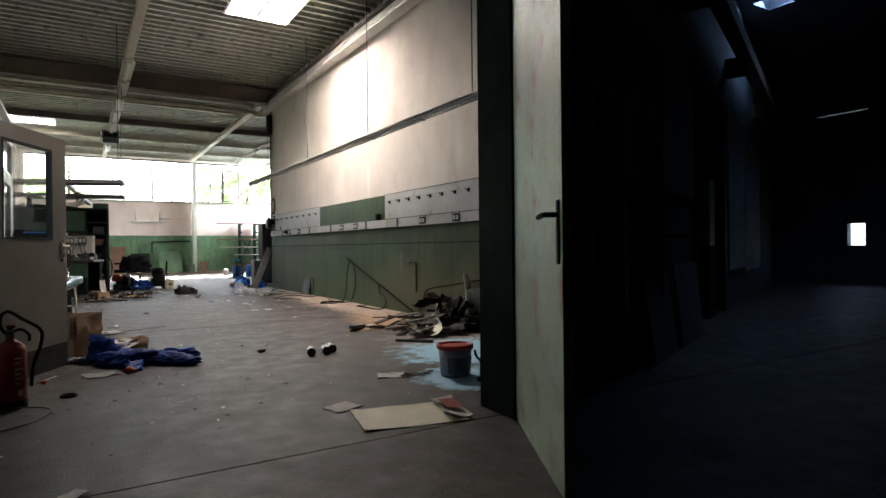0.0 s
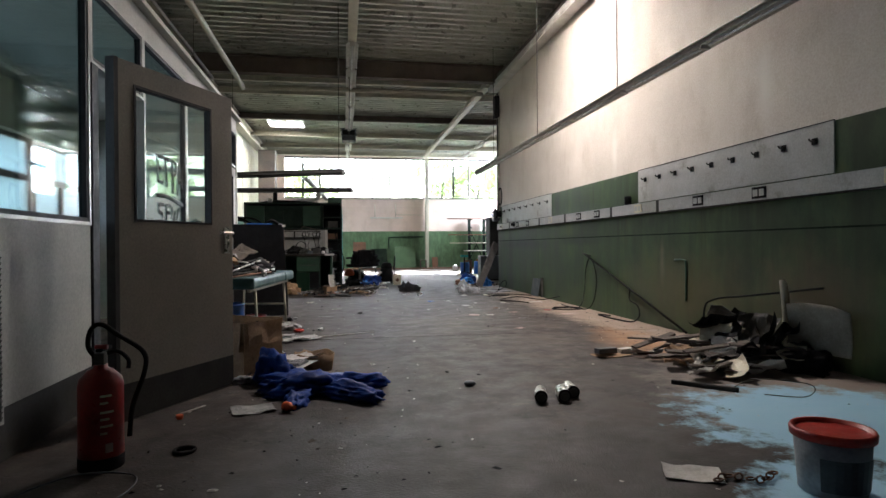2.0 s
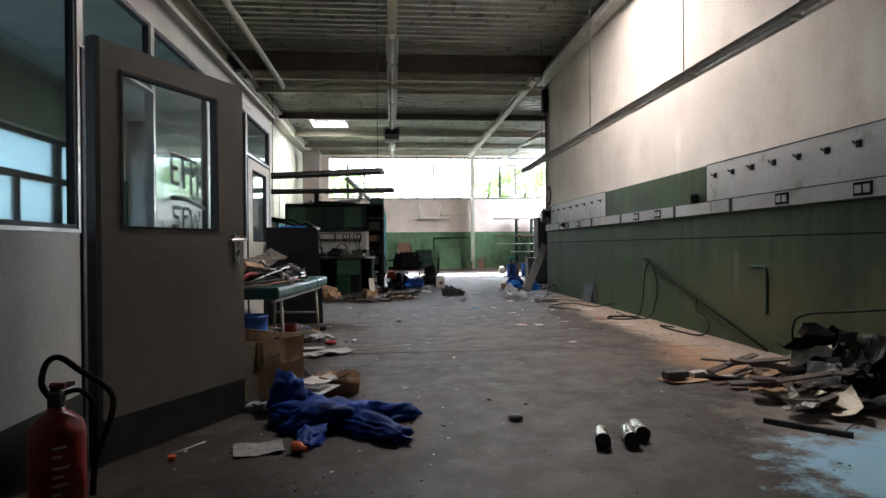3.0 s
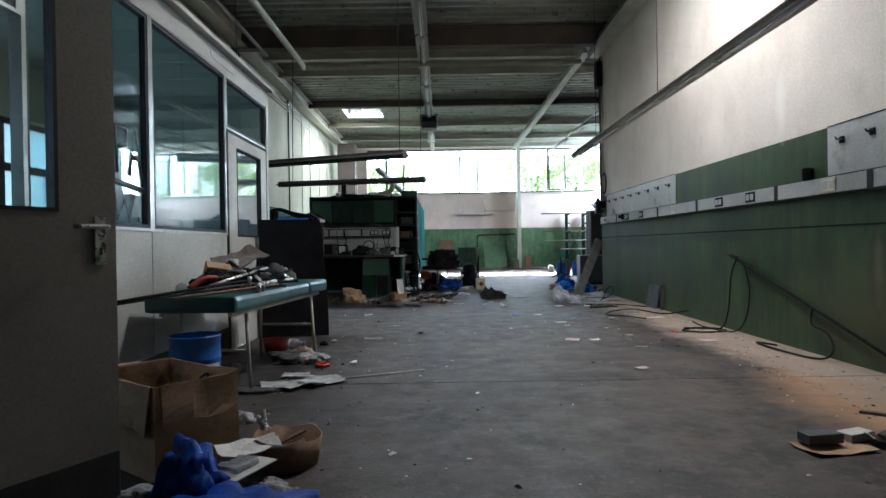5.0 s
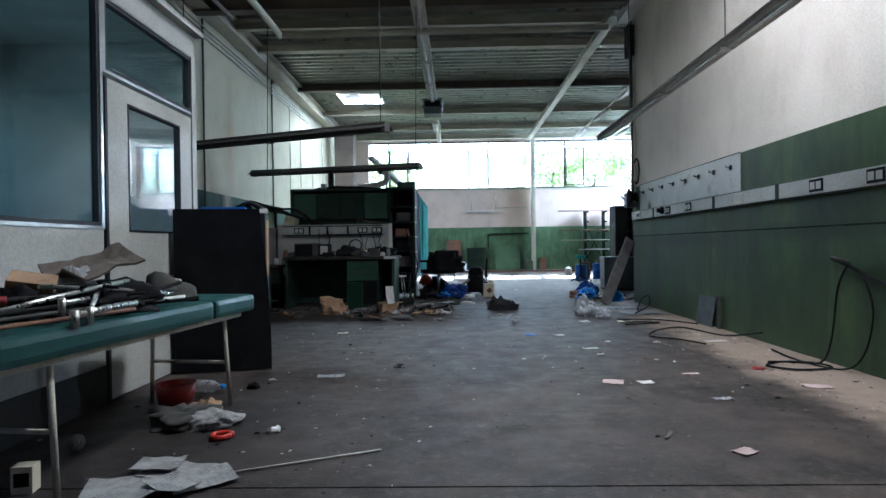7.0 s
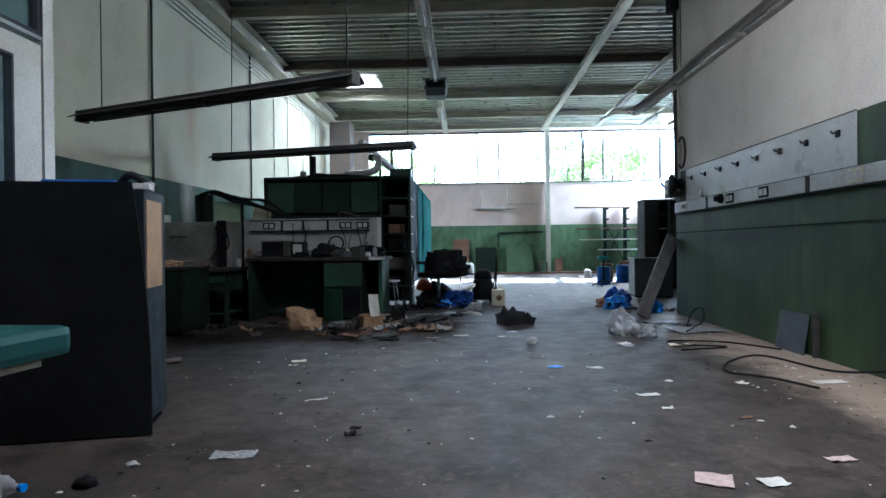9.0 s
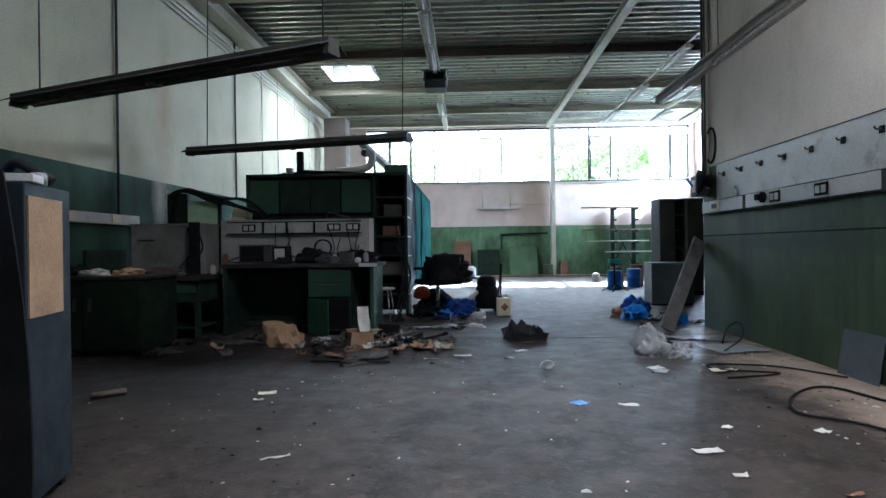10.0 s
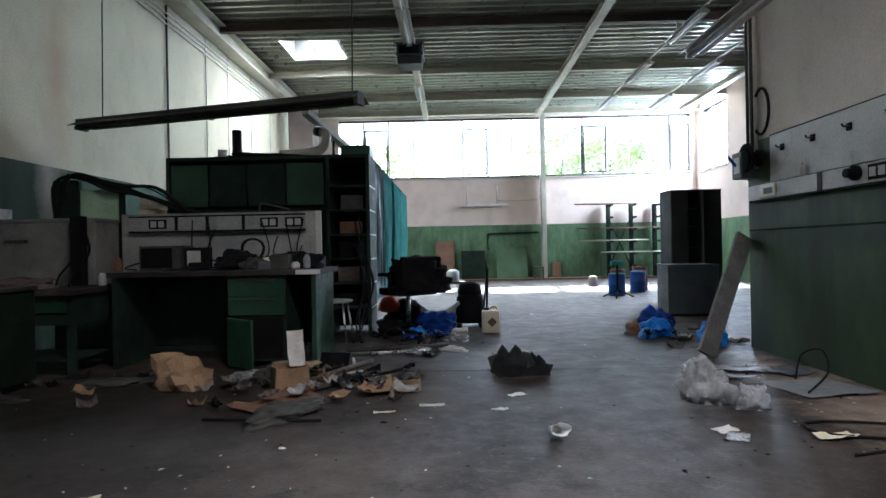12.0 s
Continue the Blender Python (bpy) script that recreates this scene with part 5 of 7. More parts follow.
solo("thin_wire", tubed(curve_pts([(3.6, 5.6, 0.004), (3.9, 5.75, 0.02), (4.1, 5.5, 0.03), (3.9, 5.3, 0.01), (3.7, 5.42, 0.004)], 8), 0.003, 6), M_cable, pose(0, 0, 0), "thin wire loop on the floor", "wire")

# debris against the right wall
for k, (x, y, w, d, h, sd_, mt) in enumerate(((4.3, 6.5, 0.75, 0.5, 0.2, 11, M_black), (4.5, 6.05, 0.42, 0.5, 0.2, 12, M_black), (4.05, 6.2, 0.5, 0.4, 0.13, 13, M_lampdark))):
    bm = bmesh.new()
    heap(bm, w, d, h, sd_, 22, 1.2)
    solo("torn_sheeting", bm, mt, pose(x, y, 0), "crumpled torn black sheeting lying by the wall", "rubbish", "debris by the wall")
random.seed(7)
for k in range(11):
    x, y = random.uniform(4.1, 4.6), random.uniform(6.0, 6.8)
    bm = bmesh.new()
    sheet(bm, random.uniform(0.25, 0.45), random.uniform(0.1, 0.2), 300 + k, 0.09, 8, 0.008)
    solo("rubber_flap", bm, (M_black, M_black, M_lampdark)[k % 3], pose(x, y, random.uniform(0.12, 0.3), random.uniform(-55, 55), random.uniform(-45, 25), random.uniform(-60, 60)), "torn black rubber flap in the debris", "flap", "debris by the wall")
for k in range(16):
    x, y = random.uniform(3.55, 4.35), random.uniform(5.85, 6.75)
    bm = bmesh.new()
    sheet(bm, random.uniform(0.12, 0.28), random.uniform(0.1, 0.2), 20 + k, 0.04, 6, 0.004)
    tilt = random.uniform(-40, 40) if k % 3 else random.uniform(-6, 6)
    solo("cardboard_piece", bm, (M_card, M_paper, M_cream, M_wood, M_paper)[k % 5], pose(x, y, 0.03 + (0.12 * random.random() if k % 2 else 0.02), tilt, tilt * 0.5, random.uniform(0, 180)), "torn cardboard piece in the debris", "cardboard", "debris by the wall")
for k in range(16):
    x, y, L = random.uniform(3.75, 4.35), random.uniform(5.95, 6.9), random.uniform(0.3, 0.75)
    solo("wood_slat", boxed(-L / 2, -0.025, 0, L / 2, 0.025, 0.014), M_wood, pose(x, y, 0.03 + 0.16 * random.random(), random.uniform(-15, 15), random.uniform(-20, 12), random.uniform(-60, 40)), "broken wooden slat in the debris", "slat", "debris by the wall")
cs = thing("chair_shell", pose(4.45, 6.15, 0.1, 0, 0, 0), "broken pale plastic chair shell standing upright in debris", "chair")
def shell_panel(rows, thick):
    """A bent strip of plastic: rows of base point, top point; given thickness."""
    bm = bmesh.new()
    g = [[bm.verts.new(Vector(p).lerp(Vector(q), k / 6) + Vector((0.035, 0.02, 0)) * math.sin(math.pi * k / 6)) for k in range(7)] for p, q in rows]
    fs = [bm.faces.new((a_[k], b_[k], b_[k + 1], a_[k + 1])) for a_, b_ in zip(g, g[1:]) for k in range(6)]
    for f in fs:
        f.smooth = True
    bmesh.ops.recalc_face_normals(bm, faces=fs)
    bmesh.ops.solidify(bm, geom=fs, thickness=thick)
    return bm


part("seat_panel", shell_panel([((-0.02, -0.02, 0.0), (-0.06, -0.05, 0.58)), ((0.05, 0.03, 0.0), (0.01, 0.0, 0.57)), ((0.13, 0.1, 0.0), (0.09, 0.07, 0.52))], 0.022), M_cream, cs, "pale bent seat edge")
part("back_panel", shell_panel([((0.0, -0.02, 0.03), (-0.01, -0.03, 0.4)), ((0.11, -0.14, 0.03), (0.09, -0.15, 0.41)), ((0.17, -0.28, 0.03), (0.15, -0.29, 0.4)), ((0.19, -0.42, 0.03), (0.17, -0.43, 0.36))], 0.012), M_shellplastic, cs, "scratched grey plastic back")
for x, y, z, w, d, rx, ry, rz, mt, lab in ((3.82, 6.6, 0.012, 0.34, 0.22, 0, 0, -8, M_card, "flat dull card sheet before the debris"), (4.0, 6.42, 0.016, 0.26, 0.14, 0, 0, -20, M_paper, "flat pale card before the debris"), (4.02, 6.6, 0.13, 0.2, 0.2, 62, 0, -50, M_paper, "crumpled white card leaning on the debris"),
                                             (4.1, 6.82, 0.2, 0.24, 0.22, 55, 0, -40, M_cream, "cream card leaning on the debris"), (4.38, 6.33, 0.13, 0.2, 0.16, 35, 10, -35, M_cream, "pale torn card in the debris"), (3.7, 7.2, 0.008, 0.3, 0.1, 0, 0, -8, M_lampgrey, "flat grey strip on the floor")):
    bm = bmesh.new()
    sheet(bm, w, d, int(x * 100), 0.05, 7, 0.004)
    solo("cardboard_piece", bm, mt, pose(x, y - 0.32, z, rx, ry, rz), lab, "cardboard", "debris by the wall")
for x, y, z, L, rz, ry in ((3.95, 6.72, 0.07, 0.62, -12, 3), (3.9, 6.85, 0.04, 0.7, -6, -2), (4.2, 6.9, 0.2, 0.6, 20, -14)):
    solo("wood_slat", boxed(-L / 2, -0.04, 0, L / 2, 0.04, 0.018, bevel=0.003), M_wood, pose(x, y - 0.3, z, 4, ry, rz), "broken wooden board in the debris", "board", "debris by the wall")
solo("white_jar", turned([(0.05, 0), (0.052, 0.01), (0.052, 0.1), (0.04, 0.115), (0.04, 0.13)], 18), M_cream, pose(4.15, 7.05, 0.055, 90, 0, 35), "white plastic jar lying by the debris", "jar")
litter_sheet("cardboard_sheet", 3.35, 6.85, 10, 0.32, 0.18, 31, M_card, "flat brown card piece on the floor", "cardboard", 0.015)
solo("blue_carton", boxed(-0.09, -0.04, 0, 0.09, 0.04, 0.045, bevel=0.003), M_greyblue, pose(3.32, 6.9, 0.018, 0, 0, 8), "small dark blue carton on card", "carton")
solo("blue_carton", boxed(-0.08, -0.04, 0, 0.08, 0.04, 0.04, bevel=0.003), M_lampgrey, pose(3.54, 6.98, 0.0, 0, 0, 20), "small grey carton with torn lid", "carton")
litter_sheet("cardboard_sheet", 3.72, 6.95, 60, 0.16, 0.14, 33, M_card, "round brown card piece on the floor", "cardboard", 0.01)

# ---- couch, box, drum and the things on and under them ----
couch = thing("massage_couch", pose(0.03, 8.86, 0, 0, 0, -6), "padded green vinyl treatment couch on pale steel legs", "couch")
for a, b in ((-0.98, 0.46), (0.475, 0.98)):
    part("cushion", boxed(-0.31, a, 0.56, 0.31, b, 0.67, bevel=0.032), M_vinyl, couch)
bm = bmesh.new()
for q in ((-0.25, -0.9, -0.22, 0.9), (0.22, -0.9, 0.25, 0.9)):
    box(bm, q[0], q[1], 0.53, q[2], q[3], 0.56)
part("frame", bm, M_steel, couch)
for s in (-1, 1):
    for y, o in ((-0.66, 0.0), (0.7, 0.02)):
        part("leg", tubed([(s * 0.235, y, 0.55), (s * 0.26, y + o, 0.0)], 0.013, 10), M_steel, couch)
for y in (-0.66, 0.71):
    part("crossbar", tubed([(-0.25, y, 0.27), (0.25, y, 0.27)], 0.011, 8), M_steel, couch)

CT = 0.668
random.seed(11)
for k, (a, b, r, mt) in enumerate((((0.25, 8.95, 0.05), (-0.12, 7.15, 0.03), 0.009, M_lampdark), ((0.15, 9.1, 0.07), (-0.05, 6.95, 0.05), 0.009, M_cable),
                                    ((0.2, 8.25, 0.09), (-0.05, 9.1, 0.06), 0.011, M_chrome), ((0.28, 8.3, 0.05), (0.05, 8.75, 0.12), 0.011, M_chrome),
                                    ((-0.1, 8.2, 0.1), (0.2, 9.2, 0.08), 0.012, M_lampdark), ((0.22, 8.7, 0.04), (0.1, 9.3, 0.09), 0.013, M_rust), ((0.3, 8.6, 0.03), (0.02, 7.5, 0.02), 0.009, M_rust), ((0.27, 8.22, 0.045), (0.26, 8.68, 0.05), 0.014, M_chrome), ((-0.02, 8.02, 0.05), (0.16, 8.8, 0.15), 0.011, M_chrome), ((0.0, 8.4, 0.15), (0.28, 9.0, 0.07), 0.01, M_chrome), ((0.1, 8.35, 0.04), (0.27, 9.15, 0.04), 0.01, M_lampgrey))):
    A, B = Vector(a), Vector(b)
    bm = bmesh.new()
    tube(bm, [A, A.lerp(B, 0.5) + Vector((0, 0, 0.004)), B], r, 8)
    if k in (2, 3, 7):
        tube(bm, [A + Vector((0, 0, 0.02)), A - Vector((0, 0, 0.05))], r * 1.25, 8)
    solo("metal_tube", bm, mt, pose(0, 0, CT), "metal tube lying among scrap on the couch", "tube", "scrap on the couch")
for k, (x, y, w, d, h, mt, lab) in enumerate(((0.02, 8.78, 0.5, 0.7, 0.13, M_black, "tangle of black cables and rags on the couch"), (-0.15, 8.5, 0.3, 0.36, 0.13, M_black, "dark rags bundled on the couch"))):
    bm = bmesh.new()
    heap(bm, w, d, h, 40 + k, 22, 1.4)
    solo("rag", bm, mt, pose(x, y, CT), lab, "rags", "scrap on the couch")
for k in range(11):
    pts = [(random.uniform(-0.15, 0.28), random.uniform(8.45, 9.1), CT + 0.03 + 0.11 * random.random()) for _ in range(5)]
    solo("power_cable", tubed(curve_pts(pts, 6), 0.008, 6), M_cable, pose(0, 0, 0), "black cable looped over the scrap", "cable", "scrap on the couch")
sh = thing("work_shoe", pose(0.15, 9.24, CT, 0, 0, 52) @ Matrix.Diagonal((0.95, 1.0, 1.2, 1)), "worn dark work shoe standing on the couch", "shoe")
bm = bmesh.new()
prof = ((-0.13, 0.032, 0.115), (-0.09, 0.04, 0.13), (-0.04, 0.042, 0.125), (0.02, 0.044, 0.095), (0.07, 0.047, 0.075), (0.12, 0.044, 0.065), (0.15, 0.028, 0.05))
rings = []
for x, hw, h in prof:
    rings.append([bm.verts.new((x, hw * math.cos(a), 0.02 + h * max(0, math.sin(a)) ** 0.8)) for a in (math.pi * k / 8 for k in range(9))])
for p_, q_ in zip(rings, rings[1:]):
    for i in range(8):
        bm.faces.new((p_[i], q_[i], q_[i + 1], p_[i + 1])).smooth = True
bm.faces.new(rings[0])
bm.faces.new(rings[-1][::-1])
part("upper", bm, M_lampdark, sh)
part("sole", boxed(-0.14, -0.047, 0, 0.155, 0.047, 0.024, bevel=0.008), M_black, sh)
part("laces", tubed(curve_pts([(0.0, -0.02, 0.125), (0.03, 0.02, 0.11), (0.05, -0.02, 0.105), (0.08, 0.02, 0.09)], 4), 0.004, 6), M_cream, sh)
bm = bmesh.new()
sheet(bm, 0.42, 0.22, 51, 0.08, 8, 0.012)
solo("grey_board", bm, M_wood, pose(-0.1, 8.95, CT + 0.2, 16, -14, 60), "bent grey padded board propped on the scrap", "board", "scrap on the couch")
solo("brown_carton", boxed(-0.09, -0.07, 0, 0.09, 0.07, 0.11, bevel=0.006), M_card, pose(-0.15, 8.55, CT + 0.08, 18, 10, 30), "brown carton lying among the scrap", "carton", "scrap on the couch")
solo("red_lever", tubed(curve_pts([(-0.16, 8.1, CT + 0.04), (-0.1, 8.2, CT + 0.1), (-0.04, 8.27, CT + 0.1)], 5), 0.02, 8), M_red, pose(0, 0, 0), "red plastic grip among the scrap", "grip", "scrap on the couch")
bm = bmesh.new()
heap(bm, 0.3, 0.26, 0.2, 57, 18, 1.2)
solo("white_bag", bm, M_news, pose(-0.16, 8.85, CT), "crumpled pale cloth bag under the grey board", "bag", "scrap on the couch")
bm = bmesh.new()
heap(bm, 0.14, 0.12, 0.07, 55, 14, 0.8)
solo("white_bag", bm, M_bag, pose(-0.24, 8.2, CT), "crumpled whitish plastic bag on the couch", "bag", "scrap on the couch")


def open_carton(m, w, d, h, mat, label, flaps=True, cat="box"):
    c = thing("open_carton", m, label, cat)
    t = 0.006
    part("base", boxed(-w / 2, -d / 2, 0, w / 2, d / 2, t), mat, c)
    for q in ((-w / 2, -d / 2, w / 2, -d / 2 + t), (-w / 2, d / 2 - t, w / 2, d / 2), (-w / 2, -d / 2 + t, -w / 2 + t, d / 2 - t), (w / 2 - t, -d / 2 + t, w / 2, d / 2 - t)):
        bm = bmesh.new()
        v = box(bm, q[0], q[1], t, q[2], q[3], h)
        bmesh.ops.subdivide_edges(bm, edges=bm.edges[:], cuts=4, use_grid_fill=True)
        for u in bm.verts:
            f = u.co.z / h
            u.co += Vector((noise.noise(u.co * 6) * 0.02 * f, noise.noise(u.co * 6 + Vector((9, 0, 0))) * 0.02 * f, noise.noise(u.co * 9 + Vector((0, 4, 0))) * 0.014 * f))
        part("side", bm, mat, c)
    if flaps:
        for s, ang, ax in ((1, 172, 0), (-1, 188, 1)):
            L, W = (w, d * 0.45) if ax == 0 else (d, w * 0.4)
            bm = bmesh.new()
            v = box(bm, -L / 2 + 0.01, 0, 0, L / 2 - 0.01, W, t)
            bmesh.ops.subdivide_edges(bm, edges=bm.edges[:], cuts=3, use_grid_fill=True)
            for u in bm.verts:
                u.co.z += noise.noise(u.co * 7 + Vector((ang, 0, 0))) * 0.02
            f = part("flap", bm, mat, c)
            f.matrix_basis = pose(0, 0, h, 0, 0, 0) @ pose(0, 0, 0, 0, 0, 90 * ax + (180 if s < 0 else 0)) @ pose(0, (d if ax == 0 else w) / 2 - t, 0, ang - 180, 0, 0)
    return c


big = open_carton(pose(0.23, 6.9, 0, 0, 0, -36), 0.58, 0.4, 0.4, M_card, "large open stained cardboard box with drooping flaps", False)
for L, W, turn, half, droop in ((0.39, 0.2, 90, 0.287, -12), (0.56, 0.19, 180, 0.197, -82), (0.37, 0.17, -90, 0.287, -86)):
    bm = bmesh.new()
    box(bm, -L / 2 + 0.01, 0, 0, L / 2 - 0.01, W, 0.006)
    bmesh.ops.subdivide_edges(bm, edges=bm.edges[:], cuts=4, use_grid_fill=True)
    for u in bm.verts:
        u.co += Vector((0, 0.03 * noise.noise(Vector((u.co.x * 9, turn, 0))) * (u.co.y / W), 0.028 * noise.noise(u.co * 8 + Vector((turn, 0, 0))) * (u.co.y / W)))
    f = part("flap", bm, M_card, big)
    f.matrix_basis = pose(0, 0, 0.4, 0, 0, turn) @ pose(0, half + 0.004, 0, droop, 0, 0)
for k in range(5):
    solo("scrap_piece", boxed(-0.06, -0.04, 0, 0.06, 0.04, 0.2, bevel=0.004), (M_card, M_paper, M_lampgrey, M_cream, M_black)[k], pose(0.1 + 0.06 * k, 6.95 - 0.045 * k, 0.1, 14 * (k % 2), 8 * k - 16, 40 * k), "odd scrap standing inside the cardboard box", "scrap", "scrap in the box")
dr = thing("blue_drum", pose(0.0, 7.8, 0) @ Matrix.Scale(0.88, 4), "blue metal drum with a white label under the couch", "drum")
part("shell", turned([(0.165, 0), (0.17, 0.01), (0.17, 0.16), (0.175, 0.17), (0.17, 0.18), (0.17, 0.33), (0.175, 0.34), (0.17, 0.35), (0.17, 0.48), (0.176, 0.485), (0.176, 0.5), (0.166, 0.5), (0.164, 0.36)], 32), M_blue, dr)
part("content", turned([(0.163, 0.37), (0.1, 0.375), (0.01, 0.37)], 24), M_black, dr)
bm = bmesh.new()
for k in range(10):
    a0, a1 = radians(-75 + 7 * k), radians(-68 + 7 * k)
    bm.faces.new([bm.verts.new((0.1765 * math.cos(a), 0.1765 * math.sin(a), z)) for a, z in ((a0, 0.14), (a1, 0.14), (a1, 0.31), (a0, 0.31))])
part("label_sticker", bm, M_white, dr)
bm = bmesh.new()
for z in (0.175, 0.2, 0.225, 0.25):
    for k in range(6):
        a0, a1 = radians(-68 + 7 * k), radians(-61 + 7 * k)
        bm.faces.new([bm.verts.new((0.1772 * math.cos(a), 0.1772 * math.sin(a), zz)) for a, zz in ((a0, z), (a1, z), (a1, z + 0.008), (a0, z + 0.008))])
part("print_bar", bm, M_lampdark, dr)

# low round carton with screws, rods beside it
tb = thing("fibre_tub", pose(0.84, 6.78, 0), "low torn fibreboard tub full of metal scraps", "tub")
bm = bmesh.new()
seg = 28
rr = []
for r, z in ((0.12, 0.0), (0.14, 0.13), (0.135, 0.13), (0.116, 0.012)):
    rr.append([bm.verts.new((r * (1 + 0.12 * math.cos(2 * a)) * math.cos(a), r * math.sin(a), z + (0.03 * noise.noise(Vector((math.cos(a) * 2, math.sin(a) * 2, 1))) if z > 0.1 else 0))) for a in (2 * math.pi * k / seg for k in range(seg))])
for a_, b_ in zip(rr, rr[1:]):
    for k in range(seg):
        bm.faces.new((a_[k], a_[(k + 1) % seg], b_[(k + 1) % seg], b_[k])).smooth = True
bm.faces.new(rr[0][::-1])
bm.faces.new(rr[-1])
part("wall", bm, M_card, tb)
bm = bmesh.new()
heap(bm, 0.22, 0.21, 0.06, 61, 16, 1.6)
bmesh.ops.translate(bm, vec=(0, 0, 0.03), verts=bm.verts)
part("filling", bm, M_rust, tb)
solo("wood_slat", boxed(-0.09, -0.012, 0, 0.09, 0.012, 0.01), M_rust, pose(0.84, 6.78, 0.105, 0, -14, 40), "rusty strip in the tub", "slat")
for a, b in (((0.48, 7.5, 0.012), (0.72, 7.08, 0.012)), ((0.5, 7.55, 0.03), (0.68, 7.02, 0.012))):
    solo("metal_rod", tubed([a, b], 0.009, 8), M_chrome, pose(0, 0, 0), "thin shiny metal rod on the floor", "rod", "rods by the drum")
bm = bmesh.new()
heap(bm, 0.16, 0.12, 0.06, 64, 12, 1.0)
solo("clear_wrap", bm, M_bag, pose(0.42, 7.42, 0), "crumpled clear plastic wrap by the drum", "wrap")
for k, (x, y, a, w, d) in enumerate(((0.38, 8.32, 20, 0.26, 0.2), (0.55, 8.46, -18, 0.3, 0.2), (0.7, 8.36, 38, 0.26, 0.2), (0.5, 8.22, 62, 0.22, 0.16), (0.45, 8.5, 5, 0.2, 0.15), (0.62, 8.27, -35, 0.2, 0.14))):
    litter_sheet("newspaper", x, y, a, w, d, 70 + k, M_news, "dirty printed newspaper sheet on the floor", "paper", 0.012, 0.006 * k, "newspapers")
bm = bmesh.new()
tube(bm, [(0.045 * math.cos(a) * (1 + 0.15 * math.sin(3 * a)), 0.045 * math.sin(a), 0.016) for a in (2 * math.pi * k / 20 for k in range(21))], 0.014, 8)
solo("red_ring", bm, M_bucketred, pose(0.56, 8.92, 0), "red plastic ring on the floor", "ring")
solo("white_rod", tubed([(0.72, 8.42, 0.006), (1.4, 8.72, 0.006)], 0.005, 6), M_paper, pose(0, 0, 0), "long thin white rod on the floor", "rod")
for k, (x, y, w, d, h, mt, lab) in enumerate(((0.25, 9.2, 0.4, 0.35, 0.09, M_lampdark, "dark rags under the couch"), (0.42, 9.15, 0.32, 0.25, 0.08, M_news, "crumpled pale paper bag under the couch"), (0.3, 9.35, 0.2, 0.16, 0.09, M_card, "crumpled yellowish bag under the couch"))):
    bm = bmesh.new()
    heap(bm, w, d, h, 80 + k, 20, 1.1)
    solo("rag", bm, mt, pose(x, y, 0), lab, "rags", "rags under the couch")
solo("red_tub", turned([(0.1, 0), (0.125, 0.13), (0.12, 0.13), (0.095, 0.012)], 20), M_red, pose(0.0, 9.6, 0), "dark red plastic tub under the couch", "tub")
bo = thing("clear_bottle", pose(-0.02, 9.88, 0.045, 0, 90, -6), "clear plastic bottle with a blue cap lying down", "bottle")
part("bottle_body", turned([(0.035, 0), (0.042, 0.01), (0.042, 0.14), (0.014, 0.19), (0.014, 0.205)], 16), M_bag, bo)
part("cap", turned([(0.016, 0.205), (0.016, 0.225)], 12), M_bluebag, bo)
solo("white_ball", turned([(0.008, 0), (0.03, 0.012), (0.04, 0.04), (0.03, 0.068), (0.008, 0.08)], 16), M_news, pose(-0.08, 8.75, 0), "dirty white ball under the couch", "ball")

pc = thing("small_carton", pose(0.02, 8.28, 0, 0, 0, 12), "small off-white carton with a dark window by the drum", "carton")
part("box", boxed(-0.04, -0.035, 0, 0.04, 0.035, 0.11, bevel=0.003), M_cream, pc)
part("window", boxed(-0.028, -0.0365, 0.03, 0.028, -0.0352, 0.085), M_black, pc)
for x, y, w, d, h, mt, lab in ((0.8, 9.02, 0.07, 0.05, 0.03, M_tube, "crumpled white wrapper on the floor"), (0.36, 9.98, 0.09, 0.07, 0.05, M_black, "dark lump of rubber near the couch"), (0.42, 10.2, 0.06, 0.04, 0.02, M_news, "pale scrap near the cabinet"), (0.3, 8.1, 0.3, 0.1, 0.03, M_lampdark, "folded dark rag beside the newspapers")):
    bm = bmesh.new()
    heap(bm, w, d, h, int(x * 100 + y), 12, 1.3)
    solo("floor_scrap", bm, mt, pose(x, y, 0, 0, 0, 40 * x), lab, "scrap")

# ---- black cabinet by the couch ----
cb = thing("black_cabinet", pose(-0.41, 10.44, 0, 0, 0, 14), "black metal cabinet with grey-blue side and bent front", "cabinet")
part("body", boxed(0.14, 0.05, 0.04, 0.68, 0.45, 1.25, bevel=0.006), M_cabside, cb)
bm = bmesh.new()
box(bm, 0, 0, 0.01, 0.72, 0.012, 1.28)
bmesh.ops.subdivide_edges(bm, edges=bm.edges[:], cuts=7, use_grid_fill=True)
for v in bm.verts:
    f = v.co.z / 1.28
    v.co.x *= 1 - 0.11 * f * f
    v.co.y += 0.03 * math.sin(math.pi * f) * (v.co.x / 0.72) ** 2 - 0.02 * (v.co.x / 0.72) ** 3
part("door", bm, M_black, cb, "bowed black front panel")
part("card_patch", boxed(0.6805, 0.07, 0.74, 0.686, 0.36, 1.2), M_card, cb, "yellowed card fixed to the cabinet side")
for x in (0.16, 0.61):
    for y in (0.08, 0.38):
        part("foot", boxed(x, y, 0, x + 0.05, y + 0.04, 0.04), M_black, cb)
solo("blue_tray", boxed(-0.17, -0.12, 0, 0.17, 0.12, 0.05, bevel=0.008), M_blue, pose(-0.12, 10.74, 1.252, 0, 0, 14), "blue plastic tray on the black cabinet", "tray")
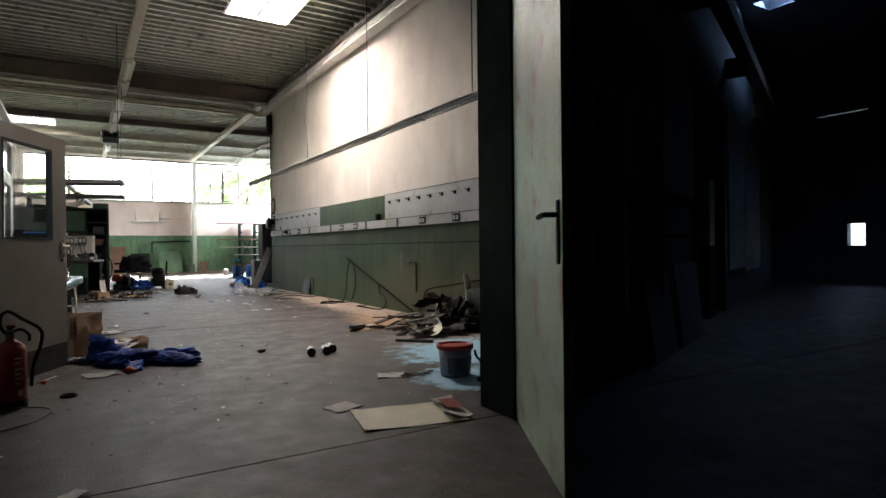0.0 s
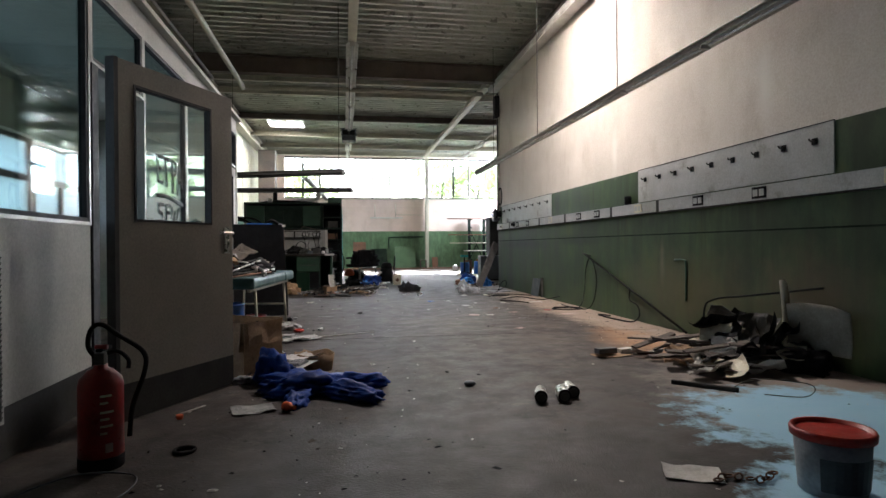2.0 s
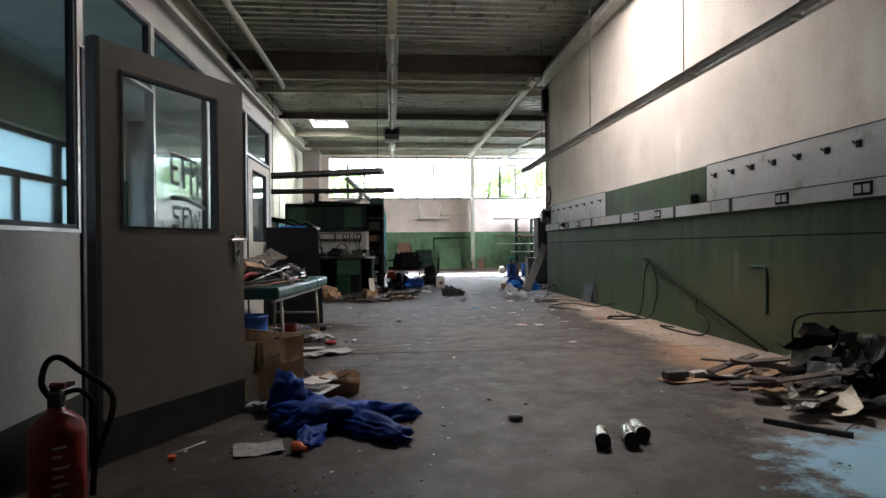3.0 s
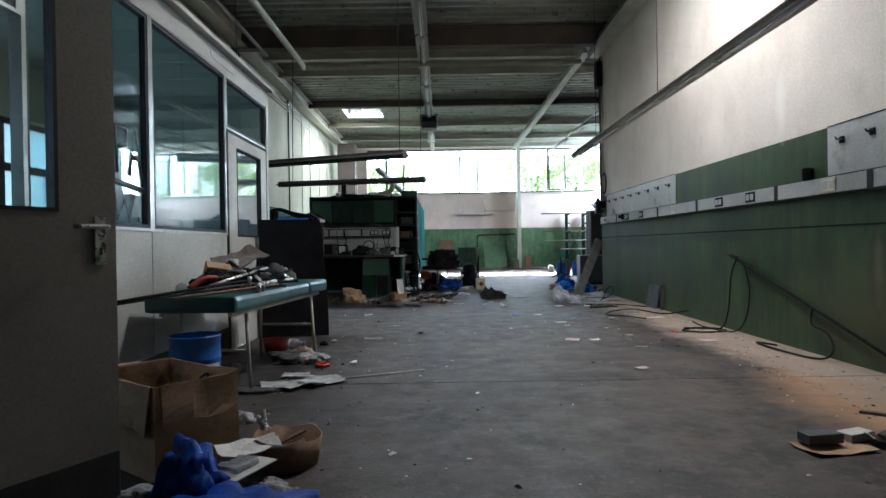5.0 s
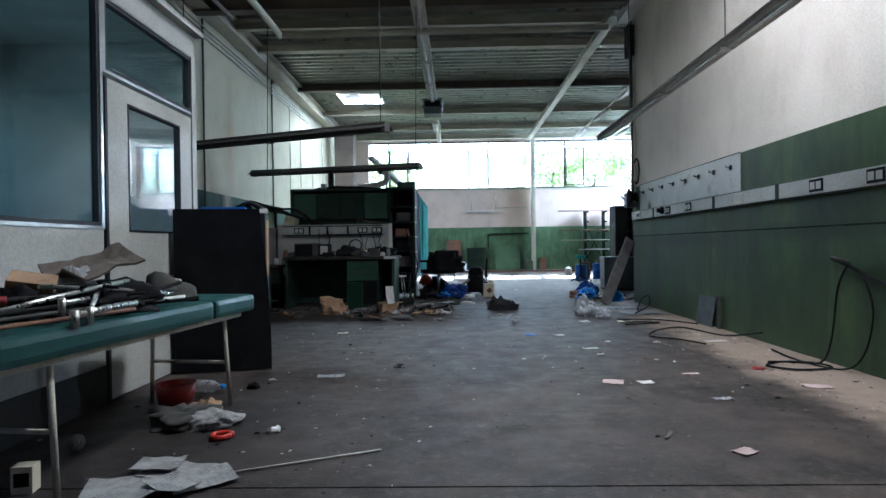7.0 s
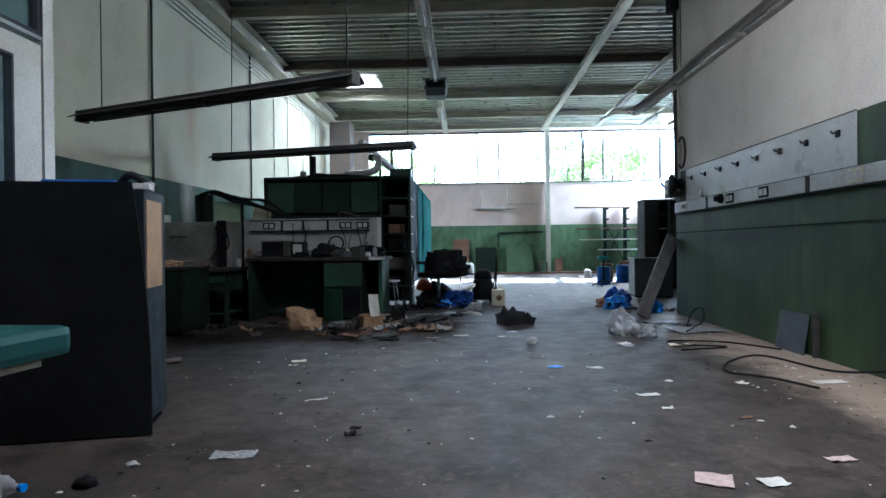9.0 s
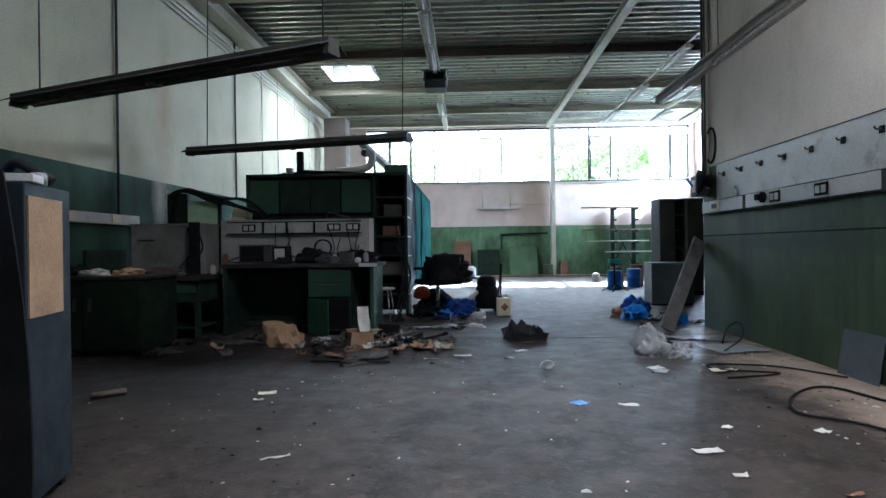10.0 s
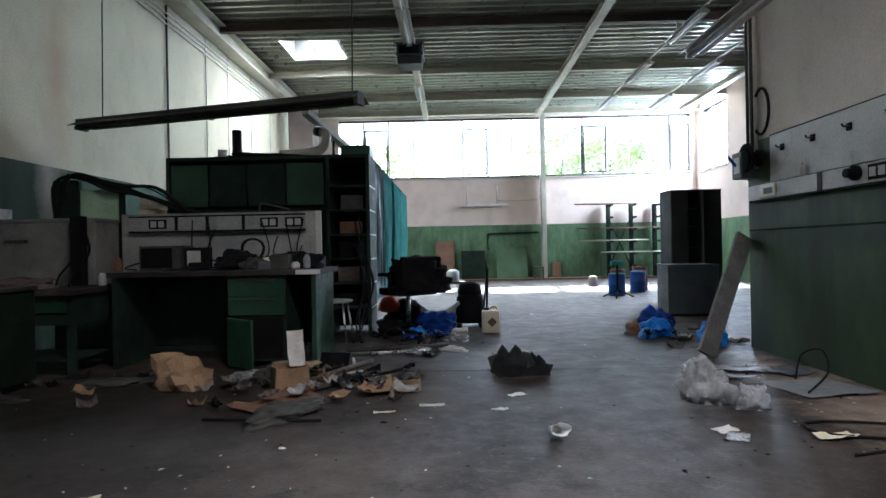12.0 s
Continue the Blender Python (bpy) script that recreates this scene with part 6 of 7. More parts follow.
solo("white_carton", boxed(-0.1, -0.06, 0, 0.1, 0.06, 0.03, bevel=0.003), M_white, pose(0.14, 10.7, 1.252, 0, 0, 20), "flat white carton on the black cabinet", "carton")
solo("hose_piece", tubed(curve_pts([(-0.05, 10.9, 1.274), (0.04, 10.86, 1.35), (0.12, 10.88, 1.31), (0.17, 10.9, 1.274)], 6), 0.022), M_cable, pose(0, 0, 0), "black hose piece on the cabinet", "hose")
solo("clear_jar", turned([(0.03, 0), (0.032, 0.04), (0.026, 0.05)], 14), M_bag, pose(0.17, 10.82, 1.252), "small clear jar on the cabinet", "jar")

# ---- workbenches ----
def drawer_front(p, x0, x1, z0, z1, y):
    d = part("drawer", boxed(x0, y - 0.02, z0, x1, y, z1, bevel=0.003), M_cabgreen, p)
    part("handle", boxed(x0 + 0.06, y - 0.032, z1 - 0.03, x1 - 0.06, y - 0.02, z1 - 0.015), M_lampdark, d)
    return d


wb = thing("workbench", pose(-0.95, 15.12, 0), "green steel workbench with dark worn top and drawers", "workbench")
part("worktop", boxed(0, 0, 0.775, 1.8, 0.78, 0.82, bevel=0.005), M_worktop, wb)
part("top_edge", boxed(1.6, -0.006, 0.778, 1.805, 0.002, 0.817), M_white, wb, "pale chipped edge strip")
part("side_panel", boxed(1.72, 0.03, 0.0, 1.76, 0.74, 0.775), M_cabgreen, wb)
# Left, back and pedestal take a darker green, shade put into their colour.
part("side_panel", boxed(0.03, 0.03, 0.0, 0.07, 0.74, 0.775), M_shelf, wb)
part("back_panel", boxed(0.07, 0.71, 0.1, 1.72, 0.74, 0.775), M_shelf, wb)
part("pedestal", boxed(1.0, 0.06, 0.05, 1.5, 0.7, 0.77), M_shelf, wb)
drawer_front(wb, 1.01, 1.49, 0.6, 0.755, 0.06)
drawer_front(wb, 1.01, 1.49, 0.44, 0.595, 0.06)
pd = part("door", boxed(0, -0.018, 0, 0.36, 0, 0.4, bevel=0.003), M_cabgreen, wb, "green cupboard door hanging ajar")
pd.matrix_basis = pose(1.01, 0.05, 0.02, 0, 0, -38)
# Black plate on the solid pedestal stands in for the cupboard's dark inside.
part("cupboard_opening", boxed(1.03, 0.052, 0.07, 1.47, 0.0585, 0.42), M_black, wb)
part("foot_rail", boxed(0.07, 0.6, 0.05, 1.0, 0.64, 0.1), M_shelf, wb)

bk = thing("socket_board", pose(-1.26, 15.92, 0.5), "white back board with a long row of sockets", "board")
part("board", boxed(0, 0, 0, 1.95, 0.03, 0.86), M_dirtywhite, bk)
part("end_trim", boxed(1.9, -0.02, 0, 1.955, 0.0, 0.86), M_lampgrey, bk)
ch_ = part("socket_channel", boxed(0.1, -0.06, 0.69, 1.8, 0.0, 0.82, bevel=0.004), M_dirtywhite, bk)
part("channel_edge", boxed(0.1, -0.064, 0.675, 1.8, -0.001, 0.689), M_black, bk)
part("channel_edge", boxed(0.1, -0.064, 0.821, 1.8, -0.001, 0.835), M_black, bk)
for x in (0.3, 1.38, 1.62):
    s = part("socket", boxed(x, -0.072, 0.71, x + 0.17, -0.061, 0.8), M_black, bk)
    for dx in (0.02, 0.095):
        part("insert", boxed(x + dx, -0.075, 0.725, x + dx + 0.055, -0.0725, 0.785), M_white, s)
for x in (0.85, 1.2, 0.55):
    part("joint_cover", boxed(x, -0.066, 0.69, x + 0.03, -0.0605, 0.82), M_black, bk)
solo("small_lamp_arm", tubed(curve_pts([(0.1, 15.9, 1.36), (0.15, 15.8, 1.43), (0.3, 15.78, 1.4), (0.42, 15.8, 1.37)], 6), 0.009), M_wood, pose(0, 0, 0), "dull tool lying on the socket channel", "tool")

w2 = thing("side_bench", pose(-2.25, 14.75, 0), "low dark green bench with drawers against the wall", "workbench")
part("worktop", boxed(0, 0, 0.66, 1.24, 0.75, 0.7, bevel=0.005), M_worktop, w2)
# Darker green again: the dimness of this corner is put into the body colour.
part("body", boxed(0.05, 0.08, 0.42, 1.2, 0.7, 0.66), M_shelf, w2)
for a, b in ((0.1, 0.55), (0.72, 1.16)):
    drawer_front(w2, a, b, 0.52, 0.64, 0.08)
for x in (0.06, 1.14):
    for y in (0.1, 0.64):
        part("leg", boxed(x, y, 0, x + 0.05, y + 0.05, 0.42), M_shelf, w2)
part("side_panel", boxed(-0.04, 0.0, 0, 0.0, 0.75, 1.0), M_shelf, w2)
part("shelf", boxed(0.1, 0.15, 0.12, 1.15, 0.65, 0.14), M_shelf, w2)
lc = thing("low_cupboard", pose(-2.28, 13.9, 0), "low dark green steel cupboard against the wall", "cupboard")
part("body", boxed(0, 0.02, 0.05, 1.1, 0.7, 0.72, bevel=0.006), M_darkgreen, lc)
part("top", boxed(-0.005, -0.01, 0.72, 1.12, 0.71, 0.75, bevel=0.004), M_worktop, lc)
part("plinth", boxed(0.03, 0.05, 0, 1.07, 0.67, 0.05), M_black, lc)
for x in (0.01, 0.56):
    dl = part("door", boxed(x, 0.0, 0.07, x + 0.53, 0.018, 0.7, bevel=0.003), M_darkgreen, lc)
    part("handle", boxed(x + (0.45 if x < 0.1 else 0.05), -0.012, 0.42, x + (0.48 if x < 0.1 else 0.08), 0.0, 0.54), M_lampdark, dl)
for k, (x, y, w, d, h, mt, lab) in enumerate(((-1.75, 14.1, 0.3, 0.2, 0.06, M_paper, "crumpled pale paper on the low cupboard"), (-1.45, 14.2, 0.28, 0.16, 0.07, M_card, "torn brown card on the low cupboard"), (-2.05, 14.3, 0.25, 0.25, 0.1, M_black, "dark rag on the low cupboard"))):
    bm = bmesh.new()
    heap(bm, w, d, h, 700 + k, 16, 1.5)
    solo("cupboard_clutter", bm, mt, pose(x, y, 0.751, 0, 0, 30 * k), lab, "clutter", "clutter on the low cupboard")
wc = thing("white_cupboard", pose(-2.2, 15.52, 0.7), "off-white metal cupboard behind the low bench", "cupboard")
part("body", boxed(0, 0, 0, 0.92, 0.38, 0.58, bevel=0.006), M_grimy, wc)
part("lid", boxed(-0.01, -0.015, 0.58, 0.93, 0.385, 0.61, bevel=0.004), M_grimy, wc)
part("handle", boxed(0.1, -0.02, 0.4, 0.3, 0.0, 0.42), M_lampdark, wc)
solo("dark_post", boxed(-0.05, -0.05, 0, 0.05, 0.05, 0.62, bevel=0.01), M_black, pose(-1.38, 15.44, 0.702), "dark upright tool holder on the low bench", "tool holder")
# The lit wall showing in this glass pane is painted as a pale green.
M_litpane = surf("pane_in_lit_wall_green", (0.42, 0.56, 0.4), (0.34, 0.47, 0.33), 3, 0.3, 0.03)
tf = thing("framed_pane", pose(-1.75, 16.05, 1.28), "dark-framed pane behind the cupboard, the lit wall it shows put into its pale green", "panel")
part("sheet", boxed(0, 0, 0.04, 0.4, 0.015, 0.34), M_litpane, tf)
part("side_frame", boxed(-0.26, -0.02, 0, -0.002, 0.03, 0.44), M_shelf, tf)
part("side_frame", boxed(0.402, -0.02, 0, 0.44, 0.03, 0.4), M_shelf, tf)
part("foot", boxed(-0.26, -0.03, -1.28, 0.44, 0.04, 0.0), M_shelf, tf)
for k in range(3):
    solo("yellow_carton", boxed(-0.1, -0.1, 0, 0.1, 0.1, 0.055, bevel=0.003), M_cream, pose(-1.1 + 0.008 * k, 16.2, 1.361 + 0.057 * k, 0, 0, 3 * k - 3), "flat yellowish carton in a stack behind the benches", "carton", "stacked cartons")
solo("carton_stand", boxed(-0.2, -0.16, 0, 0.2, 0.16, 1.36), M_shelf, pose(-1.2, 16.25, 0), "dark stand behind the benches", "stand")
random.seed(33)
for k in range(7):
    j_ = [random.uniform(-0.07, 0.07) for _ in range(6)]
    solo("power_cable", tubed(curve_pts([(-1.9 + 0.1 * random.random(), 15.9, 1.32), (-1.86 + j_[0], 15.93, 1.66 + j_[1]), (-1.7 + j_[2], 15.96, 1.76 + j_[3] * 0.5), (-1.35 + j_[4], 15.95, 1.64 + j_[5] * 0.6), (-1.0 + j_[1], 15.97, 1.56 + j_[2]), (-0.55 + 2 * j_[3], 15.9, 1.37)], 6), random.choice((0.008, 0.012, 0.018)), 6), M_cable, pose(0, 0, 0), "dark cable looped behind the bench", "cable", "cables behind the bench")
for k in range(9):
    x0 = random.uniform(-0.9, 0.6)
    solo("power_cable", tubed(curve_pts([(x0, 15.85, 0.822 + 0.5 * random.random()), (x0 + random.uniform(-0.1, 0.1), 15.75, 0.822 + 0.12), (x0 + random.uniform(-0.3, 0.3), 15.45, 0.822 + 0.03), (x0 + random.uniform(-0.3, 0.3), 15.3, 0.822 + 0.012)], 6), 0.007, 6), M_cable, pose(0, 0, 0), "thin cable trailing over the workbench", "cable", "cables on the bench")
for k in range(2):
    x0 = random.uniform(-1.5, -1.3)
    solo("power_cable", tubed(curve_pts([(x0, 15.45, 1.25), (x0 + 0.08, 15.42, 1.0), (x0 - 0.05, 15.38, 0.8), (x0 + 0.1, 15.1, 0.715)], 6), 0.01, 6), M_cable, pose(0, 0, 0), "dark cable hanging before the cupboard", "cable", "cables on the bench")

BT = 0.822
mon = thing("bench_instrument", pose(-0.62, 15.62, BT), "dark boxy instrument on the workbench", "instrument")
part("case", boxed(-0.24, -0.14, 0, 0.14, 0.14, 0.22, bevel=0.008), M_lampdark, mon)
part("front", boxed(-0.22, -0.148, 0.02, 0.06, -0.14, 0.2), M_black, mon)
part("side_unit", boxed(0.15, -0.1, 0, 0.32, 0.12, 0.2, bevel=0.006), M_black, mon)
part("side_face", boxed(0.18, -0.106, 0.03, 0.3, -0.1, 0.17), M_lampgrey, mon)
for k, (x, y, w, d, h, mt, lab) in enumerate(((0.05, 15.5, 0.5, 0.35, 0.15, M_black, "dark bag and tools heaped on the workbench"), (0.55, 15.5, 0.5, 0.3, 0.14, M_black, "dark cases and tools on the workbench"), (0.25, 15.35, 0.25, 0.2, 0.1, M_lampdark, "crumpled grey cloth on the workbench"), (-1.55, 15.0, 0.5, 0.25, 0.1, M_wood, "wood scraps on the low bench"))):
    bm = bmesh.new()
    heap(bm, w, d, h, 90 + k, 20, 1.4)
    solo("bench_clutter", bm, mt, pose(x, y, BT if x > -1 else 0.702), lab, "clutter", "clutter on the benches")
bm = bmesh.new()
for k in range(3):
    tube(bm, [(0.1 * math.cos(a), 0.012 * k + 0.02 * math.sin(a * 2), 0.11 + 0.1 * math.sin(a)) for a in (2 * math.pi * i / 22 for i in range(23))], 0.01, 6)
solo("cable_coil", bm, M_cable, pose(0.12, 15.62, BT + 0.06), "coil of black cable standing on the bench", "cable")
for k, (x, y, h, r, mt, lab) in enumerate(((-1.12, 15.35, 0.11, 0.035, M_white, "small white pot on the bench"), (-0.95, 15.3, 0.12, 0.035, M_rust, "jar with a dull red label on the bench"), (-1.0, 15.4, 0.09, 0.05, M_cream, "cream jar on the bench"), (0.32, 15.38, 0.1, 0.045, M_cream, "round cream tin on the bench"), (0.7, 15.3, 0.12, 0.03, M_bag, "clear bottle on the bench corner"), (0.62, 15.22, 0.06, 0.04, M_white, "white cup on the bench corner"))):
    solo("bench_jar", turned([(r * 0.9, 0), (r, 0.01), (r, h * 0.75), (r * 0.6, h * 0.9), (r * 0.6, h)], 16), mt, pose(x, y, BT if x > -0.96 else 0.702), lab, "jar", "jars on the benches")
random.seed(5)
for k in range(7):
    x = random.uniform(-0.3, 0.75)
    solo("tool_box", boxed(-0.08, -0.05, 0, 0.08, 0.05, random.uniform(0.05, 0.13), bevel=0.005), (M_black, M_lampdark, M_greyblue, M_lampgrey)[k % 4], pose(x, random.uniform(15.3, 15.7), BT, 0, 0, random.uniform(-40, 40)), "small dark case on the workbench", "case", "cases on the bench")

# ---- shelving, curtain ----
sv = thing("shelving_unit", pose(-1.32, 16.95, 0), "tall dark green metal shelving unit, half empty", "shelf")
part("top", boxed(0, 0, 2.03, 2.34, 0.5, 2.07), M_shelf, sv)
for x in (0.0, 1.84, 2.3):
    part("upright", boxed(x, 0, 0, x + 0.04, 0.5, 2.03), M_shelf, sv)
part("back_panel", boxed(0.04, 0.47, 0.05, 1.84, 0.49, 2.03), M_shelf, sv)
# Bay back is black: the dark between the shelves is put into its colour.
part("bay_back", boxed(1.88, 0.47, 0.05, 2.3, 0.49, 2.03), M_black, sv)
for z in (0.3, 0.58, 0.86, 1.14, 1.42, 1.7):
    part("shelf", boxed(1.88, 0.01, z, 2.3, 0.47, z + 0.025), M_shelf, sv)
    part("shelf_lip", boxed(2.341, 0.02, z, 2.346, 0.48, z + 0.014), M_lampgrey, sv, "pale steel shelf edge")
# The two middle, darker panels stand in for open shelves in shade.
for k in range(4):
    part("door_panel", boxed(0.06 + k * 0.445, -0.004, 1.5, 0.48 + k * 0.445, 0.014, 1.98), M_cabgreen if k in (0, 3) else M_shelf, sv)
part("mid_shelf", boxed(0.04, 0.0, 1.42, 1.84, 0.47, 1.46), M_shelf, sv)
for k, (z, mt) in enumerate(((0.325, M_black), (0.605, M_wood), (0.885, M_black), (1.165, M_rust), (1.445, M_lampdark))):
    solo("shelf_box", boxed(-0.13, -0.12, 0, 0.13, 0.12, 0.14 + 0.03 * (k % 3), bevel=0.006), mt, pose(0.76, 17.2, z, 0, 0, 8 * k - 14), "dusty box on the shelving unit", "box", "boxes on the shelving")
solo("black_roll", turned([(0.05, 0), (0.055, 0.01), (0.055, 0.36), (0.05, 0.37)], 18), M_black, pose(-0.62, 17.3, 2.072), "black foam roll standing on the shelving", "roll")
solo("white_cup", turned([(0.05, 0), (0.055, 0.1)], 14), M_white, pose(-0.72, 17.1, 2.072), "white cup on top of the shelving", "cup")
du = thing("flue_elbow", pose(0.42, 17.25, 2.072), "dull metal flue elbow lying on the shelving", "duct")
part("pipe", tubed(curve_pts([(-0.5, 0.0, 0.06), (-0.2, 0.02, 0.08), (0.0, 0.05, 0.14), (0.04, 0.08, 0.3), (-0.05, 0.12, 0.36)], 6), 0.055, 14), M_lampgrey, du)
part("collar", tubed([(-0.03, 0.1, 0.34), (-0.1, 0.14, 0.36)], 0.058, 14), M_cast, du)
solo("loose_lamp", boxed(-0.6, -0.06, 0, 0.6, 0.06, 0.07, bevel=0.006), M_lampgrey, pose(0.35, 18.3, 2.5, 0, 24, 60), "grey strip light resting askew over the shelving", "lamp")
solo("lamp_stand", tubed([(0.35, 18.3, 2.48), (0.35, 18.3, 0.0)], 0.02, 8), M_shelf, pose(0, 0, 0), "dark post behind the shelving", "post")
solo("top_carton", boxed(-0.17, -0.14, 0, 0.17, 0.14, 0.12, bevel=0.006), M_cabgreen, pose(0.85, 17.2, 2.072), "green metal box on top of the shelving", "box")
bm = bmesh.new()
heap(bm, 1.3, 0.35, 0.07, 99, 20, 1.0)
solo("dust_sheet", bm, M_black, pose(-0.3, 17.2, 2.072), "dusty dark cloth lying on top of the shelving", "cloth")

rail = thing("curtain_rail", pose(0.97, 17.5, 2.1), "thin rail on posts holding the plastic curtain", "rail")
part("rail", tubed([(0, 0, 0), (0, 5.4, 0)], 0.015, 8), M_shelf, rail)
for y in (0.02, 2.7, 5.38):
    part("post", tubed([(0, y, 0), (0, y, -2.1)], 0.015, 8), M_shelf, rail)
for k, (ya, yb, mt, lab) in enumerate(((17.55, 18.4, M_strip, "grey-blue plastic strip curtain"), (18.45, 19.6, M_curtain, "teal welding curtain hanging in folds"), (19.9, 20.9, M_curtain, "teal welding curtain hanging in folds"), (21.3, 22.8, M_curtain, "bright teal welding curtain hanging in folds"))):
    bm = bmesh.new()
    n, L = 40, yb - ya
    cols = []
    for i in range(n + 1):
        y = ya + L * i / n
        x = 0.97 + 0.035 * math.sin(i * 1.15 + k) + 0.012 * math.sin(i * 2.7)
        cols.append([bm.verts.new((x + 0.01 * math.sin(j + i), y, 2.08 - 1.75 * j / 6)) for j in range(7)])
    for a_, b_ in zip(cols, cols[1:]):
        for j in range(6):
            bm.faces.new((a_[j], b_[j], b_[j + 1], a_[j + 1])).smooth = True
    bmesh.ops.solidify(bm, geom=bm.faces[:], thickness=0.003)
    solo("curtain", bm, mt, pose(0, 0, 0), lab, "curtain", "strip curtains")

# ---- chair, stool, vacuum and the rest on the floor ahead ----
oc = thing("office_chair", pose(1.45, 16.85, 0, 0, 0, 215), "black office chair with tilted back on a star base", "chair")
part("seat", boxed(-0.25, -0.24, 0.46, 0.25, 0.24, 0.54, bevel=0.03), M_black, oc)
bkr = part("backrest", boxed(-0.25, 0, 0, 0.25, 0.08, 0.36, bevel=0.035), M_black, oc)
bkr.matrix_basis = pose(0, 0.2, 0.54, -8, 0, 0)
part("post", tubed([(0, 0, 0.12), (0, 0, 0.46)], 0.028, 12), M_chrome, oc)
for k in range(5):
    a = radians(72 * k + 10)
    lg = part("base_leg", tubed([(0.02 * math.cos(a), 0.02 * math.sin(a), 0.13), (0.34 * math.cos(a), 0.34 * math.sin(a), 0.075)], [0.026, 0.018], 8), M_black, oc)
    part("castor", turned([(0.012, 0), (0.028, 0.01), (0.028, 0.045), (0.012, 0.06)], 12, (0.34 * math.cos(a), 0.34 * math.sin(a), 0)), M_black, lg)
for s in (-1, 1):
    part("armrest", tubed(curve_pts([(s * 0.2, 0.1, 0.48), (s * 0.29, 0.1, 0.52), (s * 0.29, 0.08, 0.68), (s * 0.28, -0.16, 0.69)], 4), 0.02, 8), M_black, oc)
bm = bmesh.new()
heap(bm, 0.72, 0.55, 0.36, 101, 24, 1.7)
solo("jacket", bm, M_black, pose(1.6, 16.78, 0.5, 0, 6, 20), "dark jacket thrown over the office chair", "clothes")

so = thing("stool", pose(0.72, 16.45, 0), "small chair with pale round seat and thin steel legs", "stool")
part("seat", turned([(0.15, 0.42), (0.17, 0.425), (0.17, 0.445), (0.15, 0.45)], 24), M_white, so)
for a in (40, 130, 220, 310):
    part("leg", tubed([(0.13 * math.cos(radians(a)), 0.13 * math.sin(radians(a)), 0.42), (0.2 * math.cos(radians(a)), 0.2 * math.sin(radians(a)), 0)], 0.01, 8), M_chrome, so)

va = thing("vacuum_cleaner", pose(2.16, 17.5, 0), "black drum vacuum cleaner with hose and push handle", "vacuum cleaner")
part("drum", turned([(0.17, 0.06), (0.19, 0.08), (0.16, 0.36), (0.14, 0.4)], 24), M_black, va)
part("head", turned([(0.14, 0.4), (0.15, 0.42), (0.13, 0.52), (0.08, 0.55), (0.02, 0.56)], 24), M_black, va)
for a in (45, 135, 225, 315):
    part("wheel", turned([(0.012, 0), (0.035, 0.015), (0.035, 0.045), (0.012, 0.06)], 12, (0.19 * math.cos(radians(a)), 0.19 * math.sin(radians(a)), 0)), M_black, va)
part("push_handle", tubed(curve_pts([(0.17, 0.1, 0.2), (0.22, 0.12, 0.6), (0.22, 0.05, 0.68), (0.22, -0.08, 0.68), (0.2, -0.1, 0.2)], 5), 0.013, 8), M_black, va)
part("hose", tubed(curve_pts([(-0.15, -0.1, 0.3), (-0.3, -0.3, 0.2), (-0.45, -0.4, 0.05), (-0.3, -0.6, 0.035), (-0.05, -0.55, 0.035)], 8), 0.03, 10), M_lampgrey, va)
jc = thing("jerrycan", pose(2.38, 16.95, 0), "yellowed plastic jerrycan with a dark warning diamond", "jerrycan")
part("body", boxed(-0.1, -0.08, 0, 0.1, 0.08, 0.26, bevel=0.025), M_cream, jc)
part("cap", turned([(0.03, 0.26), (0.03, 0.29)], 14, (-0.05, 0, 0)), M_black, jc)
part("grip", tubed(curve_pts([(-0.01, 0, 0.255), (0.01, 0, 0.295), (0.06, 0, 0.295), (0.085, 0, 0.25)], 4), 0.013, 8), M_cream, jc)
bm = bmesh.new()
v = box(bm, -0.04, -0.0825, -0.04, 0.04, -0.0805, 0.04)
bmesh.ops.transform(bm, matrix=pose(0.01, 0, 0.13, 0, 45, 0), verts=v)
part("warning_mark", bm, M_rust, jc)

ty = thing("broken_tray", pose(2.46, 14.75, 0, 0, 0, 14) @ Matrix.Diagonal((0.8, 0.9, 1.05, 1)), "broken black plastic tray with torn corners bent outwards", "tray")
part("base", boxed(-0.24, -0.16, 0, 0.24, 0.16, 0.015), M_traygrey, ty)
for x, y, w, h, rz, lean, tip in ((-0.24, 0.0, 0.3, 0.13, 90, 28, 0.3), (0.24, 0.0, 0.3, 0.15, -90, 30, -0.35), (0.0, -0.16, 0.46, 0.1, 0, 24, 0.0), (0.0, 0.16, 0.46, 0.12, 180, 22, 0.1), (-0.07, -0.06, 0.22, 0.15, 0, 4, 0.2), (-0.07, 0.08, 0.22, 0.19, 0, -4, 0.0), (-0.18, 0.01, 0.14, 0.15, 90, 0, 0.0), (0.04, 0.01, 0.14, 0.15, 90, 0, 0.0)):
    bm = bmesh.new()
    p = [bm.verts.new(c) for c in ((-w / 2, 0, 0), (w / 2, 0, 0), (w / 2 * 1.1, 0, h * 0.8), (w * (0.3 + tip * 0.3), 0, h), (w * tip * 0.4, 0, h * 0.7), (-w * 0.3, 0, h * 1.05), (-w / 2 * 1.1, 0, h * 0.75))]
    bm.faces.new(p)
    bmesh.ops.solidify(bm, geom=bm.faces[:], thickness=0.01)
    f = part("wall", bm, M_traygrey, ty)
    f.matrix_basis = pose(x, y, 0.012, lean, 0, rz)

bm = bmesh.new()
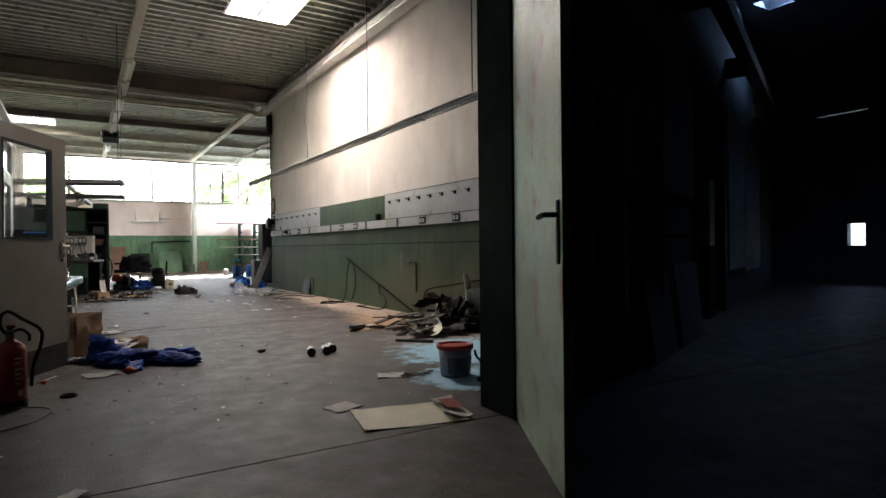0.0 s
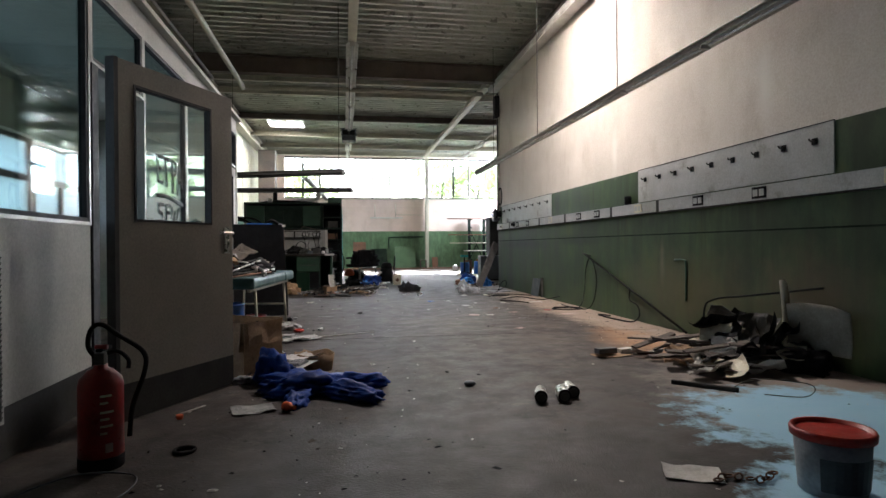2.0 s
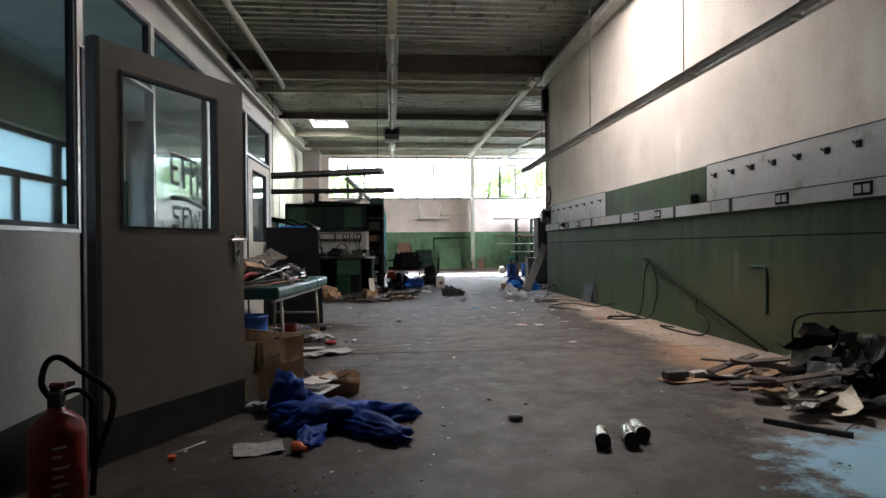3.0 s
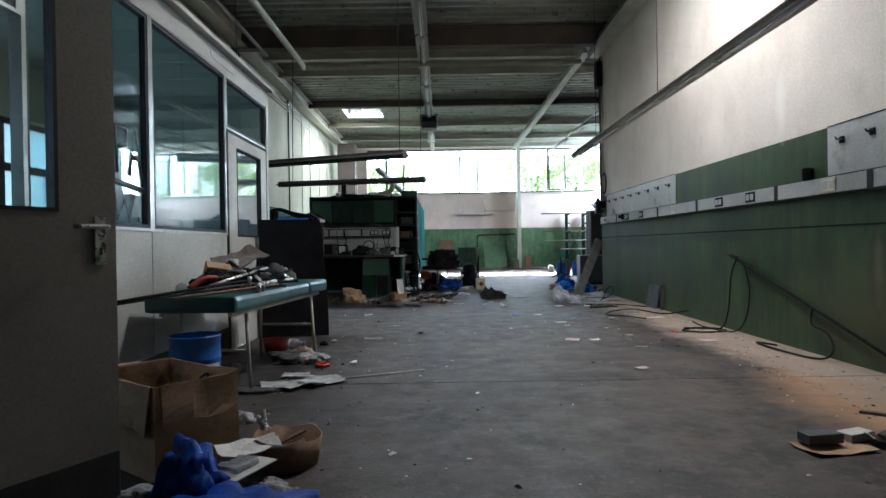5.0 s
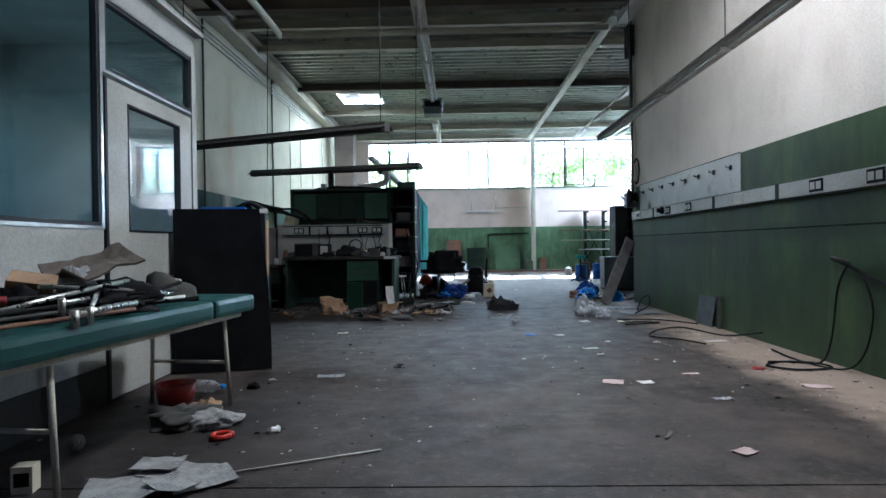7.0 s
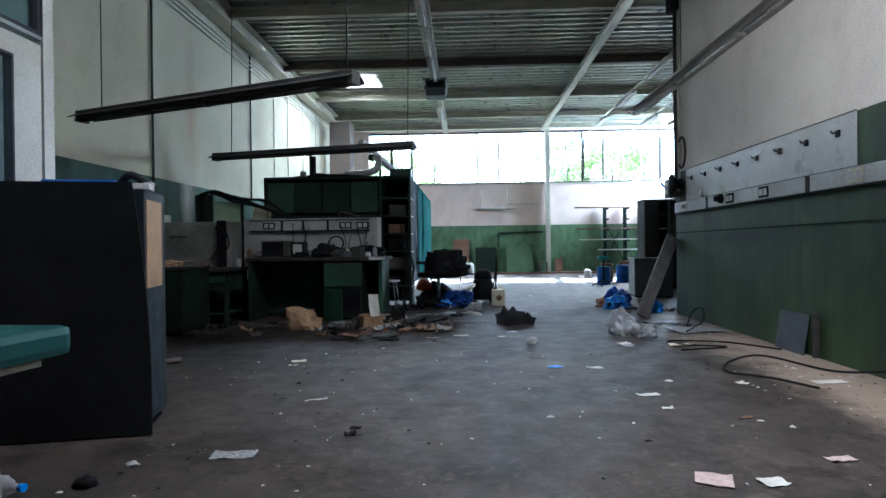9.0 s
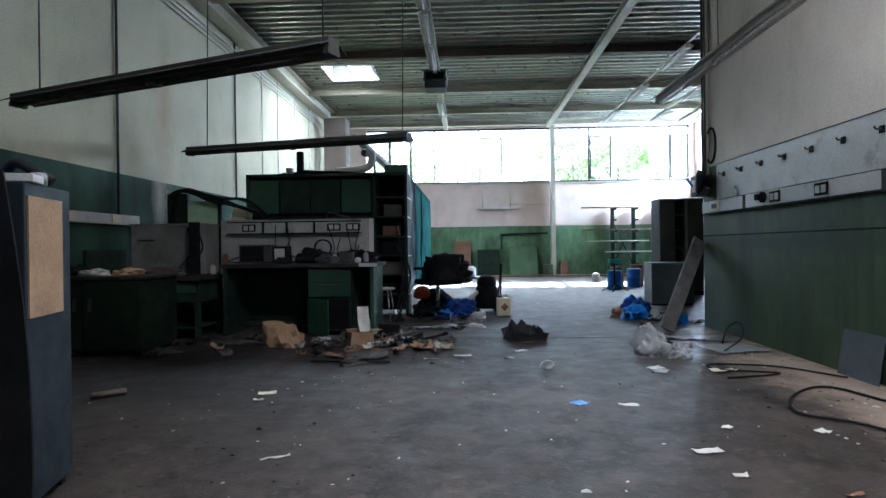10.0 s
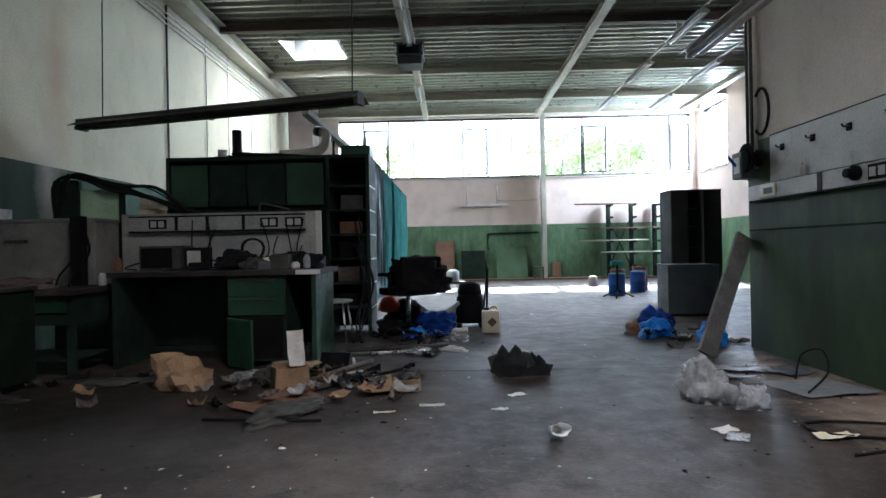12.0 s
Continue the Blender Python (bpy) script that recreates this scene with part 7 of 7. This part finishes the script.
lathe(bm, [(0.13, 0), (0.14, 0.01), (0.125, 0.02), (0.12, 0.06), (0.09, 0.12), (0.04, 0.15), (0.01, 0.155)], 20)
solo("orange_helmet", bm, M_orange, pose(1.2, 17.22, 0.27, 14, -10, 30), "orange safety helmet on the heap of clothes", "helmet")

# papers and rags round the chair
for k, (x, y, w, d, h, mt, lab, nm) in enumerate(((1.75, 17.0, 0.55, 0.4, 0.24, M_cloth, "heap of dark blue overalls behind the chair", "blue_overall"), (1.45, 17.3, 0.6, 0.5, 0.34, M_black, "heap of dark work clothes and bags", "blue_overall"),
                                                  (1.25, 17.0, 0.4, 0.3, 0.2, M_black, "dark rags beside the shelving", "rag"), (1.98, 16.35, 0.3, 0.25, 0.08, M_bag, "crumpled white plastic by the vacuum cleaner", "white_bag"),
                                                  (1.62, 15.75, 0.45, 0.3, 0.04, M_bag, "crumpled plastic film on the floor", "white_bag"), (1.95, 15.85, 0.35, 0.22, 0.03, M_paper, "crumpled papers on the floor", "paper_heap"),
                                                  (3.5, 13.88, 0.3, 0.23, 0.24, M_bag, "crumpled clear plastic bag on the floor", "plastic_bag"), (3.7, 13.72, 0.19, 0.15, 0.13, M_bag, "smaller dirty film bag beside the plastic bag", "plastic_bag"),
                                                  (4.12, 16.55, 0.34, 0.3, 0.18, M_bluebag, "crumpled bright blue plastic bags", "blue_bag"), (3.98, 16.4, 0.2, 0.17, 0.1, M_bluebag, "small bright blue plastic bag", "blue_bag"),
                                                  (4.2, 16.8, 0.5, 0.4, 0.26, M_cloth, "dark blue cloth heap by the cabinet", "blue_overall"), (4.0, 16.75, 0.35, 0.3, 0.12, M_rust, "brown rags beside the blue bags", "rag"), (4.45, 15.95, 0.28, 0.28, 0.2, M_bluebag, "rounded bright blue plastic bag", "blue_bag"),
                                                  (0.62, 14.65, 0.4, 0.3, 0.1, M_lampdark, "dark rags by the workbench", "rag"), (-1.4, 14.2, 0.9, 0.3, 0.04, M_lampdark, "scattered rubbish under the low bench", "dirt_clump"), (-0.6, 14.6, 0.5, 0.25, 0.04, M_lampdark, "scattered dark rubbish before the bench", "dirt_clump"),
                                                  (0.35, 14.75, 0.3, 0.2, 0.05, M_bag, "crumpled film by the workbench", "white_bag"), (0.95, 13.75, 0.6, 0.35, 0.05, M_lampdark, "dark cable tangle on the floor", "cable_tangle"))):
    bm = bmesh.new()
    heap(bm, w, d, h, 110 + k, 24, 1.4 if nm in ("plastic_bag", "white_bag") else 1.1)
    solo(nm, bm, mt, pose(x, y, 0, 0, 0, 25 * k), lab, "rubbish" if "heap" in nm or "clump" in nm or "rag" in nm else "bag", "rubbish on the floor")

bm = bmesh.new()
heap(bm, 0.42, 0.32, 0.25, 77, 14, 1.3)
for f in bm.faces:
    f.smooth = False
solo("crushed_carton", bm, M_card, pose(-0.02, 14.45, 0, 0, 0, 15), "crushed brown cardboard box before the workbench", "carton")
open_carton(pose(0.78, 14.45, 0, 0, 0, 25), 0.24, 0.19, 0.15, M_card, "small torn open cardboard box by the bench")
bm = bmesh.new()
sheet(bm, 0.12, 0.26, 131, 0.02, 6, 0.004)
solo("white_card", bm, M_paper, pose(0.8, 14.52, 0.26, 72, 0, 30), "white card standing in the torn box", "card")
solo("orange_wrapper", boxed(-0.06, -0.03, 0, 0.06, 0.03, 0.03, bevel=0.008), M_orange, pose(0.92, 14.3, 0.0, 0, 0, 30), "small orange wrapper by the torn box", "wrapper")
litter_sheet("cardboard_sheet", 1.42, 14.38, 8, 0.2, 0.5, 133, M_card, "flattened brown cardboard on the floor", "cardboard", 0.02, 0.01)
litter_sheet("cardboard_sheet", 1.62, 14.4, 4, 0.2, 0.46, 134, M_card, "flattened brown cardboard with a fold", "cardboard", 0.02, 0.004)
litter_sheet("cardboard_sheet", 0.85, 13.95, 60, 0.5, 0.4, 135, M_rust, "dark flattened cardboard on the floor", "cardboard", 0.05)
solo("scrap_board", boxed(-0.12, -0.01, 0, 0.12, 0.01, 0.17), M_black, pose(1.0, 14.85, 0.0, -25, 0, -12), "small black panel leaning in the rubbish", "panel")
for k, (a, b, r, mt) in enumerate((((0.95, 15.75, 0.03), (1.9, 15.95, 0.03), 0.02, M_lampdark), ((0.9, 15.6, 0.02), (1.7, 15.7, 0.02), 0.016, M_chrome), ((0.9, 14.5, 0.03), (1.3, 14.95, 0.08), 0.02, M_wood), ((1.0, 14.3, 0.02), (1.35, 14.7, 0.02), 0.016, M_lampdark), ((0.5, 13.6, 0.012), (1.2, 13.55, 0.012), 0.009, M_cable), ((-0.66, 12.38, 0.022), (-0.5, 12.52, 0.022), 0.022, M_wood))):
    solo("metal_tube", tubed([a, b], r, 8), mt, pose(0, 0, 0), "tube lying on the floor among rubbish", "tube", "tubes on the floor")

random.seed(44)
for k in range(46):
    if k < 30:
        x, y = random.gauss(1.1, 0.33), random.gauss(14.35, 0.28)
    else:
        x, y = random.uniform(-1.9, 0.4), random.uniform(13.9, 14.9)
    bm = bmesh.new()
    sheet(bm, random.uniform(0.06, 0.22), random.uniform(0.05, 0.14), 400 + k, 0.05, 5, 0.003)
    solo("rubbish_scrap", bm, (M_card, M_lampdark, M_wood, M_black, M_wood, M_news)[k % 6], pose(x, y, 0.002 + 0.05 * random.random() * (k < 30), random.uniform(-14, 14), random.uniform(-14, 14), random.uniform(0, 180)), "scrap of card and plastic before the workbench", "scrap", "scraps before the bench")
for k in range(12):
    a = random.uniform(0, 3.14)
    x, y, L = random.gauss(1.1, 0.3), random.gauss(14.45, 0.3), random.uniform(0.1, 0.3)
    solo("metal_tube", tubed([(x, y, 0.012), (x + L * math.cos(a), y + L * math.sin(a), 0.02 + 0.05 * random.random())], random.uniform(0.006, 0.014), 6), (M_black, M_lampgrey, M_wood)[k % 3], pose(0, 0, 0), "short tube among the rubbish", "tube", "tubes on the floor")

# small clutter round the chair and by the blue bags
for k in range(34):
    if k < 22:
        x, y = random.gauss(1.55, 0.25), random.gauss(16.55, 0.35)
    else:
        x, y = random.gauss(4.35, 0.22), random.gauss(16.35, 0.18)
    bm = bmesh.new()
    sheet(bm, random.uniform(0.08, 0.24), random.uniform(0.06, 0.16), 500 + k, 0.05, 5, 0.004)
    solo("rubbish_scrap", bm, (M_black, M_cloth, M_lampdark, M_wood, M_bluebag if k % 2 else M_paper)[k % 5], pose(x, y, 0.002 + 0.1 * random.random() * (k % 2), random.uniform(-12, 12), random.uniform(-12, 12), random.uniform(0, 180)), "scrap of cloth and plastic on the floor", "scrap", "scraps round the chair")
for k in range(5):
    x0 = 1.0 + 0.1 * random.random()
    solo("power_cable", tubed(curve_pts([(x0 - 0.2, 16.9, 1.4 - 0.1 * k), (x0 - 0.12, 16.8, 1.0), (x0 - 0.02 + random.uniform(-0.06, 0.06), 16.75, 0.6), (x0 - 0.1, 16.6, 0.2), (x0 + random.uniform(-0.2, 0.1), 16.3, 0.012)], 6), 0.009, 6), M_cable, pose(0, 0, 0), "dark cable hanging beside the shelving", "cable", "cables by the shelving")

# sheets by the right wall
for k, (x, y, rot, w, d, mt) in enumerate(((4.35, 14.15, 10, 0.5, 0.45, M_panelgrey), (4.15, 14.75, -10, 0.4, 0.2, M_panelgrey), (4.45, 14.65, 30, 0.3, 0.25, M_greyblue), (3.83, 13.16, 10, 0.2, 0.08, M_cream), (3.9, 14.55, 50, 0.1, 0.45, M_panelgrey))):
    litter_sheet("flat_sheet", x, y, rot, w, d, 140 + k, mt, "flat grey sheet lying by the wall", "sheet", 0.02, 0.003 * k, "sheets by the wall")
for k, (x, y, rot, w, d, mt, lab) in enumerate(((2.56, 12.25, 40, 0.11, 0.08, M_bluebag, "small blue packet on the floor"), (2.85, 12.21, 0, 0.12, 0.05, M_paper, "white paper slip on the floor"),
                                                (3.0, 11.39, 10, 0.14, 0.06, M_paper, "white paper slip on the floor"), (2.85, 10.06, 70, 0.13, 0.14, M_pinkpaper, "pinkish paper slip on the floor"), (3.08, 8.67, 30, 0.1, 0.08, M_pinkpaper, "pale paper piece on the floor"), (3.48, 10.29, 10, 0.12, 0.06, M_pinkpaper, "pinkish paper slip on the floor"),
                                                (4.14, 9.88, -10, 0.17, 0.1, M_pinkpaper, "faded pink wrapper on the floor"), (3.07, 10.04, 15, 0.1, 0.08, M_paper, "white paper slip on the floor"), (4.3, 11.72, 5, 0.22, 0.08, M_paper, "pale card strip by the wall"), (0.82, 10.33, 5, 0.2, 0.1, M_bag, "flat grey plastic on the floor"),
                                                (2.37, 14.1, 30, 0.12, 0.06, M_paper, "white paper slip on the floor"), (0.95, 11.29, 30, 0.14, 0.02, M_paper, "narrow paper strip on the floor"), (4.05, 10.45, 20, 0.09, 0.06, M_red, "small red packet by the wall"), (3.37, 13.19, 60, 0.14, 0.1, M_bag, "scrap of plastic film on the floor"),
                                                (2.23, 13.76, 10, 0.1, 0.04, M_paper, "white paper slip on the floor"), (1.82, 13.87, 5, 0.16, 0.05, M_paper, "pale card strip on the floor"), (1.54, 13.73, 10, 0.13, 0.04, M_cream, "pale splinter on the floor"), (0.49, 12.34, 0, 0.07, 0.04, M_paper, "white paper slip on the floor"),
                                                (3.36, 13.31, 20, 0.12, 0.08, M_paper, "pale paper slip on the floor"), (3.71, 11.69, 30, 0.07, 0.06, M_paper, "pale plaster chip on the floor"), (3.02, 11.09, 0, 0.06, 0.04, M_paper, "pale plaster chip on the floor"), (3.25, 11.76, 50, 0.05, 0.05, M_paper, "pale plaster chip on the floor"), (1.29, 10.63, 10, 0.06, 0.05, M_black, "small dark lump on the floor"), (0.49, 12.52, 15, 0.12, 0.08, M_cream, "cream card scrap on the floor"), (3.37, 10.9, 15, 0.09, 0.025, M_rust, "rusty strip on the floor"), (3.4, 9.59, 15, 0.12, 0.05, M_bag, "scrap of film on the floor"), (2.82, 8.91, 60, 0.12, 0.02, M_wood, "thin splinter on the floor"), (1.3, 10.73, 0, 0.06, 0.04, M_black, "small dark lump on the floor"))):
    litter_sheet("paper_slip", x, y, rot, w, d, 150 + k, mt, lab, "litter", 0.009, 0, "paper slips")
bm = bmesh.new()
lathe(bm, [(0.03, 0), (0.034, 0.004), (0.047, 0.12), (0.05, 0.124), (0.045, 0.122), (0.031, 0.012)], 24)
for v in bm.verts:
    v.co += Vector((noise.noise(v.co * 30), noise.noise(v.co * 30 + Vector((5, 0, 0))), 0.4 * noise.noise(v.co * 26))) * 0.014
    v.co.x *= 0.62
solo("plastic_cup", bm, M_tube, pose(2.47, 13.27, 0.03, 74, 0, 8) @ pose(0, 0, 0, 0, 0, 90), "crushed white plastic cup lying on the floor", "cup")
solo("grey_clump", turned([(0.02, 0), (0.045, 0.015), (0.03, 0.03), (0.01, 0.035)], 10), M_greyblue, pose(1.92, 6.03, 0), "small dark lump on the floor", "lump")

# ---- cabinets and drums in the wide hall ----
gc = thing("grey_cabinet", pose(4.85, 18.2, 0, 0, 0, -6) @ Matrix.Diagonal((0.84, 1, 1, 1)), "low grey-blue steel cabinet with open top", "cabinet")
part("body", boxed(0, 0, 0.03, 0.78, 0.62, 0.67, bevel=0.008), M_greyblue, gc)
part("top", boxed(-0.008, -0.008, 0.67, 0.788, 0.628, 0.69, bevel=0.004), M_greyblue, gc)
part("plinth", boxed(0.02, 0.02, 0, 0.76, 0.6, 0.03), M_black, gc)
lk = thing("steel_locker", pose(5.6, 20.1, 0) @ Matrix.Diagonal((0.76, 1, 1, 1)), "dark grey steel locker with its middle door open", "locker")
part("carcass", boxed(0, 0.48, 0.08, 1.1, 0.5, 1.85), M_plinth, lk)
for x in (0, 0.36, 0.62, 1.08):
    part("side", boxed(x, 0, 0.08, x + 0.02, 0.48, 1.85), M_plinth, lk)
part("top", boxed(-0.005, -0.005, 1.85, 1.105, 0.505, 1.87), M_plinth, lk)
part("base", boxed(0, 0, 0, 1.1, 0.5, 0.08), M_black, lk)
for z in (0.5, 0.9, 1.25, 1.55):
    part("shelf", boxed(0.38, 0.02, z, 0.62, 0.48, z + 0.02), M_greyblue, lk)
part("door", boxed(0.01, -0.02, 0.09, 0.36, 0.0, 1.84), M_plinth, lk)
part("door", boxed(0.64, -0.02, 0.09, 1.09, 0.0, 1.84), M_plinth, lk)
od = part("door", boxed(0, -0.01, 0.09, 0.26, 0.01, 1.84), M_plinth, lk)
od.matrix_basis = pose(0.62, -0.02, 0, 0, 0, -100)
for k, (x, y, mt, h) in enumerate(((5.1, 21.6, M_blue, 0.42), (5.75, 22.4, M_blue, 0.42), (5.45, 22.8, M_rust, 0.45), (5.95, 22.9, M_rust, 0.5))):
    d_ = thing("small_drum", pose(x, y, 0), "small blue metal drum on the floor" if mt is M_blue else "small rusty red drum on the floor", "drum", "drums in the wide hall")
    part("shell", turned([(0.15, 0), (0.155, 0.01), (0.155, h * 0.5), (0.16, h * 0.52), (0.155, h * 0.54), (0.155, h - 0.01), (0.16, h)], 24), mt, d_)
    part("lid", turned([(0.15, h), (0.15, h + 0.01), (0.03, h + 0.012)], 24), M_curtain if k == 0 else mt, d_)
tp = thing("tripod_stand", pose(5.0, 21.2, 0), "small dark tripod stand with a teal head", "stand")
part("post", tubed([(0, 0, 0.1), (0, 0, 0.6)], 0.02, 8), M_black, tp)
part("head", boxed(-0.12, -0.06, 0.6, 0.12, 0.06, 0.68, bevel=0.01), M_curtain, tp)
for a in (10, 130, 250):
    part("leg", tubed([(0, 0, 0.14), (0.32 * math.cos(radians(a)), 0.32 * math.sin(radians(a)), 0.0)], 0.012, 8), M_black, tp)
solo("white_canister", turned([(0.09, 0), (0.1, 0.01), (0.1, 0.2), (0.08, 0.23), (0.04, 0.25)], 20), M_white, pose(5.3, 24.4, 0), "white plastic canister standing in the sunlight", "canister")
ws = thing("canister_stand", pose(1.95, 23.2, 0), "low trolley with a white canister on top", "trolley")
part("deck", boxed(-0.25, -0.2, 0.2, 0.25, 0.2, 0.24), M_lampdark, ws)
for x in (-0.22, 0.22):
    for y in (-0.17, 0.17):
        part("leg", tubed([(x, y, 0), (x, y, 0.2)], 0.015, 8), M_lampdark, ws)
part("canister", turned([(0.13, 0.24), (0.14, 0.25), (0.14, 0.45), (0.08, 0.5)], 20), M_white, ws)

rk = thing("cantilever_rack", pose(6.56, 27.35, 0), "steel cantilever rack with arms and loose bars", "rack")
for x in (0.0, 0.67, 1.36):
    up = part("upright", boxed(x - 0.05, 0.3, 0.02, x + 0.05, 0.42, 2.2), M_shelf, rk)
    part("foot", boxed(x - 0.06, -0.15, 0.0, x + 0.06, 0.42, 0.02), M_shelf, up)
    for z in (0.35, 0.7, 1.05, 1.4, 1.75, 2.1):
        part("arm", boxed(x - 0.03, -0.12, z, x + 0.03, 0.3, z + 0.05), M_shelf, up)
for s in (0, 1):
    part("brace", tubed([(0.0, 0.38, 0.3 + 1.5 * s), (0.67, 0.38, 1.8 - 1.5 * s)], 0.015, 8), M_shelf, rk)
for k, (x0, x1, y, z, mt) in enumerate(((-0.9, 1.6, 0.0, 1.46, M_rust), (-0.5, 1.7, 0.05, 2.16, M_lampgrey), (-0.8, 1.2, 0.1, 1.1, M_steel), (-0.2, 1.7, 0.0, 0.76, M_lampgrey), (-0.95, 0.9, -0.02, 2.16, M_rust), (-0.6, 1.6, 0.12, 1.46, M_chrome))):
    solo("steel_bar", tubed([(6.45 + x0, 27.35 + y, z + 0.012), (6.45 + x1, 27.35 + y, z + 0.012)], 0.02, 8), mt, pose(0, 0, 0), "long metal bar lying on the rack arms", "bar", "bars on the rack")

# things along the far wall
def leaning(name, x0, x1, h, mat, label, cat, foot=0.25):
    tilt = math.degrees(math.asin(foot / h))
    return solo(name, boxed(0, -0.012, 0, x1 - x0, 0.012, h), mat, pose(x0, YF - 0.03 - foot, 0.004, -tilt, 0, 0), label, cat, "boards at the far wall")


leaning("leaning_board", 1.45, 2.0, 1.2, M_rust, "rusty brown board leaning on the far wall", "board")
leaning("leaning_board", 3.25, 4.15, 1.0, M_boardgreen, "green painted board leaning on the far wall", "board")
leaning("leaning_board", 2.2, 2.9, 0.9, M_darkgreen, "dark board leaning on the far wall", "board", 0.2)
solo("wall_pipe", tubed(curve_pts([(3.0, YF - 0.05, 0.9), (3.0, YF - 0.05, 1.3), (3.15, YF - 0.05, 1.38), (4.5, YF - 0.05, 1.4)], 5), 0.025, 8), M_shelf, pose(0, 0, 0), "green painted pipe along the far wall", "pipe")
fr = thing("wall_bracket", pose(2.3, YF - 0.06, 2.2), "thin pipe frame and strip lamp on the far wall", "bracket")
part("lamp", boxed(-0.1, -0.05, 0, 1.3, 0.04, 0.06, bevel=0.006), M_lampgrey, fr)
for x in (0.1, 1.0):
    part("drop", tubed([(x, 0, 0.06), (x, 0, 0.6)], 0.015, 8), M_steel, fr)
part("feed", tubed([(1.0, 0, 0.16), (2.2, 0, 0.16)], 0.012, 8), M_steel, fr)
bx = thing("small_stool", pose(4.45, 27.4, 0), "small pale wooden stool by the column", "stool")
part("seat", boxed(-0.14, -0.12, 0.36, 0.14, 0.12, 0.39), M_wood, bx)
for x in (-0.12, 0.12):
    for y in (-0.1, 0.1):
        part("leg", boxed(x - 0.015, y - 0.015, 0, x + 0.015, y + 0.015, 0.36), M_wood, bx)
leaning("leaning_board", 4.9, 5.15, 0.5, M_rust, "small rusty board by the column", "board", 0.1)
bm = bmesh.new()
box(bm, XL, YF - 0.5, 0.0, XH, YF - 0.003, 0.05)
structure("trim_kerb", bm, M_rust, "low dirty kerb along the far wall", "kerb")
dk = thing("duct", pose(-1.75, 25.0, 0), "dark tall cabinet-like flue by the wall", "duct")
part("shaft", boxed(-0.3, -0.3, 0, 0.3, 0.3, 4.6), M_girder, dk)

# ---- outside: trees beyond the windows ----
def tree(x, y, h, seed):
    random.seed(seed)
    t = thing("tree", pose(x, y, -0.12), "leafy green tree outside the windows", "tree", "trees outside")
    bm = bmesh.new()
    tube(bm, curve_pts([(0, 0, 0), (0.1, 0.05, h * 0.25), (-0.05, 0.1, h * 0.5), (0.1, 0, h * 0.8)], 4), [0.12 * (1 - 0.06 * i) for i in range(13)], 8)
    for k in range(9):
        z = h * random.uniform(0.3, 0.75)
        a = random.uniform(0, 6.28)
        r = random.uniform(1.0, 2.0)
        tube(bm, [(0, 0, z), (r * 0.5 * math.cos(a), r * 0.5 * math.sin(a), z + 0.5), (r * math.cos(a), r * math.sin(a), z + 0.9)], [0.035, 0.022, 0.01], 6)
    part("trunk", bm, M_bark, t)
    verts, faces = [], []
    for k in range(95):
        a, u = random.uniform(0, 6.28), random.random() ** 0.5
        zz = h * random.uniform(0.3, 1.0)
        R = 2.4 * (1 - abs(zz / h - 0.6) * 1.3) + 0.2
        c = Vector((u * R * math.cos(a), u * R * math.sin(a), zz))
        for i in range(46):
            o = c + Vector((random.gauss(0, 0.28), random.gauss(0, 0.28), random.gauss(0, 0.22)))
            d1 = Vector((random.uniform(-1, 1), random.uniform(-1, 1), random.uniform(-1, 1))).normalized() * 0.11
            d2 = d1.orthogonal().normalized() * 0.055
            n0 = len(verts)
            verts += [o - d1, o + d2, o + d1, o - d2]
            faces.append((n0, n0 + 1, n0 + 2, n0 + 3))
    me = bpy.data.meshes.new("crown")
    me.from_pydata([tuple(v) for v in verts], [], faces)
    me.materials.append(M_leaf)
    cr = new("crown", me)
    cr.parent = t
    return t


for k, (x, y, h) in enumerate(((-1.3, 36, 5.6), (6.9, 37, 6.3), (9.2, 37.5, 6.0), (14.0, 36.0, 5.6))):
    tree(x, y, h, 200 + k)

# ---- fine litter: chips, crumbs and screws ----
random.seed(21)
for nm, mt, n, lab in (("litter", M_paper, 480, "small pale paper and plaster crumbs on the floor"), ("litter", M_black, 800, "small dark crumbs and screws on the floor"), ("litter", M_wood, 300, "small brown splinters on the floor")):
    bm = bmesh.new()
    for k in range(n):
        if k % 3 == 0:
            x, y = random.gauss(4.2, 0.35), random.uniform(6.5, 15.0)
        elif k % 3 == 1:
            x, y = random.gauss(0.6, 0.6), random.uniform(3.6, 15.0)
        else:
            x, y = random.uniform(0.2, 4.4), random.uniform(3.4, 20.0)
        if not (-0.4 < x < 4.66) and y < 11:
            continue
        if x > 4.66:
            continue
        s = random.uniform(0.004, 0.012) * (2.0 if random.random() < 0.12 else 1)
        m = pose(x, y, 0.001, 0, 0, random.uniform(0, 180))
        vs = [bm.verts.new(m @ Vector(c)) for c in ((-s, -s * 0.5, 0), (s, -s * random.uniform(0.3, 0.8), 0), (s * random.uniform(0.3, 1), s * 0.6, 0), (-s * 0.8, s * 0.4, 0), (0, 0, s * random.uniform(0.2, 0.6)))]
        for a_, b_ in ((0, 1), (1, 2), (2, 3), (3, 0)):
            bm.faces.new((vs[a_], vs[b_], vs[4]))
    solo(nm, bm, mt, pose(0, 0, 0), lab, "litter", kind="stuff")
